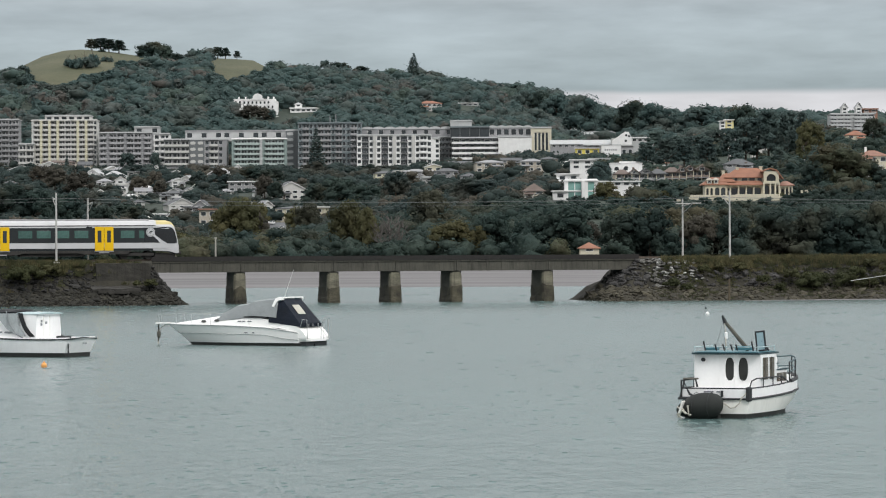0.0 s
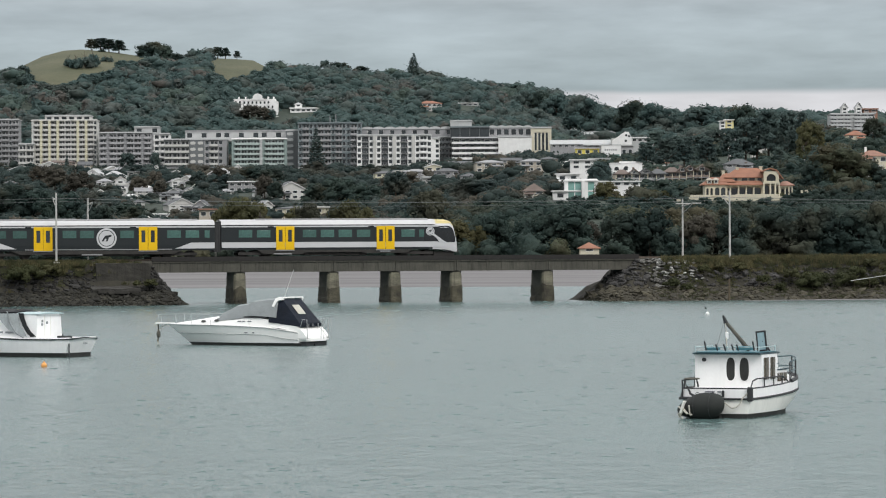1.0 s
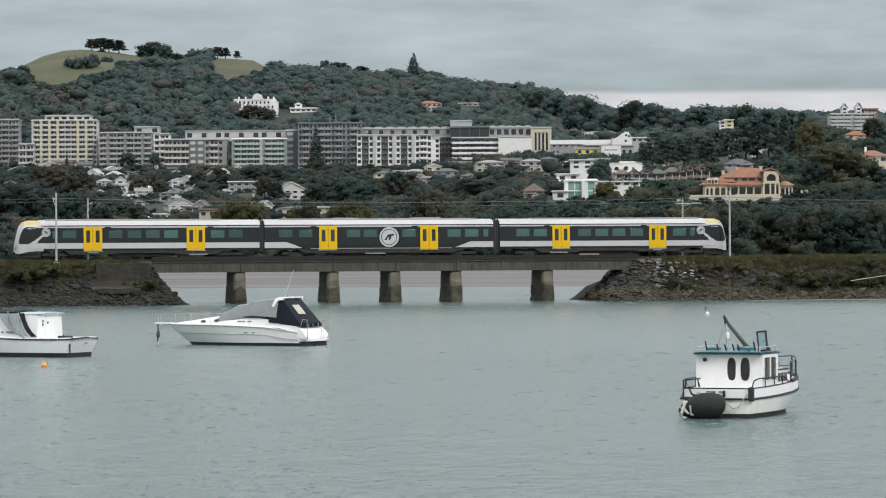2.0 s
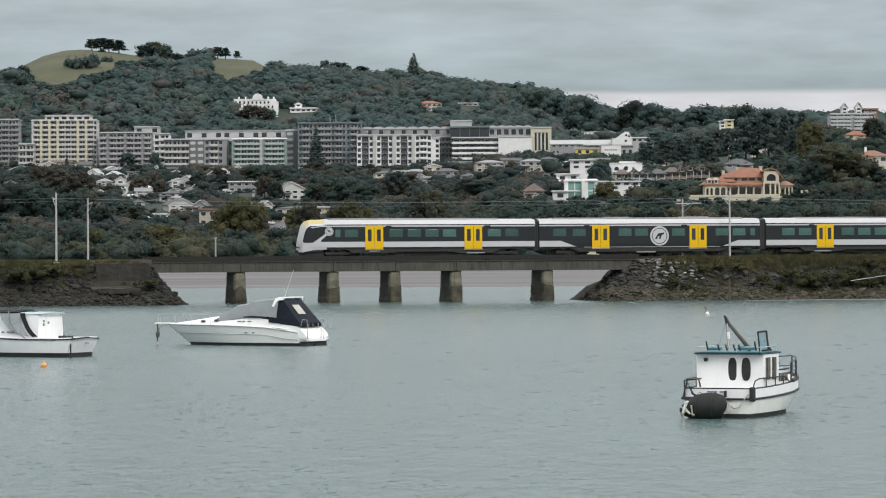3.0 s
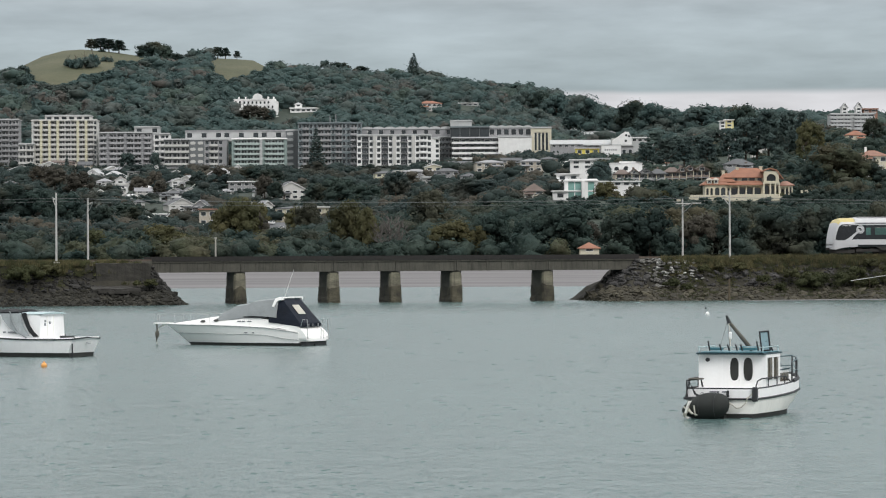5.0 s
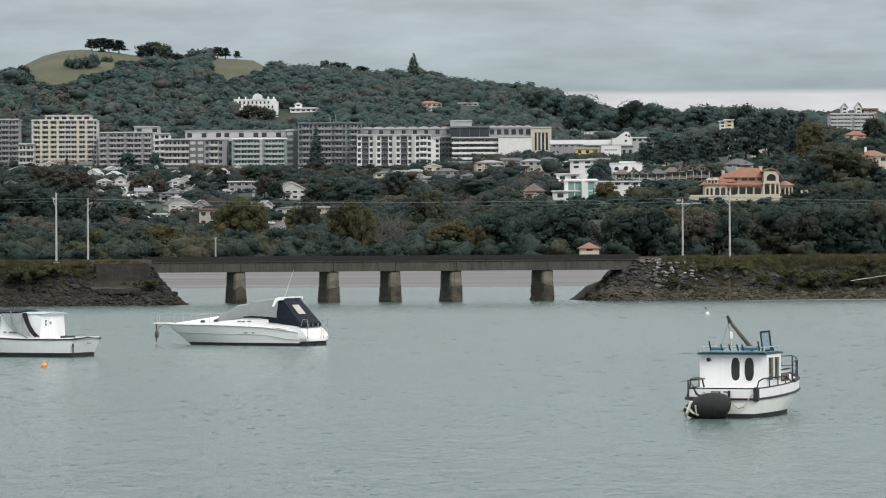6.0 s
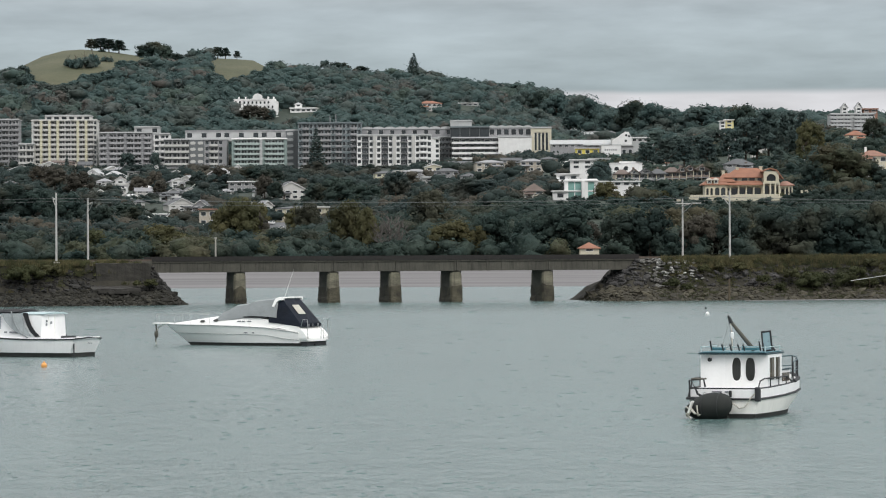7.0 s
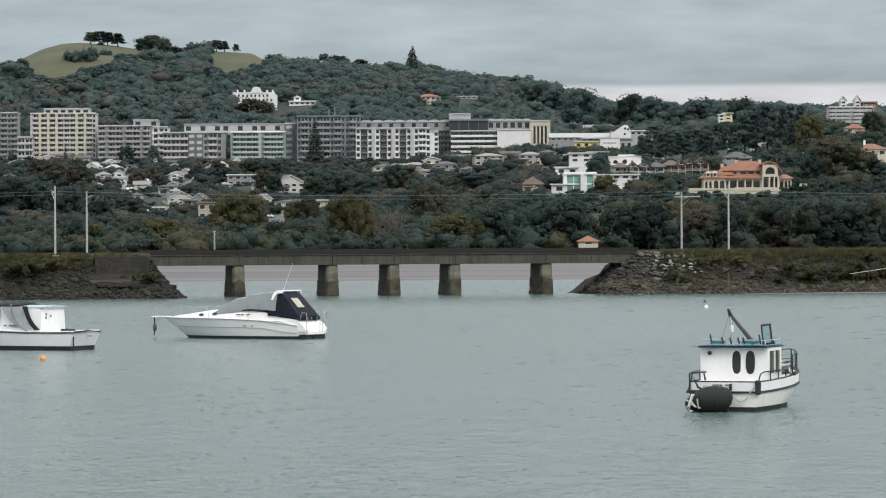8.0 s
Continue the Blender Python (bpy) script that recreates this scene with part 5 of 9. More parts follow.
def build_cruiser():
    t = thing("motor_cruiser", pose(-10.85, 195.6, 0, 0, 0, 152), "white sports cruiser with grey and navy canvas covers, moored", "motorboat")
    st = [(-4.25, -0.4, 1.22, 1.30, 0.72), (-3.4, -0.45, 1.26, 1.40, 0.86), (-2.2, -0.45, 1.28, 1.45, 1.0), (-0.6, -0.45, 1.2, 1.45, 1.07), (0.8, -0.42, 0.98, 1.40, 1.11),
          (2.0, -0.3, 0.64, 1.22, 1.12), (2.9, -0.1, 0.27, 0.97, 1.12), (3.25, 0.14, 0.09, 0.8, 1.12), (3.9, 0.6, 0.05, 0.5, 1.13), (4.4, 0.93, 0.03, 0.22, 1.14), (4.62, 1.07, 0.02, 0.08, 1.14)]
    up, low = hull_skin(st, 0.15)
    hull = part("hull", up, GEL, t, "glossy white hull", smooth=True)
    part("hull_bottom", low, ANTIFOUL, hull, "dark antifouled bottom")
    for side in (-1, 1):
        edge_rail(st, 0.03, 0.03, side, RUB_GREY, hull)
        bm = tube([(x, side * (wl + (gw - wl) * (0.62 if x < 0 else 0.66) + 0.006), 0.12 + (gz - 0.12) * 0.52 - (0.12 if x < -3 else 0)) for x, k, wl, gw, gz in st[:9]], 0.018, 5)
        part("hull_stripe", bm, RUB_GREY, hull)
    # deck, cabin trunk and cockpit sides
    cover([(4.0, arch_ring(0.36, 1.1, 0.2, 1.17, 0.02)), (3.0, arch_ring(0.78, 1.1, 0.6, 1.27, 0.05)), (1.9, arch_ring(1.12, 1.1, 0.88, 1.42, 0.06)), (0.6, arch_ring(1.3, 1.08, 1.02, 1.58, 0.06)),
           (-0.4, arch_ring(1.34, 1.05, 1.12, 1.62, 0.05)), (-1.2, arch_ring(1.36, 1.03, 1.2, 1.5, 0.03))], "cabin_top", GEL, t, "white raised foredeck")
    for side in (-1, 1):
        bm = extrude([(-0.9, 1.0), (-3.0, 0.95), (-4.0, 0.78), (-4.05, 0.98), (-3.6, 1.3), (-2.2, 1.42), (-1.0, 1.6)], "y", -0.06, 0.06)
        part("coaming", bm, GEL, t, m=pose(0, side * 1.3, 0, side * 6, 0, 0))
        for x in (1.75, 0.85):
            side_plate(t, "porthole", disc_outline(x, 1.3 + (1.5 - x) * 0.06, 0.17, 0.075), side * (1.1 + (1.5 - x) * 0.13), side * 33, SMOKED, "dark oval porthole", x_turn=side * -9)
    part("transom", extrude([(-3.9, 1.02), (-4.15, 1.0), (-4.35, 0.86), (-4.72, 0.42), (-4.72, 0.3), (-3.9, 0.3)], "y", -1.2, 1.2), GEL, t, "sloping white transom")
    part("swim_platform", extrude([(-4.2, -1.2), (-4.62, -1.12), (-4.78, -0.8), (-4.82, 0.0), (-4.78, 0.8), (-4.62, 1.12), (-4.2, 1.2)], "z", 0.24, 0.36), GEL, t)
    part("quarter", loft([[(x, 1.0, 0.36), (x, 1.26, 0.4), (x, 1.27, z), (x, 1.0, z)] for x, z in ((-4.72, 0.5), (-4.5, 0.78), (-4.2, 1.02), (-3.7, 1.1))]), GEL, t, "rounded white quarter")
    part("quarter", loft([[(x, -1.0, 0.36), (x, -1.26, 0.4), (x, -1.27, z), (x, -1.0, z)] for x, z in ((-4.72, 0.5), (-4.5, 0.78), (-4.2, 1.02), (-3.7, 1.1))]), GEL, t, "rounded white quarter")
    # dark block put in for the shade beneath the swim platform
    part("platform_underside_shade", boxes((-4.66, -4.28, -1.1, 1.1, -0.1, 0.215)), TRIM_DARK, t, "dark block for the shaded recess under the platform")
    part("stern_drive", boxes((-4.75, -4.3, -0.3, 0.3, -0.4, 0.1)), TRIM_DARK, t)
    part("pulpit", boxes((4.3, 5.4, -0.2, 0.2, 1.1, 1.18), bevel=0.03), GEL, t, "white bow pulpit")
    # canvas
    cover([(1.0, arch_ring(1.15, 1.3, 0.85, 1.5, 0.05)), (0.55, arch_ring(1.22, 1.34, 0.95, 1.8, 0.05)), (0.1, arch_ring(1.23, 1.38, 0.98, 1.98, 0.03)), (-0.3, arch_ring(1.24, 1.4, 1.0, 2.16, 0.06)), (-0.75, arch_ring(1.24, 1.46, 1.0, 2.2, 0.02)), (-1.08, arch_ring(1.24, 1.55, 1.0, 2.28, 0.05))],
          "windscreen_cover", CANVAS_GREY, t, "grey canvas windscreen cover")
    cover([(-1.085, arch_ring(1.24, 1.58, 1.0, 2.28, 0.04)), (-1.4, arch_ring(1.26, 1.6, 1.05, 2.4, 0.05)), (-1.8, arch_ring(1.27, 1.58, 1.05, 2.42, 0.03)), (-2.2, arch_ring(1.28, 1.56, 1.05, 2.48, 0.05)), (-2.9, arch_ring(1.28, 1.5, 1.02, 2.54, 0.05))],
          "bimini_cover", CANVAS_GREY, t, "grey canvas cockpit cover")
    part("windscreen_strip", boxes((-2.3, -0.9, -1.27, 1.27, 1.49, 1.57)), TRIM_DARK, t)
    bm = extrude([(-3.24, 2.6), (-2.95, 2.6), (-2.78, 2.52), (-2.68, 2.36), (-2.6, 2.08), (-2.72, 2.06), (-2.82, 2.3), (-2.95, 2.42), (-3.24, 2.46)], "y", -0.06, 0.06)
    for side in (-1, 1):
        part("arch_leg", bm.copy(), GEL, t, "white radar arch leg", pose(0, side * 1.14, 0) @ pose(0, 0, 2.1, side * 15) @ pose(0, 0, -2.1))
    bm.free()
    part("arch_top", boxes((-3.22, -2.86, -0.98, 0.98, 2.52, 2.6), bevel=0.035), GEL, t, "white radar arch top")
    cover([(-2.45, arch_ring(1.3, 1.25, 1.24, 1.6, 0.02)), (-2.75, arch_ring(1.3, 1.22, 1.1, 2.1, 0.03)), (-3.0, arch_ring(1.29, 1.2, 0.98, 2.48, 0.03)), (-3.18, arch_ring(1.28, 1.16, 0.98, 2.48, 0.03)), (-3.7, arch_ring(1.27, 1.1, 1.07, 1.9, 0.0)), (-4.32, arch_ring(1.24, 1.02, 1.15, 1.2, 0.02))],
          "cockpit_canopy", CANVAS_NAVY, t, "navy canvas stern canopy")
    slope = math.degrees(math.atan2(1.27, 1.13))
    part("canopy_window", boxes((-0.33, 0.33, -0.38, 0.38, -0.012, 0.012), bevel=0.01), CANVAS_CLEAR, t, "cloudy plastic canopy window", pose(-3.72, 0.25, 1.93, 0, -slope, 0))
    # rails
    for side in (-1, 1):
        pts = [(5.2, side * 0.12, 1.62), (3.9, side * 0.45, 1.66), (2.6, side * 0.98, 1.68), (1.2, side * 1.32, 1.66)]
        part("bow_rail", tube(pts, 0.013, 5), STAINLESS, t)
        for p in pts:
            part("stanchion", tube([p, (p[0] - 0.05, p[1], 1.1)], 0.011, 5), STAINLESS, t)
    bm = tube([(-4.3, -1.15, 0.95), (-4.45, -1.15, 1.4), (-4.72, -1.15, 1.4), (-4.75, -1.15, 0.36)], 0.02, 6)
    part("stern_rail", bm, STAINLESS, t, "stainless stern rail")
    bm = tube([(-4.3, 1.15, 0.95), (-4.45, 1.15, 1.4), (-4.72, 1.15, 1.4), (-4.75, 1.15, 0.36)], 0.02, 6)
    part("stern_rail", bm, STAINLESS, t, "stainless stern rail")
    part("swim_ladder", tube([(-4.76, -0.6, 0.36), (-4.78, -0.6, 1.15), (-4.78, -0.3, 1.15), (-4.76, -0.3, 0.36)], 0.02, 6), STAINLESS, t)
    for y in (-0.7, -0.1, 0.35):
        part("deck_fitting", boxes((-4.4, -4.32, y - 0.03, y + 0.03, 0.98, 1.16), bevel=0.012), STAINLESS, t)
    part("antenna", tube([(-3.2, 0.9, 2.58), (-3.75, 0.85, 4.05)], 0.014, 5, taper=0.006), GEL, t, "white whip antenna")
    # anchor hanging from the pulpit
    a = part("anchor", tube([(5.3, 0, 1.1), (5.27, 0, 0.65), (5.32, 0, 0.15)], 0.04, 6), TIMBER, t, "rusty anchor hanging at the bow")
    bm = bmesh.new()
    bmesh.ops.create_icosphere(bm, subdivisions=2, radius=0.15)
    bmesh.ops.scale(bm, vec=(0.8, 0.8, 1.5), verts=bm.verts)
    part("anchor_head", bm, TIMBER, a, m=pose(5.28, 0, 0.55))
    part("mooring_line", tube([(4.5, 0, 1.2), (5.1, 0, 0.95), (5.28, 0, 0.65), (5.3, 0, 0.0), (5.4, 0, -0.5)], 0.025, 5), ROPE, t)
    for x, w in ((-0.55, 0.24), (-0.85, 0.16), (-1.15, 0.26)):
        side_plate(t, "faded_name_bar", [(x, 1.33), (x - w, 1.33), (x - w, 1.27), (x, 1.27)], 1.34, -12, INK)
    for x, w in ((-1.0, 0.2), (-1.5, 0.12)):
        side_plate(t, "faded_hull_mark", [(x, 0.72), (x - w, 0.72), (x - w, 0.67), (x, 0.67)], 1.415, -8, INK)
    return t


def build_launch():
    t = thing("wheelhouse_launch", pose(8.35, 107.6, 0, 0, 0, 76), "old white wheelhouse launch with teal trim, moored", "fishing boat")
    st = [(0.0, -0.3, 0.98, 1.065, 0.56), (1.2, -0.42, 1.06, 1.13, 0.57), (2.6, -0.45, 1.05, 1.16, 0.60), (3.8, -0.42, 0.9, 1.12, 0.64), (4.8, -0.32, 0.6, 0.98, 0.69), (5.5, -0.15, 0.28, 0.74, 0.74), (5.9, 0.05, 0.1, 0.5, 0.77), (6.2, 0.3, 0.03, 0.16, 0.79)]
    up, low = hull_skin(st, 0.13)
    hull = part("hull", up, GEL_CREAM, t, "yellowed white hull", smooth=True)
    part("hull_bottom", low, ANTIFOUL, hull, "dark weedy bottom")
    # bulwark above the rubbing strake
    outer = [[(x, -gw, gz), (x, -gw * 1.0, gz + 0.30), (x, -gw + 0.07, gz + 0.30), (x, -gw + 0.07, gz)] for x, k, wl, gw, gz in st[:-1]]
    part("bulwark_starboard", loft(outer), GEL_AGED, t, "white bulwark")
    part("bulwark_port", loft([[(x, -y, z) for x, y, z in r] for r in outer]), GEL_AGED, t, "white bulwark")
    part("bulwark_bow", boxes((5.78, 5.88, -0.42, 0.42, 0.8, 1.12)), GEL_AGED, t)
    part("bulwark_transom", boxes((0.0, 0.07, -1.05, 1.05, 0.57, 0.86)), GEL_AGED, t, "white transom with faded lettering")
    for side in (-1, 1):
        edge_rail(st, -0.01, 0.036, side, TRIM_DARK, hull)
        part("gunwale_cap", tube([(x, side * (gw - 0.035), gz + 0.32) for x, k, wl, gw, gz in st[:-1]], 0.024, 6), TRIM_DARK, t)
    part("transom_rail", tube([(-0.03, -1.08, 0.57), (-0.03, 1.08, 0.57)], 0.034, 6), TRIM_DARK, t)
    part("transom_cap", tube([(0.02, -1.05, 0.88), (0.02, 1.05, 0.88)], 0.022, 6), TRIM_DARK, t)
    # wheelhouse
    wz = 1.86
    xa, xf = 1.1, 2.55
    bm = boxes((xa, xa + 0.06, -1.05, -0.22, 0.5, wz), (xa, xa + 0.06, 0.28, 1.05, 0.5, wz))
    part("wheelhouse_back", bm, GEL_AGED, t, "white wheelhouse back wall")
    part("wheelhouse_floor", boxes((0.1, 4.4, -0.85, 0.85, 0.42, 0.5)), GEL_AGED, t)
    # door leaf area with two oval lights cut through
    def wall_with_ovals(y0, y1, ovals):
        b = bmesh.new()
        outer = [b.verts.new((0, y, z)) for y, z in ((y0, 0.5), (y1, 0.5), (y1, wz), (y0, wz))]
        edges = [b.edges.new((outer[i], outer[(i + 1) % 4])) for i in range(4)]
        for oy, oz, ry, rz in ovals:
            ring = []
            for k in range(24):
                a = 2 * math.pi * k / 24
                ca, sa = math.cos(a), math.sin(a)
                ring.append(b.verts.new((0, oy + ry * math.copysign(abs(ca) ** 0.75, ca), oz + rz * math.copysign(abs(sa) ** 0.75, sa))))
            edges += [b.edges.new((ring[i], ring[(i + 1) % 24])) for i in range(24)]
        bmesh.ops.triangle_fill(b, use_beauty=True, use_dissolve=False, edges=edges)
        g = bmesh.ops.extrude_face_region(b, geom=b.faces[:])
        bmesh.ops.translate(b, vec=(0.05, 0, 0), verts=[e for e in g["geom"] if isinstance(e, bmesh.types.BMVert)])
        bmesh.ops.recalc_face_normals(b, faces=b.faces)
        return b
    door = part("wheelhouse_door", wall_with_ovals(-0.215, 0.275, [(-0.08, 1.42, 0.142, 0.345)]), GEL_AGED, t, "white door with a tall oval light", pose(xa - 0.015, 0, 0))
    for side in (-1, 1):
        bm = boxes((xa + 0.06, xf, -0.03, 0.03, 0.5, 1.1), (xa + 0.06, xf, -0.03, 0.03, 1.76, wz), (xa + 0.06, xa + 0.2, -0.03, 0.03, 1.1, 1.76), (xf - 0.12, xf, -0.03, 0.03, 1.1, 1.76), (1.84, 1.93, -0.03, 0.03, 1.1, 1.76))
        part("wheelhouse_side", bm, GEL_AGED, t, m=pose(0, side * 1.02, 0))
        for x0, x1 in ((xa + 0.2, 1.84), (1.93, xf - 0.12)):
            part("side_window", boxes((x0, x1, -0.012, 0.012, 1.1, 1.76)), BROWN_PANE, t, "brown curtained side window", pose(0, side * 1.02, 0))
            part("window_bar", boxes(((x0 + x1) / 2 - 0.02, (x0 + x1) / 2 + 0.02, -0.03, 0.03, 1.1, 1.76)), TIMBER, t, m=pose(0, side * 1.025, 0))
    part("wheelhouse_front", boxes((xf, xf + 0.05, -1.05, 1.05, 0.5, 1.2), (xf, xf + 0.05, -1.05, 1.05, 1.76, wz), (xf, xf + 0.05, -1.05, -0.93, 1.2, 1.76), (xf, xf + 0.05, 0.93, 1.05, 1.2, 1.76), (xf, xf + 0.05, -0.06, 0.06, 1.2, 1.76)), GEL_AGED, t)
    for y in (-0.495, 0.495):
        part("front_window", boxes((xf + 0.015, xf + 0.035, y - 0.43, y + 0.43, 1.2, 1.76)), SMOKED, t)
    part("oval_light", boxes((xa + 0.012, xa + 0.024, -0.225, 0.065, 1.05, 1.79)), SMOKED, door, "smoked oval pane", pose(-xa + 0.015, 0, 0))
    ov = part("oval_light", extrude([(y, z) for y, z in [(-0.51 + 0.142 * math.copysign(abs(math.cos(2 * math.pi * k / 24)) ** 0.75, math.cos(2 * math.pi * k / 24)), 1.42 + 0.345 * math.copysign(abs(math.sin(2 * math.pi * k / 24)) ** 0.75, math.sin(2 * math.pi * k / 24))) for k in range(24)]], "x", xa - 0.025, xa - 0.004), SMOKED, t, "smoked oval pane")
    part("round_lamp", tube([(xa - 0.08, 0.75, 1.70), (xa - 0.002, 0.75, 1.70)], 0.06, 12), TRIM_DARK, t, "round deck lamp")
    roof = part("wheelhouse_roof", boxes((xa - 0.2, xf + 0.25, -1.07, 1.07, wz, wz + 0.045), bevel=0.015), TEAL_DARK, t, "teal-edged wheelhouse roof")
    part("roof_deck", boxes((xa - 0.22, xf + 0.24, -1.05, 1.05, wz + 0.059, wz + 0.075)), TEAL, roof)
    # roof rail, rod holders, mast and boom, folding frame
    bm = bmesh.new()
    for pts in ([(xa - 0.1, -1.0, wz + 0.22), (xf, -1.0, wz + 0.22)], [(xa - 0.1, 1.0, wz + 0.22), (xf, 1.0, wz + 0.22)], [(xa - 0.1, -1.0, wz + 0.22), (xa - 0.1, 1.0, wz + 0.22)]):
        tube(pts, 0.014, 6, bm)
    for x, y in ((xa - 0.1, -1.0), (xa - 0.1, 1.0), (xf, -1.0), (xf, 1.0), (xa - 0.1, 0)):
        tube([(x, y, wz + 0.08), (x, y, wz + 0.25)], 0.018, 6, bm)
    part("roof_rail", bm, PALE_TEAL, t, "pale teal roof rail")
    for y in (0.66, 0.30, -0.20, -0.36, -0.86, 0.05):
        h = 0.33 if abs(y) > 0.5 else 0.22
        part("rod_holder", tube([(xa - 0.1, y, wz + 0.12), (xa - 0.18, y + 0.03, wz + 0.12 + h * 0.85)], 0.024, 7), TRIM_DARK, t)
    part("roof_clutter", boxes((xa + 0.05, xa + 0.3, 0.35, 0.75, wz + 0.12, wz + 0.2), (xa + 0.1, xa + 0.4, -0.7, -0.2, wz + 0.12, wz + 0.24), bevel=0.02), TEAL, t)
    part("boom", tube([(2.0, -0.36, wz + 0.1), (1.6, 0.27, wz + 1.0)], 0.07, 8, taper=0.05), TIMBER, t, "weathered timber boom")
    part("boom_head", tube([(1.62, 0.24, wz + 0.93), (1.6, 0.28, wz + 1.05), (1.57, 0.32, wz + 1.16)], 0.075, 7, taper=0.03), TRIM_DARK, t)
    part("stay", tube([(1.6, 0.29, wz + 1.0), (1.3, 0.46, wz + 0.12)], 0.008, 4), WIRE, t)
    part("stay", tube([(1.6, 0.29, wz + 1.0), (1.35, 0.14, wz + 0.12)], 0.008, 4), WIRE, t)
    part("tackle", tube([(1.58, 0.25, wz + 0.95), (1.5, 0.18, wz + 0.6), (1.4, 0.16, wz + 0.12)], 0.02, 5), ROPE, t)
    part("tackle_block", boxes((1.46, 1.54, 0.13, 0.22, wz + 0.45, wz + 0.66), bevel=0.02), GEL_AGED, t)
    lean = pose(1.75, -0.86, wz + 0.08, -6, 0, 0)
    hatch = part("hatch", boxes((0, 0.05, -0.16, -0.11, 0, 0.62), (0, 0.05, 0.11, 0.16, 0, 0.62), (0, 0.05, -0.11, 0.11, 0.57, 0.62), (0, 0.05, -0.11, 0.11, 0, 0.05), bevel=0.012), TRIM_DARK, t, "dark framed roof hatch standing open", lean)
    part("hatch_pane", boxes((0.015, 0.03, -0.12, 0.12, 0.04, 0.58)), material("pale_blue_pane", (0.30, 0.42, 0.46), rough=0.2), hatch, "pale blue pane")
    part("hatch_stay", tube([(1.78, -0.86, wz + 0.4), (1.95, -1.02, wz + 0.1)], 0.03, 6), TRIM_DARK, t)
    # bow rail
    bow = [(x, gw - 0.06, gz) for x, k, wl, gw, gz in st[3:]]
    for side in (-1, 1):
        top = [(x, side * y, z + 0.92) for x, y, z in bow[:-1]] + [(6.0, 0, 1.66)]
        part("bow_rail", tube(top, 0.02, 6), TEAL_DARK, t)
        part("bow_rail_lower", tube([(x, y, z - 0.3) for x, y, z in top], 0.014, 6), TEAL_DARK, t)
        for x, y, z in bow[:-1]:
            part("stanchion", tube([(x, side * y, z + 0.25), (x, side * y, z + 0.92)], 0.022, 6), TRIM_DARK, t)
        part("bow_gunwale", tube([(x, side * (y + 0.03), z + 0.34) for x, y, z in bow], 0.06, 6), TRIM_DARK, t, "thick dark bow gunwale")
        # side rail along the aft deck
        pts = [(0.1, side * 1.04, 0.88), (0.25, side * 1.06, 1.1), (0.6, side * 1.09, 1.16), (2.9, side * 1.12, 1.16), (3.5, side * 1.1, 0.98)]
        part("side_rail", tube(pts, 0.022, 6), TRIM_DARK, t)
        for x in (1.2, 2.1, 2.9):
            part("stanchion", tube([(x, side * 1.1, 0.88), (x, side * 1.1, 1.16)], 0.018, 6), TRIM_DARK, t)
    fore = part("fore_cabin", boxes((2.66, 4.3, -0.82, 0.82, 0.5, 1.36), (2.66, 3.7, -0.72, 0.72, 1.36, 1.72), bevel=0.05), GEL_AGED, t, "white fore cabin")
    for side in (-1, 1):
        for x in (2.85, 3.2, 3.55, 3.9):
            part("fore_window", boxes((x, x + 0.28, -0.012, 0.012, 0.98, 1.24)), BROWN_PANE, fore, m=pose(0, side * 0.825, 0))
        part("fore_cabin_trim", boxes((2.7, 3.72, -0.02, 0.02, 1.5, 1.54)), TEAL_DARK, fore, m=pose(0, side * 0.73, 0))
        part("fore_cabin_trim", boxes((2.66, 4.34, -0.02, 0.02, 1.33, 1.37)), TEAL_DARK, fore, m=pose(0, side * 0.83, 0))
    # stern: corner posts, platform rails, rolled dinghy, ropes
    part("stern_frame", tube([(-0.25, 0.98, 0.62), (-0.25, 0.98, 1.12), (0.0, 0.62, 1.16), (0.05, 0.58, 0.92)], 0.03, 6), TRIM_DARK, t)
    part("stern_frame", tube([(-0.3, 1.0, 0.62), (-0.22, 0.92, 1.1), (-0.25, 0.72, 0.72), (-0.28, 0.5, 0.62)], 0.035, 6), TRIM_DARK, t)
    part("rail_board", boxes((-0.2, 0.1, 0.55, 0.95, 1.14, 1.19), bevel=0.02), TIMBER, t, "grey timber board")
    part("stern_platform", boxes((-0.35, -0.02, 0.42, 1.06, 0.55, 0.63), bevel=0.02), TRIM_DARK, t)
    part("corner_fender", boxes((-0.1, 0.08, -1.14, -0.98, 0.5, 0.93), bevel=0.04), TRIM_DARK, t)
    part("outdrive", boxes((-0.25, -0.02, -0.18, 0.1, -0.35, 0.1)), ANTIFOUL, t)
    part("stern_rope", tube([(-0.08, -1.0, 0.74), (-0.12, -0.86, 0.6), (-0.1, -0.78, 0.44), (-0.13, -0.68, 0.34), (-0.12, -0.52, 0.3), (-0.14, -0.42, 0.38), (-0.2, -0.3, 0.48)], 0.024, 6), ROPE, t, "slack pale mooring rope")
    part("stern_cleat", boxes((-0.06, 0.0, -0.26, -0.18, 0.62, 0.82), bevel=0.02), TRIM_DARK, t)
    for y, w in ((0.2, 0.3), (-0.1, 0.12)):
        part("faded_name_bar", boxes((-0.012, -0.002, y - w / 2, y + w / 2, 0.76, 0.80)), INK, t)
    return t


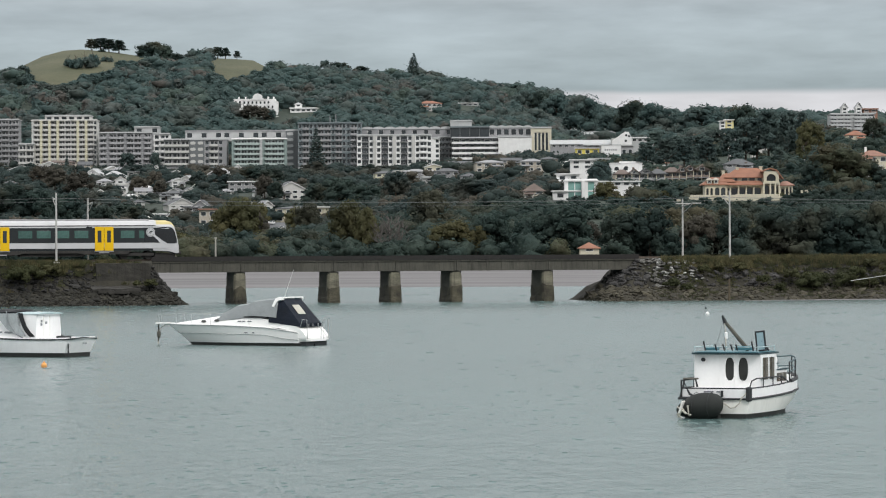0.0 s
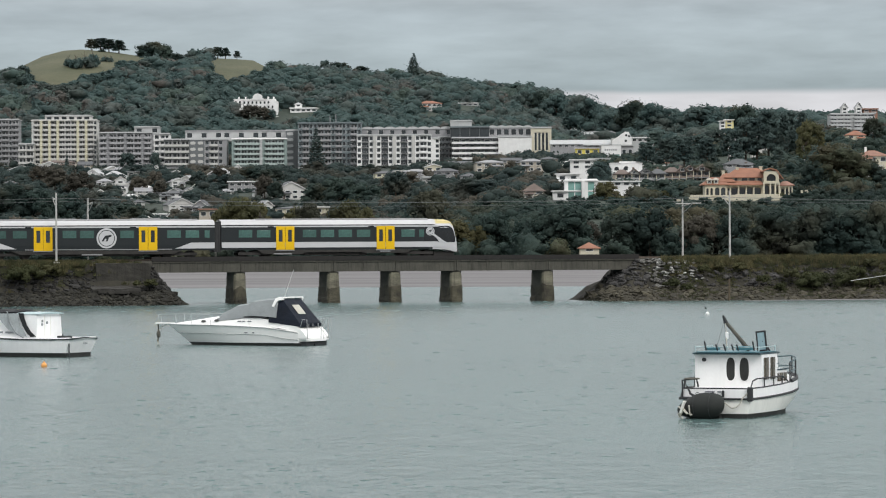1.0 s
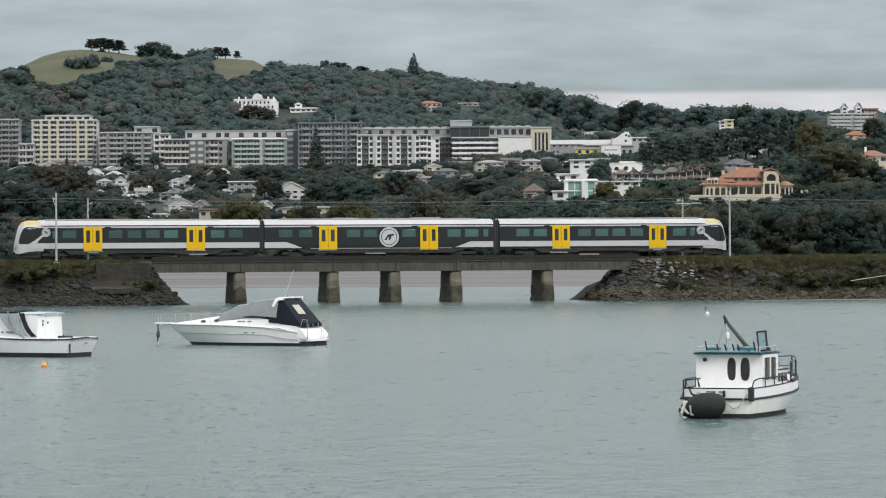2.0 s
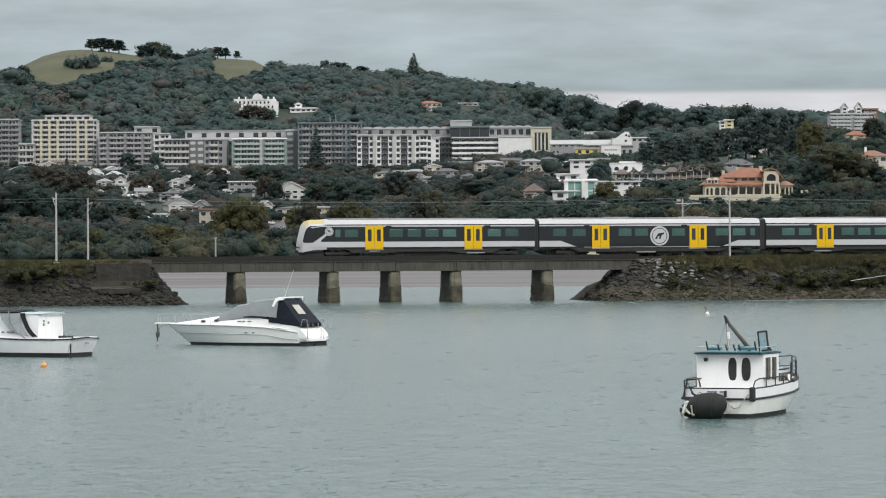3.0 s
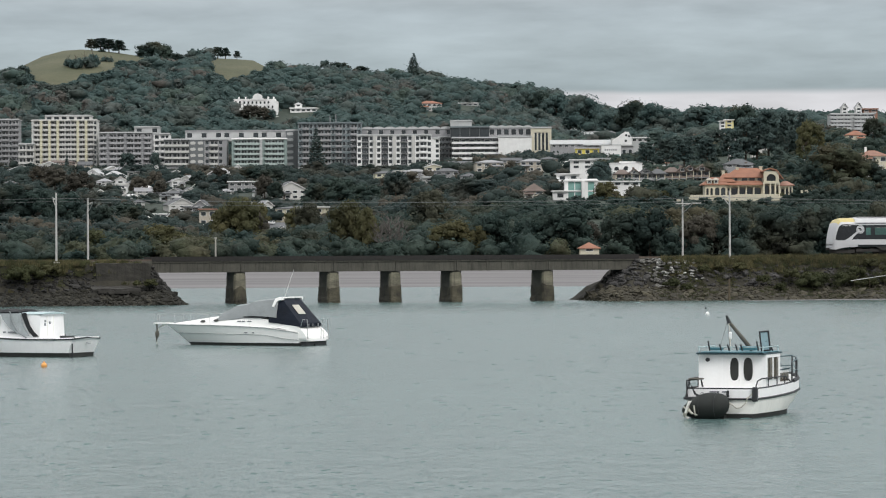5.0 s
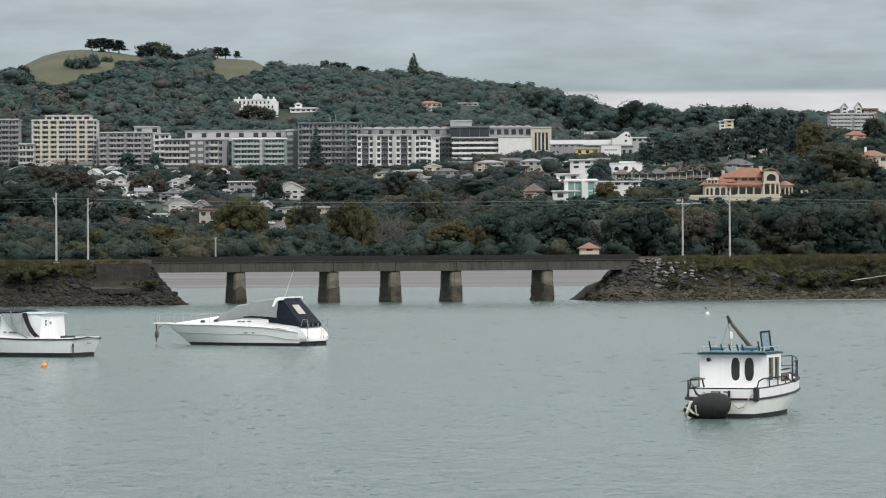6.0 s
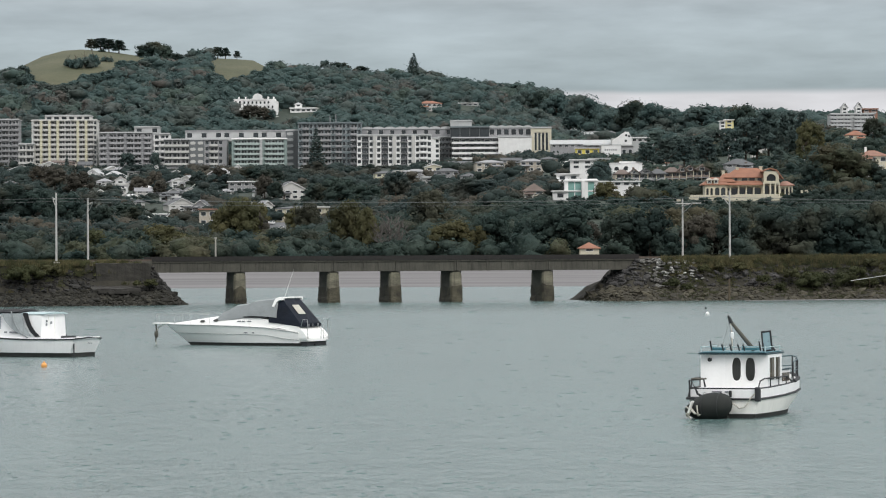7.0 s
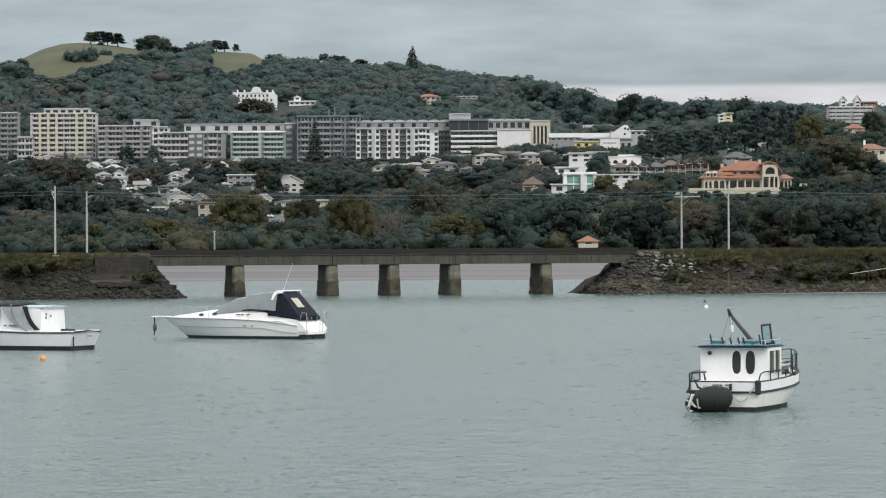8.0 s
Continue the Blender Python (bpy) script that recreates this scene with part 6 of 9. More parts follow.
def build_dinghy():
    """A dark inflatable, deflated and lashed at the launch's stern."""
    t = thing("inflatable_dinghy", pose(0, 0, 0), "dark grey-green inflatable dinghy lashed at the stern", "dinghy")
    rings = []
    for k in range(25):
        # egg-shaped bundle: blunt towards the starboard side, drooping at the other end
        u = -1 + 2 * k / 24
        y, fat = 0.74 * u + 0.07, max(0.02, (1 - abs(u) ** 2.6) ** 0.55)
        rx, rz = 0.40 * fat * (1 - 0.12 * u), 0.385 * fat * (1 - 0.16 * u - 0.14 * max(0, u))
        sag = 0.36 - 0.07 * u - 0.06 * max(0, u) ** 2
        rings.append([(rx * math.cos(2 * math.pi * j / 26), y, sag + rz * math.sin(2 * math.pi * j / 26) + 0.012 * math.sin(5 * y + j)) for j in range(26)])
    part("tube", loft(rings), HYPALON, t, smooth=True)
    for y in (-0.3, 0.18):
        part("lashing_strap", tube([(0.415 * math.cos(a), y, 0.38 + 0.395 * math.sin(a)) for a in [math.pi * j / 10 for j in range(21)]], 0.008, 5), TRIM_DARK, t)
    b = part("transom_board", boxes((-0.2, 0.15, 0.45, 0.5, 0.02, 0.4), bevel=0.02), GEL_CREAM, t, "pale weathered transom board", pose(-0.28, 0.12, 0.0, 18, 0, 0))
    part("lashing", tube([(-0.36, 0.62, 0.05), (-0.42, 0.45, 0.3), (-0.36, 0.28, 0.1), (-0.42, 0.3, 0.4)], 0.03, 6), ROPE, t)
    part("lashing", tube([(-0.38, 0.5, 0.02), (-0.44, 0.6, 0.16), (-0.3, 0.68, 0.1), (-0.4, 0.5, 0.28), (-0.44, 0.34, 0.16)], 0.035, 6), ROPE, t)
    part("lashing", tube([(-0.4, 0.2, 0.12), (-0.44, 0.4, 0.2), (-0.3, 0.66, 0.35)], 0.025, 6), ROPE, t)
    return t


def build_yacht_launch():
    t = thing("cabin_launch", pose(-21.6, 176.6, 0, 0, 0, 155), "white cabin launch with a black sunshade strap, moored", "motorboat")
    st = [(-4.0, -0.3, 1.12, 1.22, 0.86), (-3.0, -0.4, 1.2, 1.3, 0.84), (-1.2, -0.45, 1.22, 1.35, 0.84), (0.6, -0.45, 1.1, 1.32, 0.9), (2.0, -0.35, 0.75, 1.12, 1.0), (3.0, -0.15, 0.35, 0.8, 1.08), (3.6, 0.15, 0.08, 0.45, 1.15), (4.1, 0.6, 0.03, 0.12, 1.2)]
    up, low = hull_skin(st, 0.2, 0.28)
    hull = part("hull", up, GEL_AGED, t, "white painted hull", smooth=True)
    part("hull_bottom", low, ANTIFOUL, hull)
    for side in (-1, 1):
        edge_rail(st, 0.0, 0.04, side, TRIM_DARK, hull)
        part("toe_rail", tube([(x, side * (gw - 0.1), gz + 0.06) for x, k, wl, gw, gz in st], 0.03, 5), GEL_AGED, hull)
    part("transom_cap", tube([(-4.02, -1.22, 0.87), (-4.06, 0, 0.93), (-4.02, 1.22, 0.87)], 0.04, 6), TRIM_DARK, hull)
    part("rudder_post", boxes((-3.98, -3.93, 1.14, 1.19, -0.1, 0.66)), TRIM_DARK, t)
    # long cabin with a raked back wall
    cover([(-2.05, arch_ring(1.12, 0.85, 1.0, 2.05, 0.07)), (-1.6, arch_ring(1.14, 0.85, 1.02, 2.1, 0.07)), (2.0, arch_ring(0.98, 0.95, 0.85, 2.05, 0.07)), (2.4, arch_ring(0.9, 1.0, 0.7, 1.4, 0.05))], "cabin", GEL_AGED, t, "white cabin with a rounded roof")
    cover([(-2.2, arch_ring(1.06, 2.06, 1.0, 2.12, 0.05)), (2.1, arch_ring(0.96, 2.02, 0.9, 2.1, 0.05))], "cabin_roof", PALE_TEAL, t, "pale teal cabin roof")
    for side in (-1, 1):
        for x0, x1 in ((0.3, 0.95), (1.05, 1.7)):
            side_plate(t, "cabin_window", [(x0, 1.35), (x1, 1.35), (x1, 1.95), (x0, 1.95)], side * 1.05, side * 6, material("dull_cabin_pane", (0.33, 0.37, 0.37), rough=0.2), x_turn=side * 2)
        side_plate(t, "side_curtain", [(-0.95, 2.1), (0.2, 2.1), (0.05, 1.8), (-0.4, 1.35), (-1.0, 1.05), (-1.55, 0.99), (-1.13, 1.5)], side * 1.15, side * 5, CURTAIN, "cloudy grey plastic curtain", thick=0.012)
        side_plate(t, "sunshade_strap", [(-1.0, 2.12), (-1.3, 2.12), (-1.38, 1.85), (-1.54, 1.52), (-1.78, 1.22), (-2.08, 0.98), (-1.78, 0.96), (-1.5, 1.2), (-1.28, 1.52), (-1.12, 1.85)], side * 1.16, side * 5, CANVAS_BLACK, "black canvas strap")
        for i, w in enumerate((0.16, 0.3, 0.22)):
            x = 0.05 - 0.3 * i
            side_plate(t, "faded_name_bar", [(x, 1.22), (x - w, 1.22), (x - w, 1.14), (x, 1.14)], side * 1.13, side * 6, INK)
    bm = loft([[(x, y * w, z + 0.05 * noise.noise((x * 3, y * 3, 1))) for y, z in ((-0.9, 2.08), (-0.95, 2.16), (-0.6, 2.2 + lift), (0, 2.24 + lift), (0.6, 2.2 + lift), (0.95, 2.16), (0.9, 2.08))]
               for x, w, lift in ((-0.72, 0.9, 0.0), (-0.6, 1.0, 0.06), (-0.2, 1.0, 0.02), (0.3, 0.98, 0.07), (0.8, 1.0, 0.0), (1.3, 0.95, 0.05), (1.45, 0.85, 0.0))])
    part("sunshade", bm, CANVAS_BLACK, t, "rolled black sunshade on the roof")
    for side in (-1, 1):
        part("shade_strut", tube([(-0.35, side * 1.12, 2.2), (-0.62, side * 1.22, 1.6), (-0.92, side * 1.27, 1.2), (-1.4, side * 1.27, 0.92)], 0.032, 6), CANVAS_GREY, t)
    for y in (-0.6, -0.2, 0.3, 0.7):
        part("fishing_rod", tube([(0.6 + 0.3 * y, y, 2.2), (-0.7 + 0.5 * y, y + 0.1, 3.5 + 0.3 * y)], 0.02, 5, taper=0.006), TRIM_DARK, t)
    for y, z in ((0.62, 1.66), (0.64, 1.5), (0.22, 1.58)):
        part("vent_slot", boxes((-2.10, -2.02, y - 0.05, y + 0.05, z, z + 0.12), bevel=0.01), CANVAS_GREY, t, "small grey vent on the cabin back")
    for y in (0.42, -0.1):
        part("door_batten", boxes((-2.075, -2.03, y - 0.012, y + 0.012, 1.0, 1.98)), GEL_CREAM, t)
    part("cockpit_box", boxes((-2.75, -2.25, -0.95, -0.35, 0.84, 0.99), bevel=0.03), TRIM_DARK, t)
    for z in (0.62, 0.68):
        part("transom_mark", boxes((-4.035, -4.015, -0.35, 0.0, z, z + 0.02)), INK, t)
    return t


def buoy(x, y, r, mat, label):
    t = thing("mooring_buoy", pose(x, y, 0), label, "buoy")
    bm = bmesh.new()
    bmesh.ops.create_uvsphere(bm, u_segments=16, v_segments=10, radius=r)
    part("float", bm, mat, t, smooth=True, m=pose(0, 0, r * 0.45))
    part("ring", tube([(0, 0, r * 1.3), (0, 0, r * 1.85)], r * 0.28, 6), mat, t)


cruiser = build_cruiser()
launch = build_launch()
dinghy = build_dinghy()
neighbour = build_yacht_launch()
buoy(-17.6, 159.3, 0.135, ORANGE, "small orange mooring buoy floating on the bay")
buoy(20.3, 278, 0.16, WHITE, "small white mooring buoy floating on the bay")
buoy(22.2, 306, 0.10, TRIM_DARK, "small dark mooring float on the bay")


# ---- the town on the slopes ----
PAINTS = {}


def paint(key):
    """House paints, roofs and cladding by plain names."""
    table = {
        "white": (0.74, 0.74, 0.73), "offwhite": (0.50, 0.495, 0.475), "cream": (0.54, 0.50, 0.39), "yellow": (0.56, 0.53, 0.39), "grey": (0.27, 0.272, 0.28),
        "greyer": (0.35, 0.35, 0.36), "brownwall": (0.19, 0.15, 0.125), "darkgrey": (0.13, 0.14, 0.145), "beige": (0.40, 0.36, 0.30), "brown": (0.13, 0.10, 0.085), "green": (0.24, 0.30, 0.285), "seafoam": (0.38, 0.45, 0.43), "bluegrey": (0.15, 0.18, 0.19),
        "terracotta": (0.27, 0.125, 0.078), "slate": (0.10, 0.105, 0.11), "palegrey": (0.42, 0.43, 0.43), "rust": (0.26, 0.14, 0.10), "lemon": (0.72, 0.60, 0.12), "lemonpale": (0.66, 0.60, 0.30),
        "charcoal": (0.055, 0.062, 0.068), "red": (0.42, 0.10, 0.05), "tealglass": (0.10, 0.17, 0.17),
    }
    if key not in PAINTS:
        c = table[key]
        tiles = key in ("terracotta", "slate", "rust", "brown")
        PAINTS[key] = material("paint_" + key, c, rough=0.75 if tiles else 0.55, vary=0.22 if tiles else 0.10, scale=0.35, streak=0.12, bump=0.25 if tiles else 0.0, bump_scale=3)
    return PAINTS[key]


WINDOWS = {}


def window_mesh(w, h, frame_key="white", glass=None):
    """Frame ring and a sunk pane; two materials on one small mesh."""
    glass = glass or GLASS_DARK
    key = (round(w, 1), round(h, 1), frame_key, glass.name)
    if key not in WINDOWS:
        w, h = key[0], key[1]
        bm = bmesh.new()
        t = min(0.12, w * 0.12)
        loops = []
        for dx, y in ((t, 0.07), (t, -0.07), (0.0, -0.07), (0.0, -0.0)):
            loops.append([bm.verts.new(p) for p in ((-w / 2 - dx, y, -dx), (w / 2 + dx, y, -dx), (w / 2 + dx, y, h + dx), (-w / 2 - dx, y, h + dx))])
        for a, b in zip(loops, loops[1:]):
            for k in range(4):
                bm.faces.new((a[k], a[(k + 1) % 4], b[(k + 1) % 4], b[k])).material_index = 1
        bm.faces.new(loops[-1])
        me = bpy.data.meshes.new("window")
        bm.to_mesh(me)
        bm.free()
        me.materials.append(glass)
        me.materials.append(paint(frame_key))
        WINDOWS[key] = me
    return WINDOWS[key]


def clear_for(x, y, w, dep, front):
    FOOTPRINTS.append((x - w / 2 - 2, x + w / 2 + 2, y - 4, y + dep + 2))
    CLEAR.append((x - w / 2 - 2, x + w / 2 + 2, y - front, y + dep + 4))


def apartment(x, y, z, w, dep, floors, storey, bays, wall="grey", label="grey apartment block", slab=None, top="palegrey", turn=0, parapet=0.8, name="apartment_block", frame="white", plinth=8.0, vaults=0, category="apartment building", accent=None, masts=(), glass=None):
    """bays: letters: w window, b balcony, r recessed balcony, p plain wall, a pilaster, o rounded panel, g glass wall; front face towards the bay."""
    accent = accent or slab or wall
    slab = slab or wall
    t = thing(name, pose(x, y, z, 0, 0, turn), label, category)
    clear_for(x, y, w, dep, 170 if x > -45 else 75)
    h = floors * storey
    share = {"b": 1.0, "r": 1.0, "g": 1.0, "o": 0.9, "w": 0.62, "p": 0.45, "a": 0.42}
    unit = w / sum(share[k] for k in bays)
    bm = boxes((-w / 2, w / 2, 1.2, dep, -plinth, h), (-w / 2, w / 2, 0.0, 1.2, -plinth, 0))
    balcony = bpy.data.meshes.new("balcony")
    bw = unit
    b2 = boxes((-bw / 2, bw / 2, -1.1, 1.2, -0.22, 0.0), (-bw / 2, bw / 2, -1.1, -0.98, 0.0, 1.0), (-bw / 2, -bw / 2 + 0.1, -0.98, 1.2, 0.0, 0.95), (bw / 2 - 0.1, bw / 2, -0.98, 1.2, 0.0, 0.95))
    b2.to_mesh(balcony)
    b2.free()
    balcony.materials.append(paint(slab))
    recess = bpy.data.meshes.new("balcony")
    b2 = boxes((-bw / 2, bw / 2, 0.1, 1.2, -0.2, 0.06), (-bw / 2, bw / 2, 0.12, 0.2, 0.95, 1.03), (-bw * 0.17, -bw * 0.13, 0.13, 0.19, 0.0, 1.0), (bw * 0.17, bw * 0.21, 0.13, 0.19, 0.0, 1.0))
    b2.to_mesh(recess)
    b2.free()
    recess.materials.append(paint("grey"))
    right = -w / 2
    for i, kind in enumerate(bays):
        bw = unit * share[kind]
        right += bw
        c = right - bw / 2
        if kind == "a":
            part("pilaster", boxes((c - bw / 2, c + bw / 2, -1.5, 1.2, 0, h)), paint(accent), t)
            continue
        if kind == "o":
            part("panel_wall", boxes((c - bw / 2, c + bw / 2, -0.3, 1.2, 0, h)), paint(accent), t)
            rw, rh = bw * 0.36, min(storey * 0.26, bw * 0.36)
            ring = [((rw - rh) * (1 if math.cos(math.pi * k / 8) > 0 else -1) + rh * math.cos(math.pi * (k + 0.5) / 8), rh * math.sin(math.pi * (k + 0.5) / 8)) for k in range(16)]
            for f in range(floors):
                part("rounded_panel", extrude([(c + u, f * storey + storey * 0.5 + v) for u, v in ring], "y", -0.42, -0.29), paint(slab), t)
            continue
        if kind == "p":
            box(bm, c - bw / 2, c + bw / 2, 0, 1.2, 0, h)
            continue
        if kind == "w":
            ww = min(bw * 0.7, 3.0)
            box(bm, c - bw / 2, c - ww / 2, 0, 1.2, 0, h)
            box(bm, c + ww / 2, c + bw / 2, 0, 1.2, 0, h)
        for f in range(floors):
            z0 = f * storey
            if kind == "w":
                box(bm, c - ww / 2, c + ww / 2, 0, 1.2, z0, z0 + storey * 0.24)
                box(bm, c - ww / 2, c + ww / 2, 0, 1.2, z0 + storey * 0.86, z0 + storey)
                piece("window", window_mesh(ww - 0.2, storey * 0.58, frame), t, m=pose(c, 0.45, z0 + storey * 0.26))
            elif kind == "r":
                piece("balcony", recess, t, m=pose(c, 0, z0 + 0.02))
                piece("window", window_mesh(bw * 0.8, storey * 0.72, frame), t, m=pose(c, 1.12, z0 + 0.12))
            elif kind == "b":
                piece("balcony", balcony, t, m=pose(c, 0, z0 + 0.02))
                piece("window", window_mesh(bw * 0.36, storey * 0.72, frame), t, m=pose(c - bw * 0.2, 1.12, z0 + 0.1))
                piece("window", window_mesh(bw * 0.24, storey * 0.5, frame), t, m=pose(c + bw * 0.24, 1.12, z0 + storey * 0.3))
            elif kind == "g":
                box(bm, c - bw / 2, c + bw / 2, 0.2, 1.2, z0, z0 + 0.35)
                piece("window", window_mesh(bw - 0.3, storey - 0.6, frame, glass), t, m=pose(c, 0.5, z0 + 0.4))
    c = -w / 2
    for i in range(1, len(bays)):
        c += unit * share[bays[i - 1]]
        if bays[i] == "b" and bays[i - 1] == "b":
            box(bm, c - 0.22, c + 0.22, -0.95, 1.2, 0, h)
    part("wall", bm, paint(wall), t)
    part("roof", boxes((-w / 2 - 0.3, w / 2 + 0.3, -0.4, dep + 0.3, h, h + parapet * 0.5), (-w / 2, w / 2, 0.4, 0.8, h + parapet * 0.5, h + parapet)), paint(top), t)
    for u, tall in masts:
        part("roof_mast", tube([(u, dep * 0.4, h), (u, dep * 0.4, h + tall)], 0.28, 6, taper=0.16), paint("grey"), t, "thin grey roof mast")
    for i in range(vaults):
        r = w / vaults / 2
        c = -w / 2 + r + 2 * r * i
        part("vault", extrude([(c + r * math.cos(math.pi * k / 10), h + 0.35 + r * 0.36 * math.sin(math.pi * k / 10)) for k in range(11)], "y", -0.3, dep), paint(top), t)
    return t


def arch_wall(w, h, openings, depth=0.4):
    """A wall panel with round-headed openings cut through: centre, half-width, sill, spring."""
    b = bmesh.new()
    outer = [b.verts.new(p) for p in ((-w / 2, 0, 0), (w / 2, 0, 0), (w / 2, 0, h), (-w / 2, 0, h))]
    edges = [b.edges.new((outer[i], outer[(i + 1) % 4])) for i in range(4)]
    for c, r, z0, z1 in openings:
        ring = [(c - r, 0, z0), (c + r, 0, z0)] + [(c + r * math.cos(math.pi * k / 8), 0, z1 + r * math.sin(math.pi * k / 8)) for k in range(9)]
        ring = [b.verts.new(p) for p in ring]
        edges += [b.edges.new((ring[i], ring[(i + 1) % len(ring)])) for i in range(len(ring))]
    bmesh.ops.triangle_fill(b, use_beauty=True, use_dissolve=False, edges=edges)
    g = bmesh.ops.extrude_face_region(b, geom=b.faces[:])
    bmesh.ops.translate(b, vec=(0, depth, 0), verts=[e for e in g["geom"] if isinstance(e, bmesh.types.BMVert)])
    bmesh.ops.recalc_face_normals(b, faces=b.faces)
    return b


def hip_roof(x0, x1, y0, y1, z, rise, ridge):
    bm = bmesh.new()
    base = [bm.verts.new(p) for p in ((x0, y0, z), (x1, y0, z), (x1, y1, z), (x0, y1, z))]
    low = [bm.verts.new((v.co.x, v.co.y, z - 0.25)) for v in base]
    c, m = (x0 + x1) / 2, (y0 + y1) / 2
    a, b = bm.verts.new((c - ridge / 2, m, z + rise)), bm.verts.new((c + ridge / 2, m, z + rise))
    for f in ((base[0], base[1], b, a), (base[2], base[3], a, b), (base[1], base[2], b), (base[3], base[0], a)):
        bm.faces.new(f)
    for i in range(4):
        bm.faces.new((low[i], low[(i + 1) % 4], base[(i + 1) % 4], base[i]))
    bm.faces.new(list(reversed(low)))
    return bm


def villa(x, y, z):
    """The grand villa above the bay: deep verandas on columns, orange tiled roofs, an arched gable, terrace walls."""
    t = thing("villa", pose(x, y, z), "grand cream villa with deep verandas and orange tiled roofs", "house")
    clear_for(x, y - 2, 30, 16, 34)
    cream, tile = paint("cream"), paint("terracotta")
    part("terrace", boxes((-18.5, 12, -5, 0.5, -6, -0.3), (-18.5, -12.0, -5, -4.7, -0.3, 0.3), (-4.0, 9.5, -5, -4.7, -0.3, 0.45), bevel=0.05), cream, t, "cream terrace wall")
    part("lower_terrace", boxes((-22.5, -18.5, -4, 0, -6, -1.0)), cream, t)
    part("stair_wall", extrude([(-12.0, -1.6), (-4.0, -1.6), (-4.0, 0.3), (-7.5, 0.1), (-12.0, -0.9)], "y", -5.4, -5.05), cream, t, "sloping stair wall")
    part("core", boxes((-13.2, 13.4, 2.6, 12, -4, 3.6)), cream, t)

    def veranda(x0, x1, h, stops, yy, thick=0.34):
        """Columns under a beam; the rooms lie deep behind."""
        part("beam", boxes((x0, x1, yy, yy + 0.4, h - 0.55, h)), cream, t)
        for u in stops:
            part("column", boxes((u - thick / 2, u + thick / 2, yy + 0.02, yy + 0.36, -0.3, h - 0.55)), cream, t)
        for u, v in zip(stops, stops[1:]):
            piece("window", window_mesh(max(0.6, v - u - 0.5), h - 1.3, "beige"), t, m=pose((u + v) / 2, 2.5, 0.2))

    # west wing: tall round-headed windows
    part("wing_wall", arch_wall(6.8, 3.7, [(-2.6, 0.42, 0.3, 2.1), (-1.3, 0.42, 0.3, 2.1), (0.5, 0.75, 0.2, 2.0), (2.4, 0.75, 0.2, 2.0)]), cream, t, m=pose(-10.0, -0.5, 0))
    for c, w in ((-12.6, 0.74), (-11.3, 0.74), (-9.5, 1.4), (-7.6, 1.4)):
        piece("window", window_mesh(w, 2.4, "beige"), t, m=pose(c, 0.1, 0.3))
    veranda(-6.6, 5.0, 3.6, (-6.4, -5.2, -2.6, -0.2, 2.2, 4.8), 0.3)
    veranda(5.0, 10.4, 4.4, (5.3, 7.4, 9.0, 10.2), -0.7, 0.42)
    veranda(10.4, 14.6, 3.2, (10.7, 12.2, 13.4, 14.4), 0.7)
    part("wing_roof", hip_roof(-14.4, -5.6, -1.2, 11, 3.72, 2.3, 3.0), tile, t, "orange tiled wing roof")
    part("porch_roof", hip_roof(-6.4, 5.6, -0.4, 4.4, 3.64, 1.2, 9.6), tile, t, "orange tiled porch roof")
    part("upper_wall", boxes((-4.4, 6.0, 2.6, 10, 3.6, 6.0)), cream, t)
    for c, w in ((-3.3, 0.9), (-0.6, 1.7), (1.8, 1.7), (4.2, 1.3)):
        piece("window", window_mesh(w, 1.5, "beige"), t, m=pose(c, 2.54, 4.3))
    part("main_roof", hip_roof(-7.2, 8.4, 1.8, 11.2, 6.0, 3.0, 6.5), tile, t, "orange tiled main roof")
    part("cross_roof", hip_roof(-9.4, -3.6, 0.6, 9.0, 4.6, 2.8, 1.2), tile, t, "orange tiled cross roof")
    # arched gable under its own sloping roof
    part("arched_gable", arch_wall(4.8, 3.3, [(0, 1.5, 0.3, 1.0)]), cream, t, "cream gable with a wide arched opening", pose(7.7, -0.4, 4.42))
    piece("window", window_mesh(2.9, 2.2, "beige"), t, m=pose(7.7, 1.2, 4.7))
    part("gable_side", boxes((5.35, 5.6, -0.38, 4, 4.42, 7.2), (9.8, 10.05, -0.38, 4, 4.42, 7.0)), cream, t)
    part("gable_roof", extrude([(4.6, 7.5), (7.2, 8.5), (9.2, 8.0), (11.4, 5.2), (11.6, 5.45), (9.4, 8.3), (7.2, 8.85), (4.5, 7.8)], "y", -0.7, 8.5), tile, t, "orange tiled gable roof")
    part("east_roof", hip_roof(10.0, 15.2, 0.2, 9, 3.4, 1.3, 1.4), paint("rust"), t, "brown tiled east roof")
    for c, d, top in ((-2.6, 5.6, 9.3), (-7.2, 4.4, 8.2), (5.0, 6.6, 9.5)):
        part("chimney", boxes((c - 0.45, c + 0.45, d, d + 0.9, 5, top), (c - 0.58, c + 0.58, d - 0.12, d + 1.02, top - 0.25, top)), cream, t)
    for c in (-12.0, -9.9):
        part("dormer", boxes((c - 0.75, c + 0.75, -0.6, 3, 3.9, 5.2)), cream, t)
        part("dormer_roof", hip_roof(c - 1.0, c + 1.0, -0.9, 3, 5.2, 0.7, 0.2), paint("beige"), t)
        piece("window", window_mesh(0.9, 0.8, "white"), t, m=pose(c, -0.64, 4.2))
    part("garden_pillar", boxes((16.8, 17.6, -3, -2.2, -4, 1.6), bevel=0.1), cream, t)
    part("garden_arch", arch_wall(2.2, 2.2, [(0, 0.6, 0.1, 1.0)]), cream, t, "cream garden arch", pose(19.2, -2.6, -0.6))
    return t


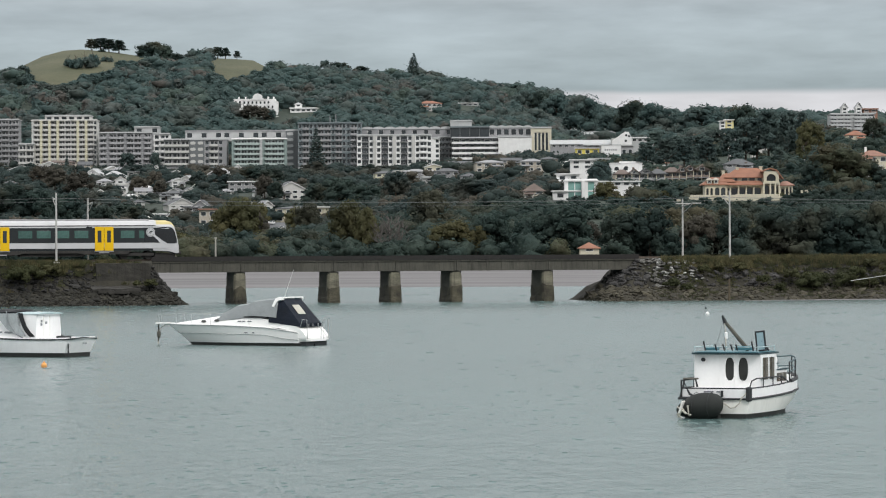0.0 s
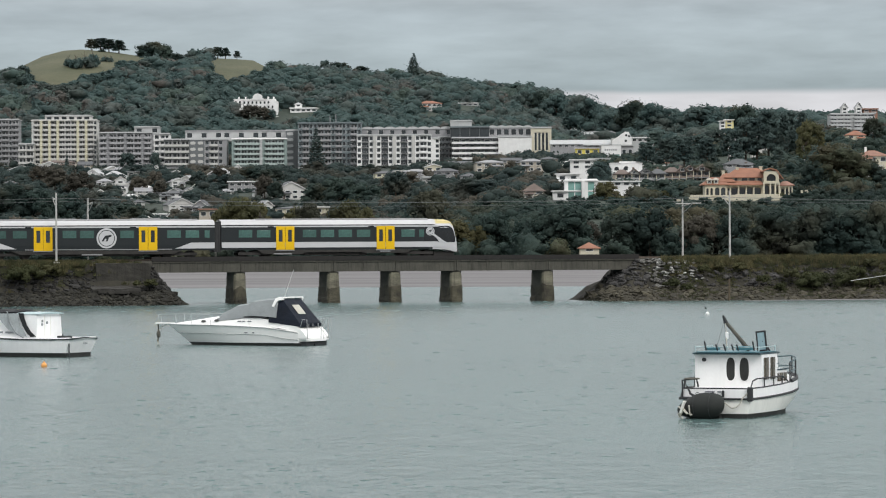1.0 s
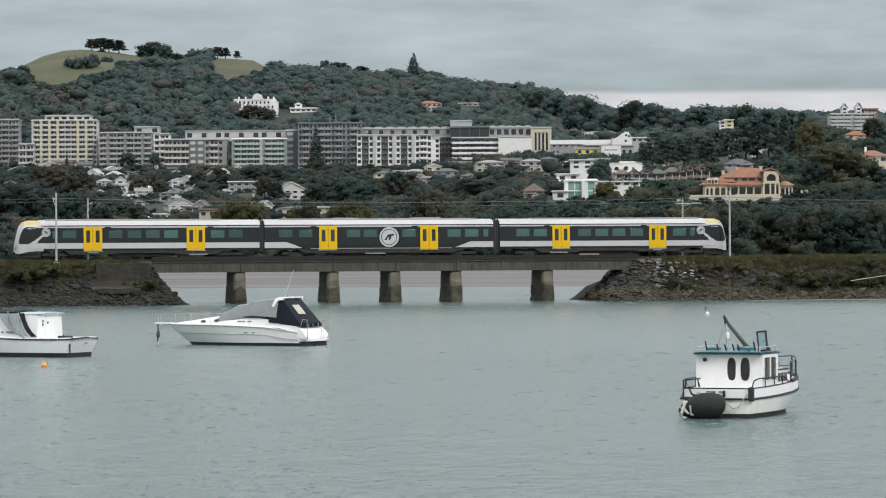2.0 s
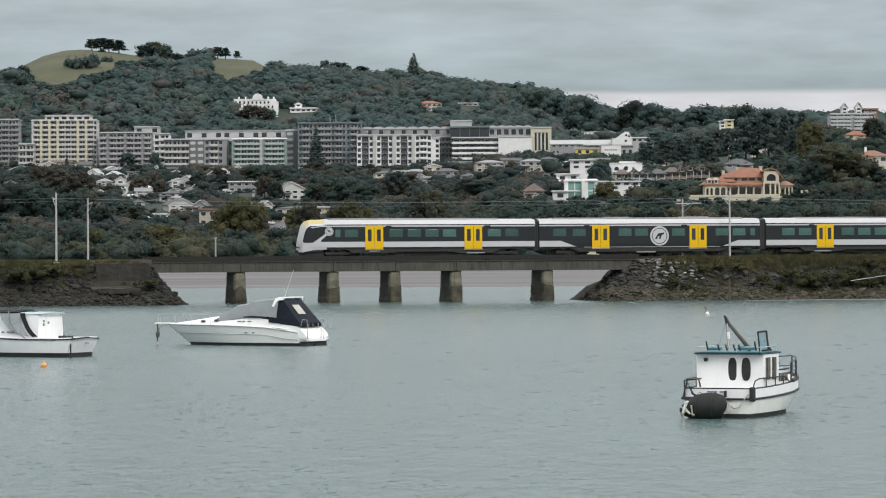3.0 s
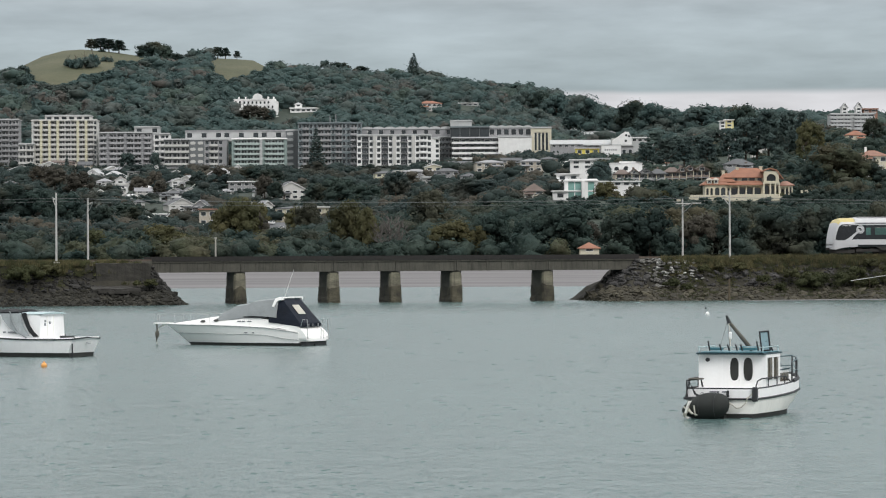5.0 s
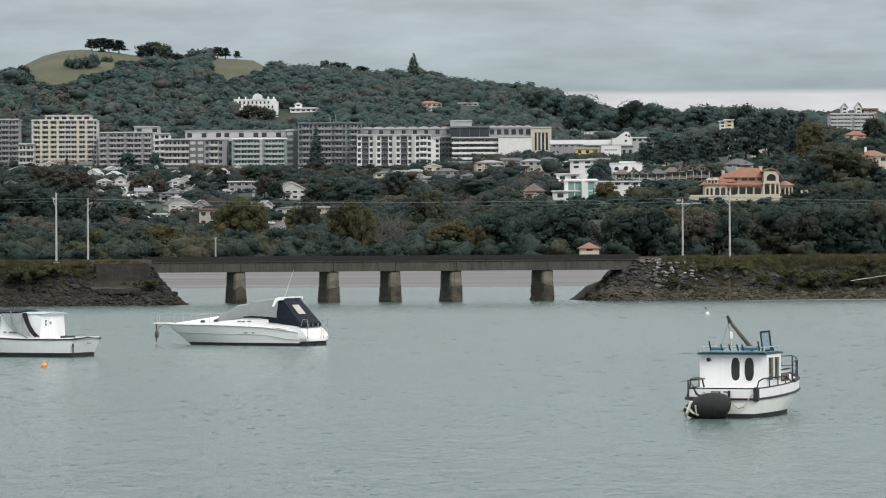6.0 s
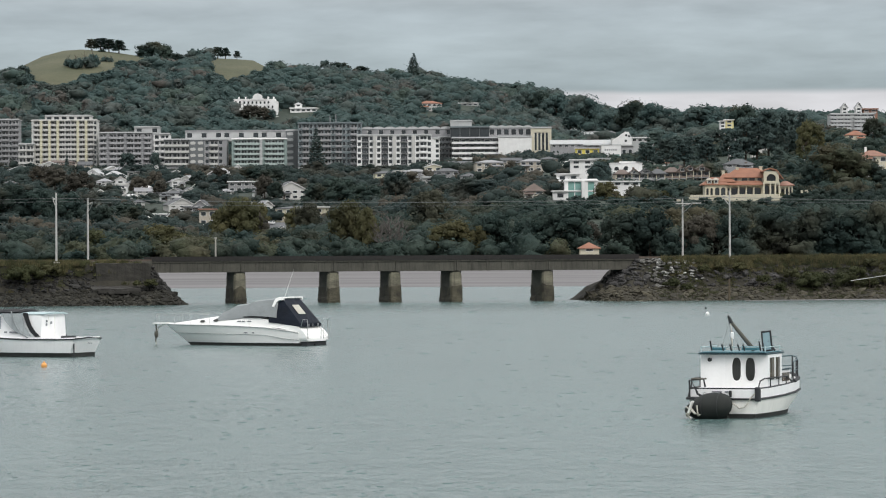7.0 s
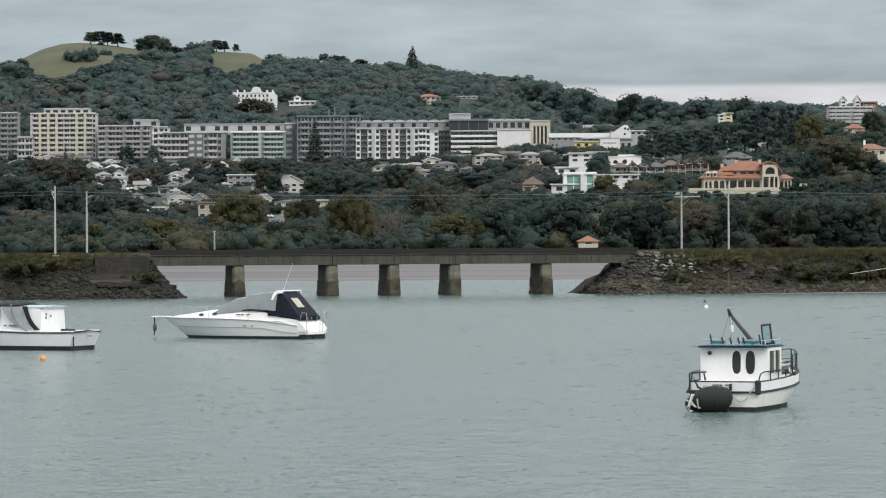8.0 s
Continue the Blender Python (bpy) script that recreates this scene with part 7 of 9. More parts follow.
def house(x, y, w, dep, h, rise, roof="hip", wall="white", tiles="slate", turn=0, label="white weatherboard house with a grey roof", storeys=2, z=None, front=36, chimney=False, deck=False):
    z = ground_z(x, y) if z is None else z
    t = thing("house", pose(x, y, z, 0, 0, turn), label, "house")
    clear_for(x, y, w, dep, front)
    if deck:
        FOOTPRINTS.append((x - w / 2, x + w / 2, y - front, y))
    part("wall", boxes((-w / 2, w / 2, 0, dep, -5, h)), paint(wall), t)
    o = 0.5
    if roof == "flat":
        part("roof", boxes((-w / 2 - o, w / 2 + o, -o - 0.4, dep + o, h, h + max(0.35, rise))), paint(tiles), t)
    elif roof == "gable":      # gable end faces the bay
        part("roof", extrude([(-w / 2 - o, h - 0.15), (0, h + rise), (w / 2 + o, h - 0.15), (w / 2 + o, h + 0.1), (0, h + rise + 0.28), (-w / 2 - o, h + 0.1)], "y", -o, dep + o), paint(tiles), t)
        part("gable", extrude([(-w / 2, h), (w / 2, h), (0, h + rise)], "y", 0.05, 0.35), paint(wall), t)
        part("barge_board", extrude([(-w / 2 - o, h - 0.3), (0, h + rise - 0.15), (w / 2 + o, h - 0.3), (w / 2 + o, h), (0, h + rise + 0.12), (-w / 2 - o, h)], "y", -o - 0.06, -o - 0.003), paint("white"), t)
    else:
        ridge = max(0.0, w - dep) / 2 if roof == "hip" else w / 2 + o
        bm = bmesh.new()
        base = [bm.verts.new(p) for p in ((-w / 2 - o, -o, h), (w / 2 + o, -o, h), (w / 2 + o, dep + o, h), (-w / 2 - o, dep + o, h))]
        low = [bm.verts.new((v.co.x, v.co.y, h - 0.22)) for v in base]
        a, b = bm.verts.new((-ridge, dep / 2, h + rise)), bm.verts.new((ridge + 0.01, dep / 2, h + rise))
        bm.faces.new((base[0], base[1], b, a))
        bm.faces.new((base[2], base[3], a, b))
        bm.faces.new((base[1], base[2], b))
        bm.faces.new((base[3], base[0], a))
        for i in range(4):
            bm.faces.new((low[i], low[(i + 1) % 4], base[(i + 1) % 4], base[i]))
        bm.faces.new(list(reversed(low)))
        part("roof", bm, paint(tiles), t)
    if chimney:
        part("chimney", boxes((-w * 0.2 - 0.4, -w * 0.2 + 0.4, dep * 0.4, dep * 0.4 + 0.8, h, h + rise + 1.3)), paint("white"), t)
    n = max(1, int(w / 3.0))
    sh = h / storeys
    if roof in ("gable", "hip", "side") and w > 5.5:
        # lean-to porch on one side of the front
        k = 1 if int(abs(x) * 3 + y) % 2 else -1
        pw, pz = w * 0.46, min(h * 0.62, 2.7)
        c = k * w * 0.24
        part("porch_roof", extrude([(-1.9, pz - 0.12), (0.0, pz + 0.5), (0.0, pz + 0.68), (-2.0, pz + 0.06)], "x", c - pw / 2, c + pw / 2), paint(tiles), t)
        for u in (c - pw / 2 + 0.15, c + pw / 2 - 0.15):
            part("porch_post", boxes((u - 0.08, u + 0.08, -1.75, -1.59, -4, pz)), paint("white"), t)
        part("porch_floor", boxes((c - pw / 2, c + pw / 2, -1.85, 0, -5, 0.12)), paint("grey"), t)
        part("door", boxes((c - 0.45, c + 0.45, -0.06, 0.1, 0.12, 2.1)), paint("brown" if wall != "brown" else "white"), t)
    for f in range(storeys):
        for i in range(n):
            c = -w / 2 + w * (i + 0.5) / n
            ww = min(1.9, w / n * 0.55)
            piece("window", window_mesh(ww, sh * 0.45, "white" if wall != "white" else "palegrey"), t, m=pose(c, -0.03, f * sh + sh * 0.32))
    if deck and storeys > 1:
        part("balcony", boxes((-w / 2, w / 2, -1.6, 0, sh - 0.2, sh), (-w / 2, w / 2, -1.6, -1.5, sh, sh + 0.9)), paint("white"), t)
    return t


def brow_house(x, y, z, w, h, roofs, tiles, wall, label):
    """A house on the brow: recessed verandas on pale posts, one hipped and one gabled roof."""
    t = thing("house", pose(x, y, z), label, "house")
    clear_for(x, y, w, 8, 95)
    sh = h * 0.36
    part("wall", boxes((-w / 2 + 0.3, w / 2 - 0.3, 1.6, 9, -6, 2 * sh), (-w / 2 + 0.3, w / 2 - 0.3, 0.4, 9, -6, 0.0)), paint(wall), t)
    for f in (0, 1):
        part("veranda_floor", boxes((-w / 2, w / 2, 0, 1.6, f * sh - 0.2, f * sh)), paint("greyer"), t)
        part("balustrade", boxes((-w / 2, w / 2, 0.05, 0.15, f * sh + 0.002, f * sh + 0.8)), paint("greyer" if wall != "brownwall" else "brownwall"), t)
        n = 4
        for i in range(n):
            c = -w / 2 + w * (i + 0.5) / n
            piece("window", window_mesh(w / n * 0.7, sh * 0.7, "palegrey"), t, m=pose(c, 1.56, f * sh + 0.2))
    for i in range(4):
        c = -w / 2 + 0.2 + (w - 0.4) * i / 3
        part("post", boxes((c - 0.14, c + 0.14, 0.0, 0.28, -2, 2 * sh)), paint("cream"), t)
    for kind, c, half in roofs:
        rise = h - 2 * sh
        if kind == "hip":
            part("roof", hip_roof(c - half / 1.6, c + half / 1.6, -0.6, 9.5, 2 * sh, rise, half * 0.3), paint(tiles), t)
        else:
            u = half / 1.8
            part("roof", extrude([(c - u - 0.4, 2 * sh - 0.1), (c, 2 * sh + rise), (c + u + 0.4, 2 * sh - 0.1), (c + u + 0.4, 2 * sh + 0.15), (c, 2 * sh + rise + 0.3), (c - u - 0.4, 2 * sh + 0.15)], "y", -0.7, 9.4), paint(tiles), t)
            part("gable", extrude([(c - u, 2 * sh), (c + u, 2 * sh), (c, 2 * sh + rise)], "y", 0.1, 0.4), paint(wall), t)
            piece("window", window_mesh(u * 0.6, rise * 0.4, "white"), t, m=pose(c, 0.04, 2 * sh + 0.3))
    part("chimney", boxes((w * 0.2, w * 0.2 + 0.7, 5, 5.8, 2 * sh, h + 0.8)), paint("brownwall"), t)


def curved_terraces(x, y, z, w, h):
    """White house of rounded terraces with big round openings."""
    t = thing("house", pose(x, y, z), "white house of rounded terraces on the slope", "house")
    clear_for(x, y, w, 9, 100)
    part("core", boxes((-w / 2, w / 2, 1.0, 9, -5, h * 0.8)), paint("white"), t)
    for k, (c, r, base) in enumerate(((-w * 0.3, 1.0, 0.5), (0.0, 1.25, 0.9), (w * 0.22, 0.9, 1.5))):
        part("terrace_front", arch_wall(w * 0.34, h * (0.62 + 0.13 * k), [(0, r, 0.5, 1.0)]), paint("white"), t, m=pose(c, 0.2 + 0.2 * k, 0))
        piece("window", window_mesh(2 * r - 0.2, 1.9, "white"), t, m=pose(c, 0.85 + 0.1 * k, 0.4))
    part("terrace_slab", extrude([(w * 0.5 * math.cos(math.pi * k / 12), 0.9 - 2.2 * math.sin(math.pi * k / 12)) for k in range(13)], "z", -0.3, 0.1), paint("white"), t)
    part("roof", boxes((-w / 2 - 0.2, w / 2 + 0.2, 0.6, 9.2, h * 0.8, h * 0.86), (-w * 0.2, w * 0.3, 2.5, 7, h * 0.86, h)), paint("white"), t)


def wing_hall(x, y, z, w, h, dep):
    """White hall whose end wall sweeps up like a wing, with round lights in it."""
    t = thing("hall", pose(x, y, z), "white hall with a sweeping pointed end wall", "hall")
    clear_for(x, y, w, dep, 40)
    outline = [(-w / 2, 0), (w / 2, 0), (w / 2, h * 0.55), (w * 0.34, h * 0.98), (w * 0.16, h), (-w / 2, h * 0.32)]
    part("end_wall", extrude(outline, "y", 0, 0.5), paint("white"), t)
    part("body", boxes((-w / 2, w / 2, 0.5, dep, -6, h * 0.5), (0, w / 2, 0.5, dep, h * 0.5, h * 0.62)), paint("offwhite"), t)
    for c, q in ((w * 0.22, h * 0.72), (w * 0.37, h * 0.66), (w * 0.2, h * 0.3)):
        part("round_light", extrude(disc_outline(c, q, 0.62, 0.62, 14), "y", -0.04, 0.02), GLASS_DARK, t)


def sign_block(x, y, z, w, h):
    """White shop block with a row of letters too small to read, built as bars, and a glazed corner."""
    t = thing("shop", pose(x, y, z), "white shop block with a faint sign on its wall", "shop")
    clear_for(x, y, w, 8, 40)
    part("wall", boxes((-w / 2, w / 2, 0, 8, -6, h)), paint("white"), t)
    part("roof", boxes((-w / 2 - 0.2, w / 2 + 0.2, -0.2, 8.2, h, h + 0.3)), paint("palegrey"), t)
    for i in range(6):
        part("sign_bar", boxes((-3.3 + 1.05 * i, -2.6 + 1.05 * i, -0.06, -0.004, h * 0.62, h * 0.62 + 0.8)), paint("grey"), t)
    piece("window", window_mesh(3.4, 1.8, "palegrey", GLASS_TEAL), t, m=pose(2.3, -0.03, 0.8))
    part("awning", boxes((-w / 2 - 1.5, w / 2, -2.0, 0, -0.4, -0.1)), paint("white"), t)


def mansion(x, y, z, k):
    """White mansion on the hill: a long block with a curved central gable and stepped wings."""
    t = thing("mansion", pose(x, y, z), "large white mansion with a curved gable on the hill", "house")
    clear_for(x, y, 30, 14, 40)
    w = paint("white")
    part("main_block", boxes((-38 * k, 36 * k, 0, 12, -6, 27 * k)), w, t)
    part("wing", boxes((-42 * k, -26 * k, -3, 10, -6, 21 * k)), w, t)
    part("wing", boxes((24 * k, 40 * k, -2, 10, -6, 24 * k)), w, t)
    part("parapet", boxes((-38.5 * k, 36.5 * k, -0.3, 0.2, 27 * k, 28.5 * k)), w, t)
    r = 11 * k
    part("curved_gable", extrude([(r * 1.5 + 4 * k, 27 * k), (r + 4 * k, 29 * k)] + [(4 * k + r * 0.8 * math.cos(math.pi * i / 10), 30 * k + r * 0.75 * math.sin(math.pi * i / 10)) for i in range(11)] + [(4 * k - r, 29 * k), (4 * k - r * 1.5, 27 * k)], "y", -0.5, 0.4), w, t, "white curved gable")
    for c in (-30, -18, 22, 32):
        part("chimney", boxes((c * k - 0.5, c * k + 0.5, 5, 6, 27 * k, 33 * k)), w, t)
    for f, n in ((3, 10), (12, 10), (20, 9)):
        for i in range(n):
            piece("window", window_mesh(1.1, 1.5, "white"), t, m=pose((-34 + 7.2 * i) * k, -0.06 if -24 < -34 + 7.2 * i < 22 else -3.06, f * k))
    part("terrace", boxes((-44 * k, 42 * k, -8, -3.2, -6, -1.0)), w, t)


def road_up(x0, y0, x1, y1, wide):
    """A street that climbs with the ground."""
    n = 24
    side = Vector((y1 - y0, x0 - x1)).normalized() * wide / 2
    verts = []
    for i in range(n + 1):
        x, y = x0 + (x1 - x0) * i / n, y0 + (y1 - y0) * i / n
        for k in (-1, 1):
            verts.append((x + k * side.x, y + k * side.y, max(ground_z(x, y), ground_z(x + k * side.x, y + k * side.y)) + 0.35))
    verts += [(x, y, z - 1.5) for x, y, z in verts]
    m = 2 * (n + 1)
    faces = [(2 * i, 2 * i + 1, 2 * i + 3, 2 * i + 2) for i in range(n)] + [(2 * i, 2 * i + 2, m + 2 * i + 2, m + 2 * i) for i in range(n)] + [(2 * i + 3, 2 * i + 1, m + 2 * i + 1, m + 2 * i + 3) for i in range(n)]
    ob = new("street", raw_mesh("street", verts, faces, material("asphalt", (0.10, 0.105, 0.11), rough=0.9, vary=0.25, scale=0.4)))
    CLEAR.append((min(x0, x1) - wide, max(x0, x1) + wide, min(y0, y1), max(y0, y1)))
    FOOTPRINTS.append(CLEAR[-1])
    return tagged(ob, "grey asphalt street climbing between the houses", "street", kind="structure")


def parked_car(x, y, turn, key):
    t = thing("car", pose(x, y, ground_z(x, y) + 0.36, 0, 0, turn), "parked %s hatchback on the street" % key, "car")
    prof = [(-2.0, 0.35), (-2.05, 0.8), (-1.85, 1.0), (-1.3, 1.42), (0.2, 1.45), (0.9, 1.0), (1.8, 0.85), (2.05, 0.6), (2.0, 0.35)]
    part("body", extrude(prof, "y", -0.85, 0.85), paint(key), t)
    part("windscreen", extrude([(0.25, 1.4), (0.85, 1.02), (0.89, 1.04), (0.29, 1.43)], "y", -0.72, 0.72), GLASS_DARK, t)
    part("rear_window", extrude([(-1.34, 1.4), (-1.84, 1.03), (-1.88, 1.05), (-1.38, 1.42)], "y", -0.72, 0.72), GLASS_DARK, t)
    for s in (-1, 1):
        part("side_window", extrude([(-1.2, 1.02), (-1.05, 1.36), (0.15, 1.38), (0.7, 1.02)], "y", s * 0.86 - 0.01, s * 0.86 + 0.01), GLASS_DARK, t)
        for c in (-1.25, 1.25):
            part("wheel", tube([(c, s * 0.72, 0.32), (c, s * 0.88, 0.32)], 0.32, 14), RUBBER, t)


# apartment blocks along the ridge road
apartment(-246.6, 2040, 56.7, 15.0, 14, 8, 2.95, 'bwbwb', wall='grey', label='grey concrete apartment block with recessed balconies')
apartment(-229.1, 1990, 54.4, 8.4, 14, 3, 3.52, 'bb', wall='offwhite', label='low white apartment annex with balconies')
apartment(-209.1, 2000, 53.9, 36.2, 14, 9, 2.71, 'pbabababbbababw', wall='offwhite', slab='offwhite', accent='yellow', label='pale yellow apartment tower with stacked balconies', top='offwhite')
apartment(-207.7, 2006, 78.5, 25.1, 14, 1, 2.51, 'wwwwww', wall='offwhite', label='penthouse storey of the pale yellow tower')
apartment(-174.5, 1990, 53.5, 28.6, 14, 6, 2.90, 'bpbbpbbpb', wall='grey', slab='greyer', label='weathered grey apartment block with balconies')
apartment(-160.4, 2010, 54.5, 17.3, 14, 5, 3.27, 'wbwb', wall='white', label='white apartment block behind trees')
apartment(-166.7, 2040, 71.9, 14.0, 14, 1, 3.82, 'wpw', wall='palegrey', label='pale grey rooftop block')
apartment(-135.6, 1985, 53.2, 34.7, 14, 4, 3.41, 'bbboowbwp', wall='grey', slab='offwhite', accent='darkgrey', label='long grey apartment block with white balconies')
apartment(-111.1, 1998, 67.4, 61.8, 14, 1, 4.37, 'wpwpwwpwpwwpwpw', plinth=1.0, wall='palegrey', label='set-back penthouse storey with pale roof', top='grey')
apartment(-100.3, 1980, 52.9, 30.3, 14, 5, 2.78, 'pbbbbapbbbp', accent='palegrey', wall='green', slab='seafoam', label='pale green apartment block with glazed balconies', top='white')
apartment(-82.3, 1985, 51.7, 7.4, 14, 6, 3.31, 'op', slab='palegrey', accent='darkgrey', wall='darkgrey', label='dark grey stair tower with round lights')
apartment(-61.5, 1975, 49.5, 34.6, 14, 8, 3.20, 'wbwwbbwbwwbw', wall='bluegrey', slab='grey', masts=((0.0, 4.5), (3.2, 5.5)), label='dark blue-grey apartment tower with balconies', top='bluegrey')
apartment(-26.1, 1960, 48.9, 40.4, 14, 6, 3.16, 'wrwawrwawrwawbw', accent='offwhite', wall='white', label='white gridded apartment block with dark recessed balconies', frame='darkgrey')
apartment(-3.7, 1964, 52.6, 4.3, 14, 5, 2.70, 'pw', wall='white', label='narrow white wing of an apartment block', frame='darkgrey')
apartment(-19.5, 1985, 68.4, 49.6, 14, 1, 3.72, 'pwpwpwpwpwpwpwpw', vaults=8, plinth=1.0, wall='grey', label='pale vaulted penthouse storey', top='palegrey')
apartment(1.4, 1985, 55.5, 7.8, 14, 4, 3.02, 'bb', wall='darkgrey', label='dark open car park decks')
apartment(15.0, 1976, 67.0, 21.3, 14, 1, 5.56, 'gggg', plinth=0.5, wall='charcoal', label='dark glazed office storey', top='bluegrey', frame='darkgrey')
apartment(17.8, 1972, 55.1, 25.3, 14, 4, 2.85, 'bbb', wall='charcoal', slab='white', label='open car park with white curved decks')
apartment(10.3, 1980, 72.7, 11.8, 14, 1, 3.40, 'ppp', wall='palegrey', label='pale grey rooftop plant room')
apartment(37.0, 1978, 67.2, 23.8, 14, 1, 5.25, 'wwwwww', vaults=5, plinth=0.5, wall='grey', label='pale grey vaulted top storey', top='palegrey')
apartment(39.5, 1968, 55.5, 18.1, 14, 1, 11.38, 'p', wall='white', label='plain white windowless block', top='palegrey')
apartment(53.9, 1972, 55.5, 11.1, 14, 1, 16.34, 'pwwwwp', wall='cream', label='cream tower with tall narrow windows')
# houses and villas
apartment(45.6, 1190, 21.1, 10.8, 10, 2, 3.35, 'pggapgp', glass=GLASS_TEAL, accent='white', wall='white', top='white', label='white modern two-storey house with big windows', name='house', category='house', frame='white')
house(58.0, 1230, 18.3, 12.0, 1.5, 0.3, 'flat', 'white', 'white', 0, 'long low white flat-roofed house', 1, z=26.8)
house(38.6, 1186, 4.8, 7.0, 2.8, 0.3, 'flat', 'white', 'white', 0, 'low white wing of a modern house', 1)
house(30.3, 1200, 6.8, 7.0, 3.0, 2.6, 'hip', 'beige', 'brown', 0, 'beige house with a steep brown roof', 2, front=70)
house(40.5, 1000, 5.3, 7.0, 1.2, 1.6, 'hip', 'cream', 'terracotta', 0, 'small cream pavilion with an orange hipped roof by the shore', 1, front=70, z=4.5)
house(46.8, 1350, 8.4, 7.0, 5.5, 0.4, 'flat', 'white', 'white', 0, 'stepped white terrace house', 2, front=75)
house(41.3, 1345, 4.6, 7.0, 2.5, 0.4, 'flat', 'white', 'white', 0, 'stepped white terrace house', 1)
house(54.7, 1420, 8.9, 7.1, 3.5, 0.4, 'flat', 'white', 'white', 0, 'white terrace house on the slope', 2, z=36.9, front=75)
house(102.8, 1560, 14.6, 11.7, 1.5, 1.0, 'flat', 'grey', 'white', 0, 'long house with a pale roof', 1, z=39.3)
house(97.9, 1600, 7.5, 7.0, 1.8, 1.5, 'hip', 'rust', 'rust', 0, 'house with a red-brown roof', 2, z=42.2)
house(126.0, 1560, 6.3, 7.0, 1.9, 1.5, 'hip', 'grey', 'slate', 0, 'grey-roofed house among trees', 2, z=39.7)
house(134.2, 1600, 7.5, 7.0, 1.8, 1.8, 'hip', 'grey', 'grey', 0, 'grey-roofed house among trees', 2, z=42.5)
house(160.7, 1350, 11.4, 9.1, 3.0, 2.1, 'hip', 'cream', 'rust', 0, 'cream villa with an orange hipped roof', 1, chimney=True, z=36.8)
house(161.4, 1330, 10.4, 8.3, 4.6, 0.4, 'flat', 'white', 'palegrey', 0, 'white terraced house below the villa', 2)
house(158.4, 1340, 8.4, 7.0, 1.7, 0.2, 'flat', 'white', 'white', 0, 'white terrace on the slope', 1, z=33.9)
house(144.3, 1450, 3.2, 7.0, 3.2, 0.2, 'flat', 'white', 'white', 0, 'white narrow house gable', 2, z=37.5)
house(135.5, 1748, 2.5, 7.0, 4.6, 0.3, 'flat', 'white', 'white', 0, 'white end of a block of flats on the ridge', 3, front=4, z=62.4)
house(138.9, 1750, 4.1, 7.0, 5.2, 0.3, 'flat', 'lemonpale', 'white', 0, 'pale yellow block of flats on the ridge', 3, front=4, z=62.5)
apartment(198.5, 1750, 61.1, 21.3, 14, 5, 1.80, 'bbbpbbb', wall='palegrey', label='pale grey slab block of flats on the ridge', frame='palegrey')
house(199.2, 1790, 2.8, 7.0, 3.4, 2.2, 'gable', 'white', 'grey', 0, 'white twin-towered church on the slope', 2, front=4, z=71.6)
house(206.2, 1790, 2.8, 7.0, 3.4, 2.5, 'gable', 'white', 'grey', 0, 'white twin-towered church on the slope', 2, front=4, z=71.6)
house(211.8, 1790, 7.3, 7.0, 2.5, 0.6, 'flat', 'rust', 'rust', 0, 'brick building on the ridge', 2, front=4, z=71.5)
house(183.0, 1600, 8.5, 7.0, 4.0, 2.0, 'hip', 'cream', 'terracotta', 0, 'cream house with an orange roof', 2)
house(125.4, 1545, 5.8, 7.0, 6.4, 1.6, 'hip', 'white', 'grey', 0, 'white house among pines', 3, z=45.3, front=4)
house(134.6, 1548, 4.6, 7.0, 3.4, 1.0, 'gable', 'offwhite', 'grey', 0, 'off-white gabled house among pines', 1, z=48.0, front=4)
house(140.0, 1580, 4.4, 7.0, 3.0, 1.0, 'hip', 'offwhite', 'grey', 0, 'white house among pines', 2, z=53.4)
house(61.0, 1800, 16.9, 12.0, 3.9, 0.6, 'flat', 'grey', 'white', 0, 'low shopping centre with a white roof', 1)
house(71.8, 1860, 32.0, 12.0, 2.0, 2.3, 'side', 'grey', 'palegrey', 0, 'shopping hall with a long white roof', 1, z=57.8)
house(71.8, 1790, 11.7, 9.4, 3.6, 0.3, 'flat', 'lemon', 'white', 0, 'shop front with a yellow fascia', 1, z=51.9)
house(88.0, 2192, 15.1, 12.0, 2.1, 1.7, 'side', 'offwhite', 'palegrey', 0, 'pale houses under the hill', 2, front=52)
house(102.1, 2200, 10.3, 8.2, 2.4, 1.7, 'hip', 'offwhite', 'grey', 0, 'pale houses under the hill', 2, front=52)
house(79.9, 2204, 6.2, 7.0, 2.4, 1.7, 'gable', 'white', 'white', 0, 'white house under the hill', 2, front=52)
mansion(-117.4, 2272, 91.2, 0.3550)
house(-87.4, 2276, 16.4, 12.0, 2.1, 0.7, 'flat', 'white', 'white', 0, 'long low white house on the hill', 1, front=52)
house(-90.9, 2284, 4.3, 7.0, 3.6, 1.4, 'hip', 'white', 'palegrey', 0, 'white house on the hill', 2, front=52)
house(-56.4, 2288, 5.7, 7.0, 2.9, 2.5, 'gable', 'white', 'palegrey', 0, 'small white chapel on the hill', 1, front=52)
house(-8.2, 2304, 15.8, 12.0, 5.0, 1.8, 'hip', 'offwhite', 'terracotta', 0, 'white house with terracotta roof on the hill', 2, front=52)
house(18.1, 2348, 16.9, 12.0, 1.8, 0.4, 'flat', 'palegrey', 'white', 0, 'long low house on the hill', 1, front=52)
house(-247.7, 2056, 11.6, 9.3, 2.9, 2.6, 'gable', 'white', 'palegrey', 6, 'white terrace house with a gable', 2, front=20)
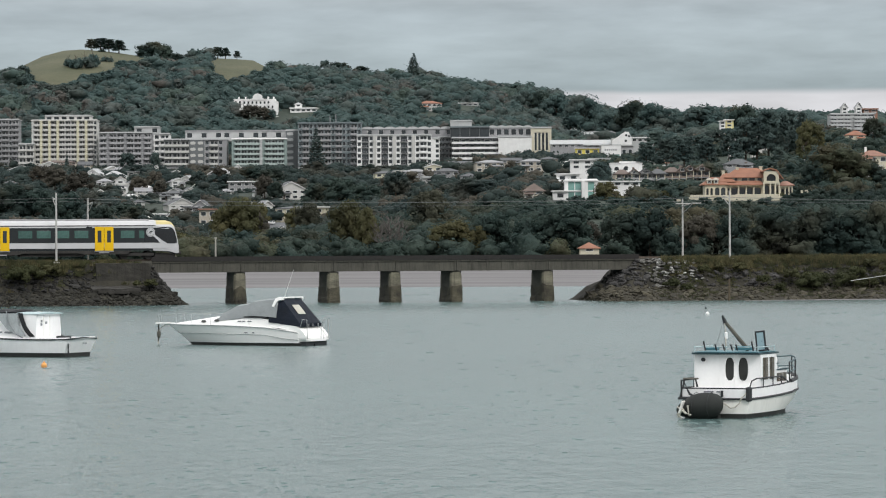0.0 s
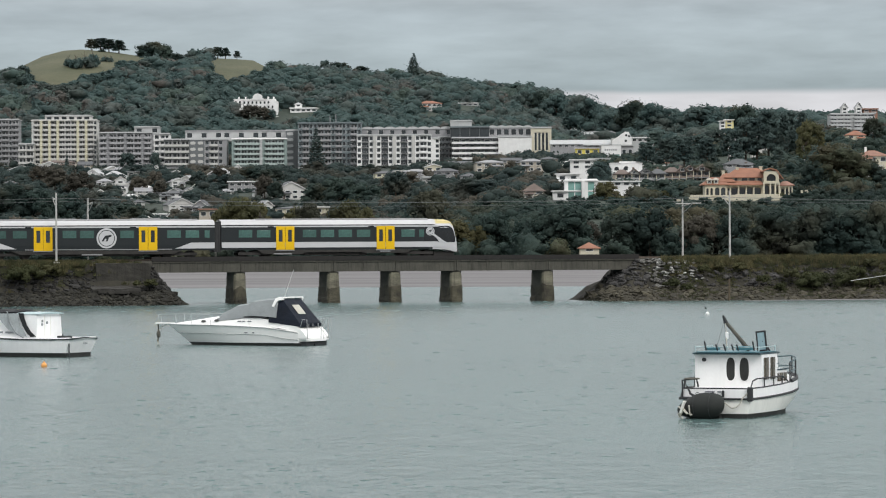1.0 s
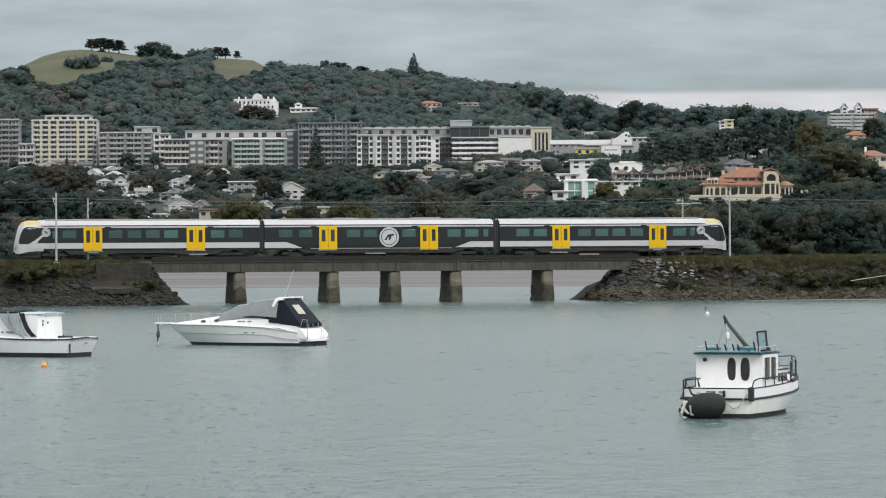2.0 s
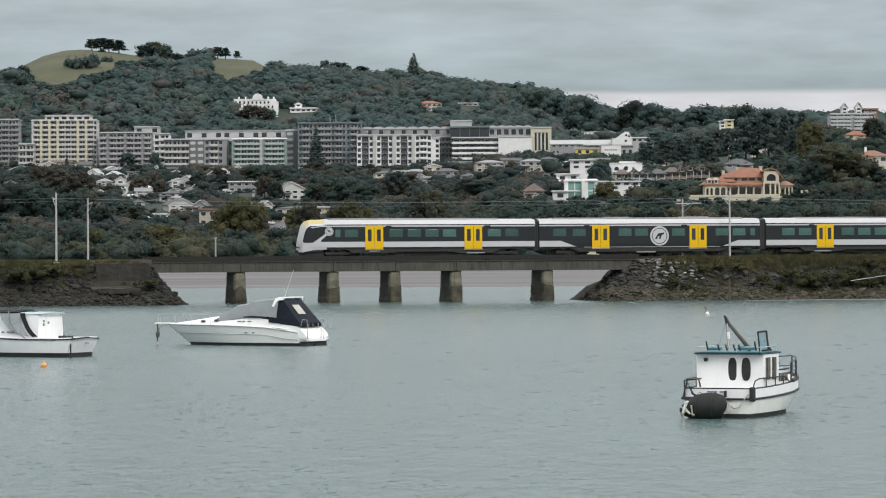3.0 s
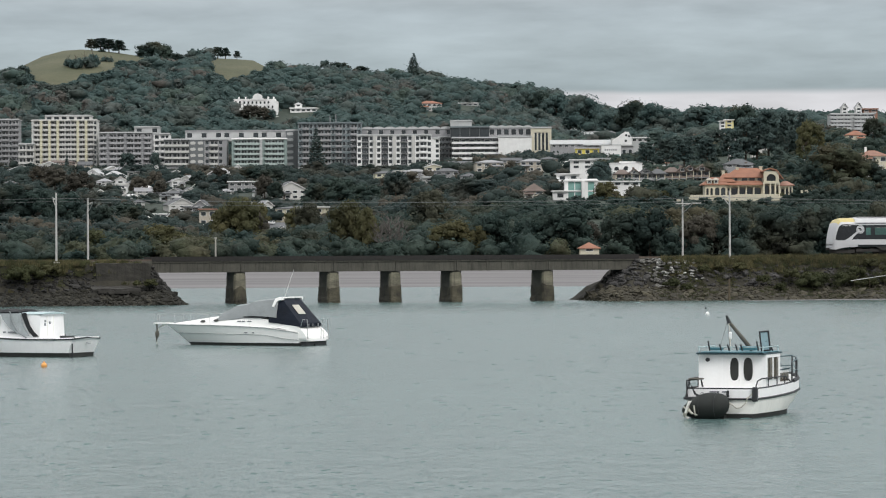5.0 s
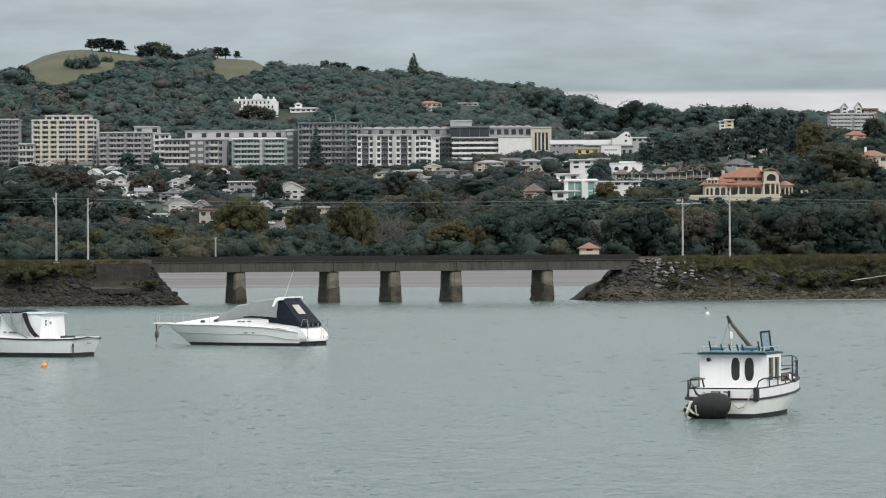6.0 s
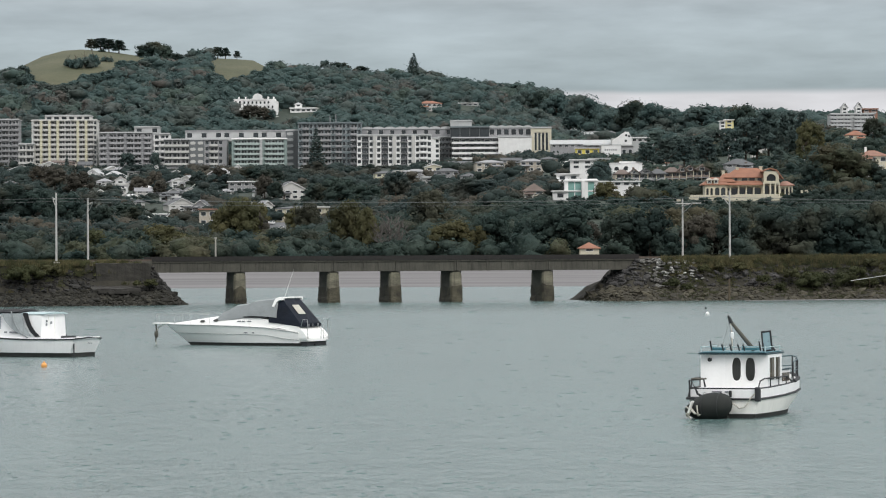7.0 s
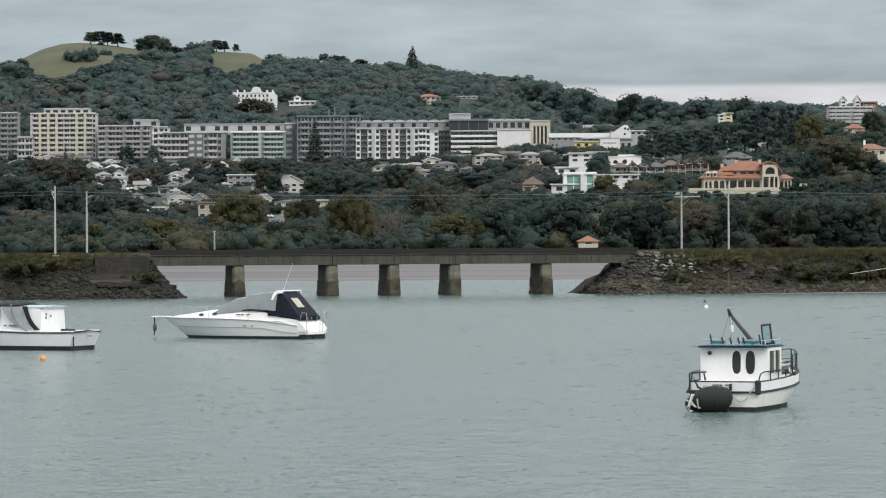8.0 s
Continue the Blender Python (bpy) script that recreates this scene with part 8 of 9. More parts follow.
house(-237.0, 2060, 10.9, 8.8, 2.9, 2.6, 'gable', 'offwhite', 'palegrey', 6, 'white terrace house with a gable', 2, front=20)
house(-225.5, 2052, 10.9, 8.7, 2.6, 2.2, 'gable', 'offwhite', 'grey', 6, 'grey terrace house with a gable', 2, front=20)
house(-207.7, 1960, 18.4, 12.0, 3.7, 1.2, 'hip', 'beige', 'brown', 5, 'beige terrace with a grey roof', 2)
house(-178.1, 1840, 7.5, 7.0, 2.3, 2.6, 'gable', 'white', 'palegrey', -15, 'white weatherboard house with a pale roof', 2)
house(-164.1, 1816, 11.3, 9.1, 2.6, 2.8, 'hip', 'white', 'palegrey', 12, 'white villa with a pale iron roof', 2)
house(-147.2, 1660, 5.7, 7.0, 4.2, 1.0, 'flat', 'white', 'offwhite', 10, 'tall white narrow house', 2)
house(-162.0, 1724, 5.9, 7.0, 2.2, 1.6, 'hip', 'offwhite', 'grey', -10, 'small pale house on the slope', 2)
house(-134.6, 1652, 11.4, 9.1, 2.1, 1.8, 'side', 'offwhite', 'grey', 8, 'long low house with a grey roof', 2, front=75)
house(-118.1, 1580, 11.4, 9.1, 3.5, 1.2, 'hip', 'white', 'slate', -8, 'white two-storey house with a slate roof', 2, front=75)
house(-125.0, 1712, 6.4, 7.0, 2.7, 1.6, 'gable', 'white', 'grey', 14, 'white gabled house on the slope', 2)
house(-115.4, 1704, 4.3, 7.0, 1.6, 1.6, 'gable', 'white', 'white', -12, 'small white-roofed house on the slope', 2)
house(-109.9, 1524, 11.4, 9.1, 2.6, 2.9, 'gable', 'offwhite', 'slate', 20, 'gabled house with white barge boards', 2, front=75)
house(-102.3, 1524, 6.2, 7.0, 2.4, 2.4, 'gable', 'grey', 'slate', -10, 'small gabled house on the slope', 2)
house(-115.0, 1476, 6.0, 7.0, 2.3, 0.5, 'flat', 'white', 'white', 4, 'white flat-roofed house on the slope', 2)
house(-122.0, 1480, 3.2, 7.0, 0.9, 0.7, 'gable', 'white', 'white', 0, 'white shed on the slope', 2)
house(-92.8, 1680, 13.7, 10.9, 4.7, 0.5, 'flat', 'grey', 'white', -4, 'grey house with a white flat roof edge', 2, front=75)
house(-67.6, 1616, 13.6, 10.9, 4.5, 3.5, 'gable', 'offwhite', 'slate', 14, 'three-storey grey gabled house with white balconies', 2, front=75)
house(-59.2, 1436, 14.8, 11.8, 5.8, 0.9, 'hip', 'cream', 'slate', -6, 'large cream house behind trees', 2)
house(-49.4, 1444, 4.5, 7.0, 5.4, 0.7, 'flat', 'cream', 'offwhite', -12, 'pale house end behind trees', 2)
house(-72.4, 1496, 4.7, 7.0, 4.7, 1.9, 'gable', 'offwhite', 'grey', 25, 'pale house by the street', 2)
house(-133.4, 1812, 9.6, 7.7, 2.0, 2.5, 'gable', 'grey', 'slate', 10, 'grey gabled house on the slope', 2)
house(-110.8, 1784, 11.2, 8.9, 2.8, 3.3, 'gable', 'grey', 'palegrey', -14, 'grey gabled house with a pale roof', 2)
house(-108.7, 1920, 6.0, 7.0, 2.1, 2.7, 'gable', 'white', 'white', 5, 'white gabled cottage on the slope', 2)
house(-150.7, 1916, 7.8, 7.0, 2.7, 0.6, 'flat', 'white', 'white', 0, 'white flat-roofed house on the slope', 2)
house(-26.4, 1720, 11.3, 9.0, 4.6, 1.3, 'hip', 'yellow', 'slate', 8, 'pale yellow house on the slope', 2, front=75)
house(-19.2, 1720, 6.4, 7.0, 3.8, 0.8, 'flat', 'yellow', 'offwhite', 8, 'yellow house with a flat roof', 2, front=75)
house(-12.8, 1696, 11.7, 9.3, 4.2, 1.3, 'hip', 'grey', 'grey', -5, 'grey terrace house on the slope', 2, front=75)
house(-4.0, 1676, 7.9, 7.0, 4.7, 1.3, 'gable', 'cream', 'offwhite', 6, 'cream terrace house on the slope', 2, front=75)
house(2.1, 1568, 10.8, 8.6, 4.4, 1.5, 'hip', 'grey', 'slate', 4, 'grey townhouse on the slope', 2, front=75)
house(7.8, 1744, 13.6, 10.9, 2.5, 1.6, 'side', 'grey', 'slate', -3, 'row of grey-roofed townhouses', 2, front=75)
house(21.0, 1584, 12.9, 10.3, 4.5, 1.2, 'hip', 'beige', 'grey', 5, 'beige townhouse with a grey roof', 2, front=75)
house(30.4, 1600, 9.0, 7.2, 3.5, 1.2, 'side', 'beige', 'slate', 0, 'beige townhouse on the slope', 2, front=75)
house(37.5, 1532, 9.6, 7.7, 4.8, 1.2, 'hip', 'beige', 'grey', -6, 'beige townhouse on the slope', 2, front=75)
house(46.7, 1584, 7.4, 7.0, 4.5, 1.2, 'hip', 'beige', 'slate', 3, 'beige townhouse on the slope', 2, front=75)
house(-72.9, 1100, 8.9, 7.2, 1.0, 2.4, 'hip', 'brown', 'slate', -10, 'low house with a dark hipped roof', 2)
house(-101.4, 1064, 2.3, 7.0, 2.3, 0.7, 'gable', 'white', 'palegrey', 15, 'small white house by the shore', 2)
house(-137.4, 1136, 4.3, 7.0, 2.1, 1.1, 'gable', 'offwhite', 'grey', 10, 'pale house among trees', 2)
house(-181.3, 1776, 6.1, 7.0, 1.9, 1.7, 'gable', 'offwhite', 'grey', 12, 'pale weatherboard house among trees', 2)
house(-147.2, 1708, 5.9, 7.0, 2.1, 1.6, 'hip', 'white', 'slate', -8, 'white villa among the trees', 2)
house(-115.3, 1656, 5.2, 7.0, 2.1, 1.8, 'gable', 'offwhite', 'slate', 15, 'small gabled house with pale walls', 2)
house(-98.3, 1632, 6.6, 7.0, 2.3, 1.3, 'hip', 'offwhite', 'grey', -5, 'low pale house among trees', 2)
house(-81.6, 1624, 5.6, 7.0, 2.3, 1.8, 'gable', 'white', 'slate', 12, 'white gabled house by the street', 2)
house(-123.8, 1748, 7.1, 7.0, 1.6, 1.9, 'gable', 'offwhite', 'grey', -12, 'pale cottage with a grey roof', 2)
house(-130.4, 1552, 4.8, 7.0, 1.7, 1.2, 'hip', 'offwhite', 'slate', 6, 'pale house with a slate roof', 2)
house(-169.6, 1900, 7.1, 7.0, 2.1, 1.8, 'hip', 'white', 'grey', 10, 'white house under the flats', 2)
house(-194.3, 1964, 7.4, 7.0, 2.5, 1.8, 'side', 'beige', 'slate', 0, 'beige house under the tower', 2)
house(-228.3, 1940, 7.9, 7.0, 1.8, 1.5, 'hip', 'offwhite', 'grey', -6, 'pale house under the flats', 2)
house(-81.3, 1536, 4.3, 7.0, 1.9, 1.4, 'gable', 'offwhite', 'slate', 20, 'small pale gabled house', 2)
house(-66.5, 1500, 5.6, 7.0, 2.3, 1.4, 'gable', 'cream', 'grey', -14, 'cream gabled house by the street', 2)
house(-110.4, 1460, 5.0, 7.0, 1.4, 1.1, 'gable', 'offwhite', 'slate', 10, 'low pale house with gable', 2)
house(11.0, 1508, 7.1, 7.0, 2.4, 1.4, 'hip', 'grey', 'slate', 0, 'grey townhouse among trees', 2, front=75)
house(-5.8, 1584, 5.4, 7.0, 2.5, 1.0, 'flat', 'offwhite', 'palegrey', 6, 'pale flat-roofed townhouse on slope', 2, front=75)
house(56.1, 1584, 7.4, 7.0, 3.0, 0.5, 'flat', 'white', 'white', 0, 'white stepped terrace house upper', 2)
house(69.0, 1596, 9.0, 7.2, 3.5, 0.5, 'flat', 'white', 'palegrey', -6, 'white house with curved terraces', 2)
house(88.9, 1572, 7.4, 7.0, 2.9, 0.7, 'flat', 'white', 'palegrey', 5, 'white house with flat roof', 2)
house(70.3, 1444, 5.0, 7.0, 2.7, 1.1, 'gable', 'beige', 'slate', -10, 'beige gabled house among trees', 2)
house(-207.1, 1832, 6.9, 7.0, 1.7, 1.4, 'hip', 'offwhite', 'grey', 0, 'pale house among trees', 2)
house(-205.2, 1720, 5.9, 7.0, 1.6, 1.3, 'hip', 'offwhite', 'slate', 12, 'house among trees on the slope', 2)
house(-166.5, 1656, 7.8, 7.0, 1.6, 2.6, 'gable', 'brown', 'brown', 20, 'brown gabled house on the slope', 2)
house(-145.8, 1588, 3.5, 7.0, 1.5, 1.0, 'hip', 'white', 'grey', 0, 'small white house on the slope', 2)
# small houses that show between the trees of the west slope and along the shore
house(-249.9, 2074, 7.1, 7.0, 1.8, 1.5, 'hip', 'white', 'palegrey', 3, 'white hip-roofed house with a pale iron roof among trees', 1, front=45)
house(-239.9, 2066, 9.7, 7.0, 2.1, 1.7, 'side', 'offwhite', 'palegrey', -18, 'off-white side-gabled house with a pale iron roof among trees', 1, front=45)
house(-229.3, 2052, 6.4, 7.0, 1.8, 1.4, 'gable', 'palegrey', 'palegrey', -4, 'pale grey gabled house with a pale iron roof among trees', 1, front=45)
house(-212.5, 1956, 11.0, 7.0, 2.4, 1.9, 'gable', 'offwhite', 'palegrey', 12, 'off-white gabled house with a pale iron roof among trees', 1, front=45)
house(-182.6, 1890, 4.7, 7.0, 1.6, 1.3, 'gable', 'white', 'grey', -16, 'white gabled house with a grey roof among trees', 1, front=45)
house(-173.7, 1906, 6.6, 7.0, 2.0, 1.6, 'gable', 'offwhite', 'palegrey', 19, 'off-white gabled house with a pale iron roof among trees', 1, front=45)
house(-168.2, 1814, 6.2, 7.0, 1.6, 1.3, 'gable', 'white', 'grey', -12, 'white gabled house with a grey roof among trees', 1, front=45)
house(-154.7, 1736, 4.9, 7.0, 2.1, 1.7, 'gable', 'white', 'brown', 1, 'white gabled house with a brown roof among trees', 1, front=45)
house(-146.9, 1654, 3.6, 7.0, 2.0, 1.6, 'gable', 'offwhite', 'white', 20, 'off-white gabled house with a white roof among trees', 1, front=45)
house(-167.9, 1670, 7.3, 7.0, 2.0, 1.6, 'gable', 'offwhite', 'brown', -11, 'off-white gabled house with a brown roof among trees', 1, front=45)
house(-138.6, 1678, 7.9, 7.0, 1.9, 1.5, 'hip', 'palegrey', 'white', -17, 'pale grey hip-roofed house with a white roof among trees', 1, front=45)
house(-128.0, 1738, 3.8, 7.0, 2.1, 0.4, 'flat', 'white', 'palegrey', -4, 'white flat-roofed house with a pale iron roof among trees', 1, front=45)
house(-116.3, 1718, 3.2, 7.0, 1.8, 0.3, 'flat', 'beige', 'white', 10, 'beige flat-roofed house with a white roof among trees', 1, front=45)
house(-129.3, 1730, 3.2, 7.0, 1.3, 1.1, 'hip', 'palegrey', 'slate', 16, 'pale grey hip-roofed house with a slate roof among trees', 1, front=45)
house(-123.9, 1668, 4.7, 7.0, 1.4, 1.2, 'gable', 'palegrey', 'slate', -12, 'pale grey gabled house with a slate roof among trees', 1, front=45)
house(-103.9, 1088, 2.4, 7.0, 1.3, 1.1, 'hip', 'white', 'white', -20, 'white hip-roofed house with a white roof among trees', 1, front=20)
house(-100.1, 1086, 2.4, 7.0, 1.0, 0.8, 'gable', 'white', 'slate', 18, 'white gabled house with a slate roof among trees', 1, front=20)
house(-97.9, 1086, 2.4, 7.0, 0.9, 0.7, 'gable', 'offwhite', 'palegrey', 19, 'off-white gabled house with a pale iron roof among trees', 1, front=20)
house(-139.6, 1154, 3.2, 7.0, 0.9, 0.7, 'side', 'beige', 'white', -13, 'beige side-gabled house with a white roof among trees', 1, front=45)
house(-128.5, 1086, 2.4, 7.0, 0.9, 0.7, 'hip', 'white', 'slate', -10, 'white hip-roofed house with a slate roof among trees', 1, front=20)
house(-74.2, 1178, 2.4, 7.0, 0.9, 0.7, 'side', 'white', 'grey', 0, 'white side-gabled house with a grey roof among trees', 1, front=45)
house(-67.4, 1084, 2.4, 7.0, 0.9, 0.7, 'side', 'beige', 'palegrey', -2, 'beige side-gabled house with a pale iron roof among trees', 1, front=20)
house(-48.3, 1088, 2.4, 7.0, 1.4, 0.2, 'flat', 'offwhite', 'white', -16, 'off-white flat-roofed house with a white roof among trees', 1, front=20)
house(-74.5, 1904, 4.2, 7.0, 1.6, 1.3, 'gable', 'beige', 'grey', -5, 'beige gabled house with a grey roof among trees', 1, front=45)
house(-159.7, 1854, 4.1, 7.0, 2.0, 0.3, 'flat', 'offwhite', 'grey', -15, 'off-white flat-roofed house with a grey roof among trees', 1, front=45)
house(-156.9, 1658, 2.6, 7.0, 1.1, 0.9, 'gable', 'offwhite', 'white', 7, 'off-white gabled house with a white roof among trees', 1, front=45)
house(-140.1, 1638, 3.1, 7.0, 1.0, 0.8, 'gable', 'white', 'white', 22, 'white gabled house with a white roof among trees', 1, front=45)
house(-158.9, 1982, 5.6, 7.0, 1.4, 1.1, 'gable', 'white', 'brown', 21, 'white gabled house with a brown roof among trees', 1, front=45)
# dark-tiled houses on the brow, shops and halls behind them
brow_house(71.8, 1400, 30.0, 9.4, 6.4, (("hip", -2.2, 5.4), ("gable", 2.4, 4.0)), "brown", "offwhite", "dark-roofed house with pale posts on the brow")
brow_house(81.4, 1405, 30.0, 10.4, 6.6, (("gable", -2.6, 5.0), ("hip", 2.4, 5.6)), "slate", "greyer", "dark-roofed house with grey verandas on the brow")
brow_house(90.9, 1410, 30.5, 8.8, 6.9, (("hip", -1.2, 6.0), ("gable", 2.6, 3.8)), "brown", "brownwall", "maroon-tiled house with deep verandas on the brow")
brow_house(99.7, 1415, 31.0, 9.8, 6.9, (("gable", -2.8, 4.6), ("gable", 1.8, 5.4)), "brown", "brownwall", "maroon-tiled twin-gabled house on the brow")
curved_terraces(73.7, 1450, 36.5, 12.9, 4.2)
wing_hall(91.8, 1850, 59.0, 10.1, 6.7, 12.0)
house(101.8, 1862, 15.0, 12.0, 2.4, 0.5, 'flat', 'palegrey', 'white', 0, 'white flat-roofed hall on the slope', 1, z=60.4)
sign_block(83.1, 1780, 49.6, 9.5, 7.2)
house(91.2, 1786, 6.1, 9.8, 7.4, 0.3, 'flat', 'greyer', 'palegrey', 0, 'grey concrete end of the shops', 1, z=49.1)
house(106.6, 1300, 10.2, 8.0, 1.4, 2.0, 'hip', 'grey', 'slate', 0, 'grey hipped roof behind the villa', 1, z=34.4)
house(-91.0, 1400, 6.6, 6.0, 6.6, 0.5, 'flat', 'beige', 'rust', 4, 'beige two-storey house with a flat tiled edge', 2, z=14.9, front=70)
# pines that close the gap behind the villa
for x, y, h, w in ((88, 1560, 13, 1.2), (96, 1548, 15, 1.2), (104, 1556, 14, 1.3), (112, 1530, 14, 1.1), (121, 1490, 12, 1.0), (143, 1488, 14, 0.8), (118, 1440, 8, 1.2), (133, 1430, 8, 1.1)):
    tree(x, y, h, 'pine', LEAF_PINE, 'ragged dark pine tree on the ridge', w)
# single trees
for x, h, w in ((-243.6, 8.6, 1.9), (-237.6, 9.8, 2.1), (-231.6, 9.6, 2.0), (-224.6, 10.0, 2.1), (-156.0, 8.6, 2.1), (-150.5, 8.2, 1.7), (-142.6, 6.4, 1.5)):
    tree(x, 2516, h, 'pine', LEAF_DARK, 'open dark tree standing on the hill skyline', w)
tree(-236.0, 2508, 4.2, 'bush', LEAF_DARK, 'dark bush under the trees on the summit', 1.6)
# the big bush on the pasture and its small neighbour
for x, y, h, w in ((-247.5, 2396, 12.5, 0.72), (-242.0, 2392, 14.5, 0.8), (-236.5, 2396, 16.5, 0.78), (-232.0, 2404, 18.5, 0.55), (-227.0, 2438, 8.0, 0.85), (-223.5, 2442, 7.0, 0.7)):
    tree(x, y, h, 'bush', LEAF_HAZY_WOOD, 'dense dark bush on the grassy hill', w)
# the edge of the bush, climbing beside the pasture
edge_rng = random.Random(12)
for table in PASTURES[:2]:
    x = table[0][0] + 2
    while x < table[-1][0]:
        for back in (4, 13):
            tree(x, between(table, x) - back, edge_rng.uniform(5.5, 8.0), 'broad', LEAF_HAZY_WOOD, 'dark rounded tree at the edge of the hillside bush', edge_rng.uniform(1.3, 1.9))
        x += edge_rng.uniform(4.0, 6.5)
tree(-202.5, 2520, 18.1, 'broad', LEAF_DARK, 'dark rounded tree on the hill skyline', 1.43, z=135.6)
tree(-184.0, 2520, 10.6, 'broad', LEAF_DARK, 'dark rounded tree on the hill skyline', 1.48)
tree(-193.8, 2520, 15.0, 'broad', LEAF_DARK, 'dark rounded tree on the hill skyline', 1.05)
tree(-161.5, 2520, 5.5, 'broad', LEAF_DARK, 'dark rounded tree on the hill skyline', 1.00)
tree(-292.3, 2520, 8.3, 'broad', LEAF_DARK, 'dark rounded tree on the hill skyline', 1.14, z=128.6)
tree(-118.2, 2520, 7.1, 'broad', LEAF_HAZY_WOOD, 'dark rounded tree on the hill skyline', 1.56)
tree(-81.6, 2520, 6.7, 'broad', LEAF_HAZY_WOOD, 'dark rounded tree on the hill skyline', 1.29, z=132.6)
tree(-56.0, 2520, 7.9, 'broad', LEAF_DARK, 'dark rounded tree on the hill skyline', 1.80, z=127.4)
tree(-36.4, 2520, 7.1, 'broad', LEAF_HAZY_WOOD, 'dark rounded tree on the hill skyline', 2.00)
tree(-6.9, 2520, 7.1, 'broad', LEAF_HAZY_WOOD, 'dark rounded tree on the hill skyline', 1.89)
tree(85.9, 2208, 26.6, 'broad', LEAF_HAZY_WOOD, 'dark rounded tree on the hill skyline', 1.09)
tree(78.6, 2216, 22.2, 'broad', LEAF_HAZY_WOOD, 'dark rounded tree on the hill skyline', 0.56)
tree(116.3, 2208, 24.8, 'broad', LEAF_DARK, 'dark rounded tree on the hill skyline', 1.03)
tree(128.4, 2180, 22.5, 'broad', LEAF_HAZY_WOOD, 'dark rounded tree on the hill skyline', 1.15)
tree(152.9, 2132, 20.7, 'broad', LEAF_HAZY_WOOD, 'dark rounded tree on the hill skyline', 1.48)
tree(143.8, 2180, 15.3, 'broad', LEAF_HAZY_WOOD, 'dark rounded tree on the hill skyline', 1.11)
tree(158.7, 1912, 19.7, 'broad', LEAF_DARK, 'dark rounded tree on the hill skyline', 1.12)
tree(103.6, 2232, 15.3, 'broad', LEAF_HAZY_WOOD, 'dark rounded tree on the hill skyline', 1.14)
tree(166.8, 2148, 14.8, 'broad', LEAF_HAZY_WOOD, 'dark rounded tree on the hill skyline', 0.91)
tree(72.8, 2304, 18.7, 'broad', LEAF_HAZY_WOOD, 'dark rounded tree on the hill skyline', 1.15)
tree(64.4, 2324, 17.1, 'broad', LEAF_DARK, 'dark rounded tree on the hill skyline', 1.19)
tree(55.4, 2328, 16.0, 'broad', LEAF_HAZY_WOOD, 'dark rounded tree on the hill skyline', 1.27)
tree(-71.8, 2520, 11.0, 'broad', LEAF_DARK, 'dark rounded tree on the hill skyline', 1.64)
tree(30.5, 2520, 8.3, 'broad', LEAF_DARK, 'dark rounded tree on the hill skyline', 1.90)
tree(51.6, 2492, 7.8, 'broad', LEAF_DARK, 'dark rounded tree on the hill skyline', 2.00)
tree(-19.7, 2500, 16.0, 'norfolk', LEAF_PINE, 'tall dark norfolk pine on the skyline', 1.74, z=126.6)
tree(-66.3, 1900, 23.7, 'norfolk', LEAF_PINE, 'dark conifer in front of the apartments', 1.19)
tree(-200.6, 1930, 10.9, 'norfolk', LEAF_PINE, 'slim dark cypress by the apartments', 0.86)
tree(125.8, 1500, 22.3, 'pine', LEAF_PINE, 'tall ragged dark pine tree', 0.88)
tree(135.2, 1500, 23.9, 'pine', LEAF_PINE, 'tall ragged dark pine tree', 0.95)
tree(143.4, 1500, 21.6, 'pine', LEAF_PINE, 'tall ragged dark pine tree', 0.75)
tree(130.5, 1500, 18.7, 'pine', LEAF_PINE, 'tall ragged dark pine tree', 1.04, z=41.8)
tree(118.8, 1500, 15.2, 'pine', LEAF_PINE, 'tall ragged dark pine tree', 0.94, z=40.7)
tree(149.3, 1500, 17.6, 'pine', LEAF_PINE, 'tall ragged dark pine tree', 0.56, z=45.2)
tree(96.6, 1640, 14.6, 'pine', LEAF_PINE, 'dark spreading pine tree above the houses', 1.32)
tree(106.8, 1640, 13.8, 'pine', LEAF_PINE, 'dark spreading pine tree above the houses', 1.54, z=43.6)
tree(117.1, 1640, 14.1, 'pine', LEAF_PINE, 'dark spreading pine tree above the houses', 1.41, z=44.1)
tree(123.5, 1640, 14.1, 'pine', LEAF_PINE, 'dark spreading pine tree above the houses', 1.11, z=42.8)
tree(150.8, 1480, 13.9, 'broad', LEAF_OLIVE, 'olive-yellow poplar-like tree on the ridge', 0.87, z=45.1)
tree(147.4, 1470, 19.5, 'tall', LEAF_OLIVE, 'olive-yellow tall tree on the ridge', 0.76, z=37.5)
tree(131.0, 1200, 17.6, 'broad', LEAF_OLIVE_DARK, 'large dark olive tree beside the villa', 1.3)
tree(140.5, 1206, 13.0, 'broad', LEAF_DARK, 'dark tree beside the villa', 1.3)
tree(122.6, 1195, 12.1, 'broad', LEAF_DARK, 'dark tree beside the villa', 0.92)
tree(166.8, 1420, 13.3, 'broad', LEAF_DARK, 'dark tree on the ridge', 1.17, z=36.3)
tree(54.0, 1240, 8.3, 'broad', LEAF_PINE, 'dense dark round tree by the white house', 1.30, z=28.0)
tree(99.9, 1300, 6.1, 'bush', LEAF_DARK, 'round clipped green tree', 1.09, z=31.5)
tree(84.3, 1250, 5.3, 'bush', LEAF_OLIVE, 'small olive garden tree', 0.93)
tree(55.5, 1160, 4.7, 'bush', LEAF_OLIVE, 'olive green garden shrubs', 1.71)
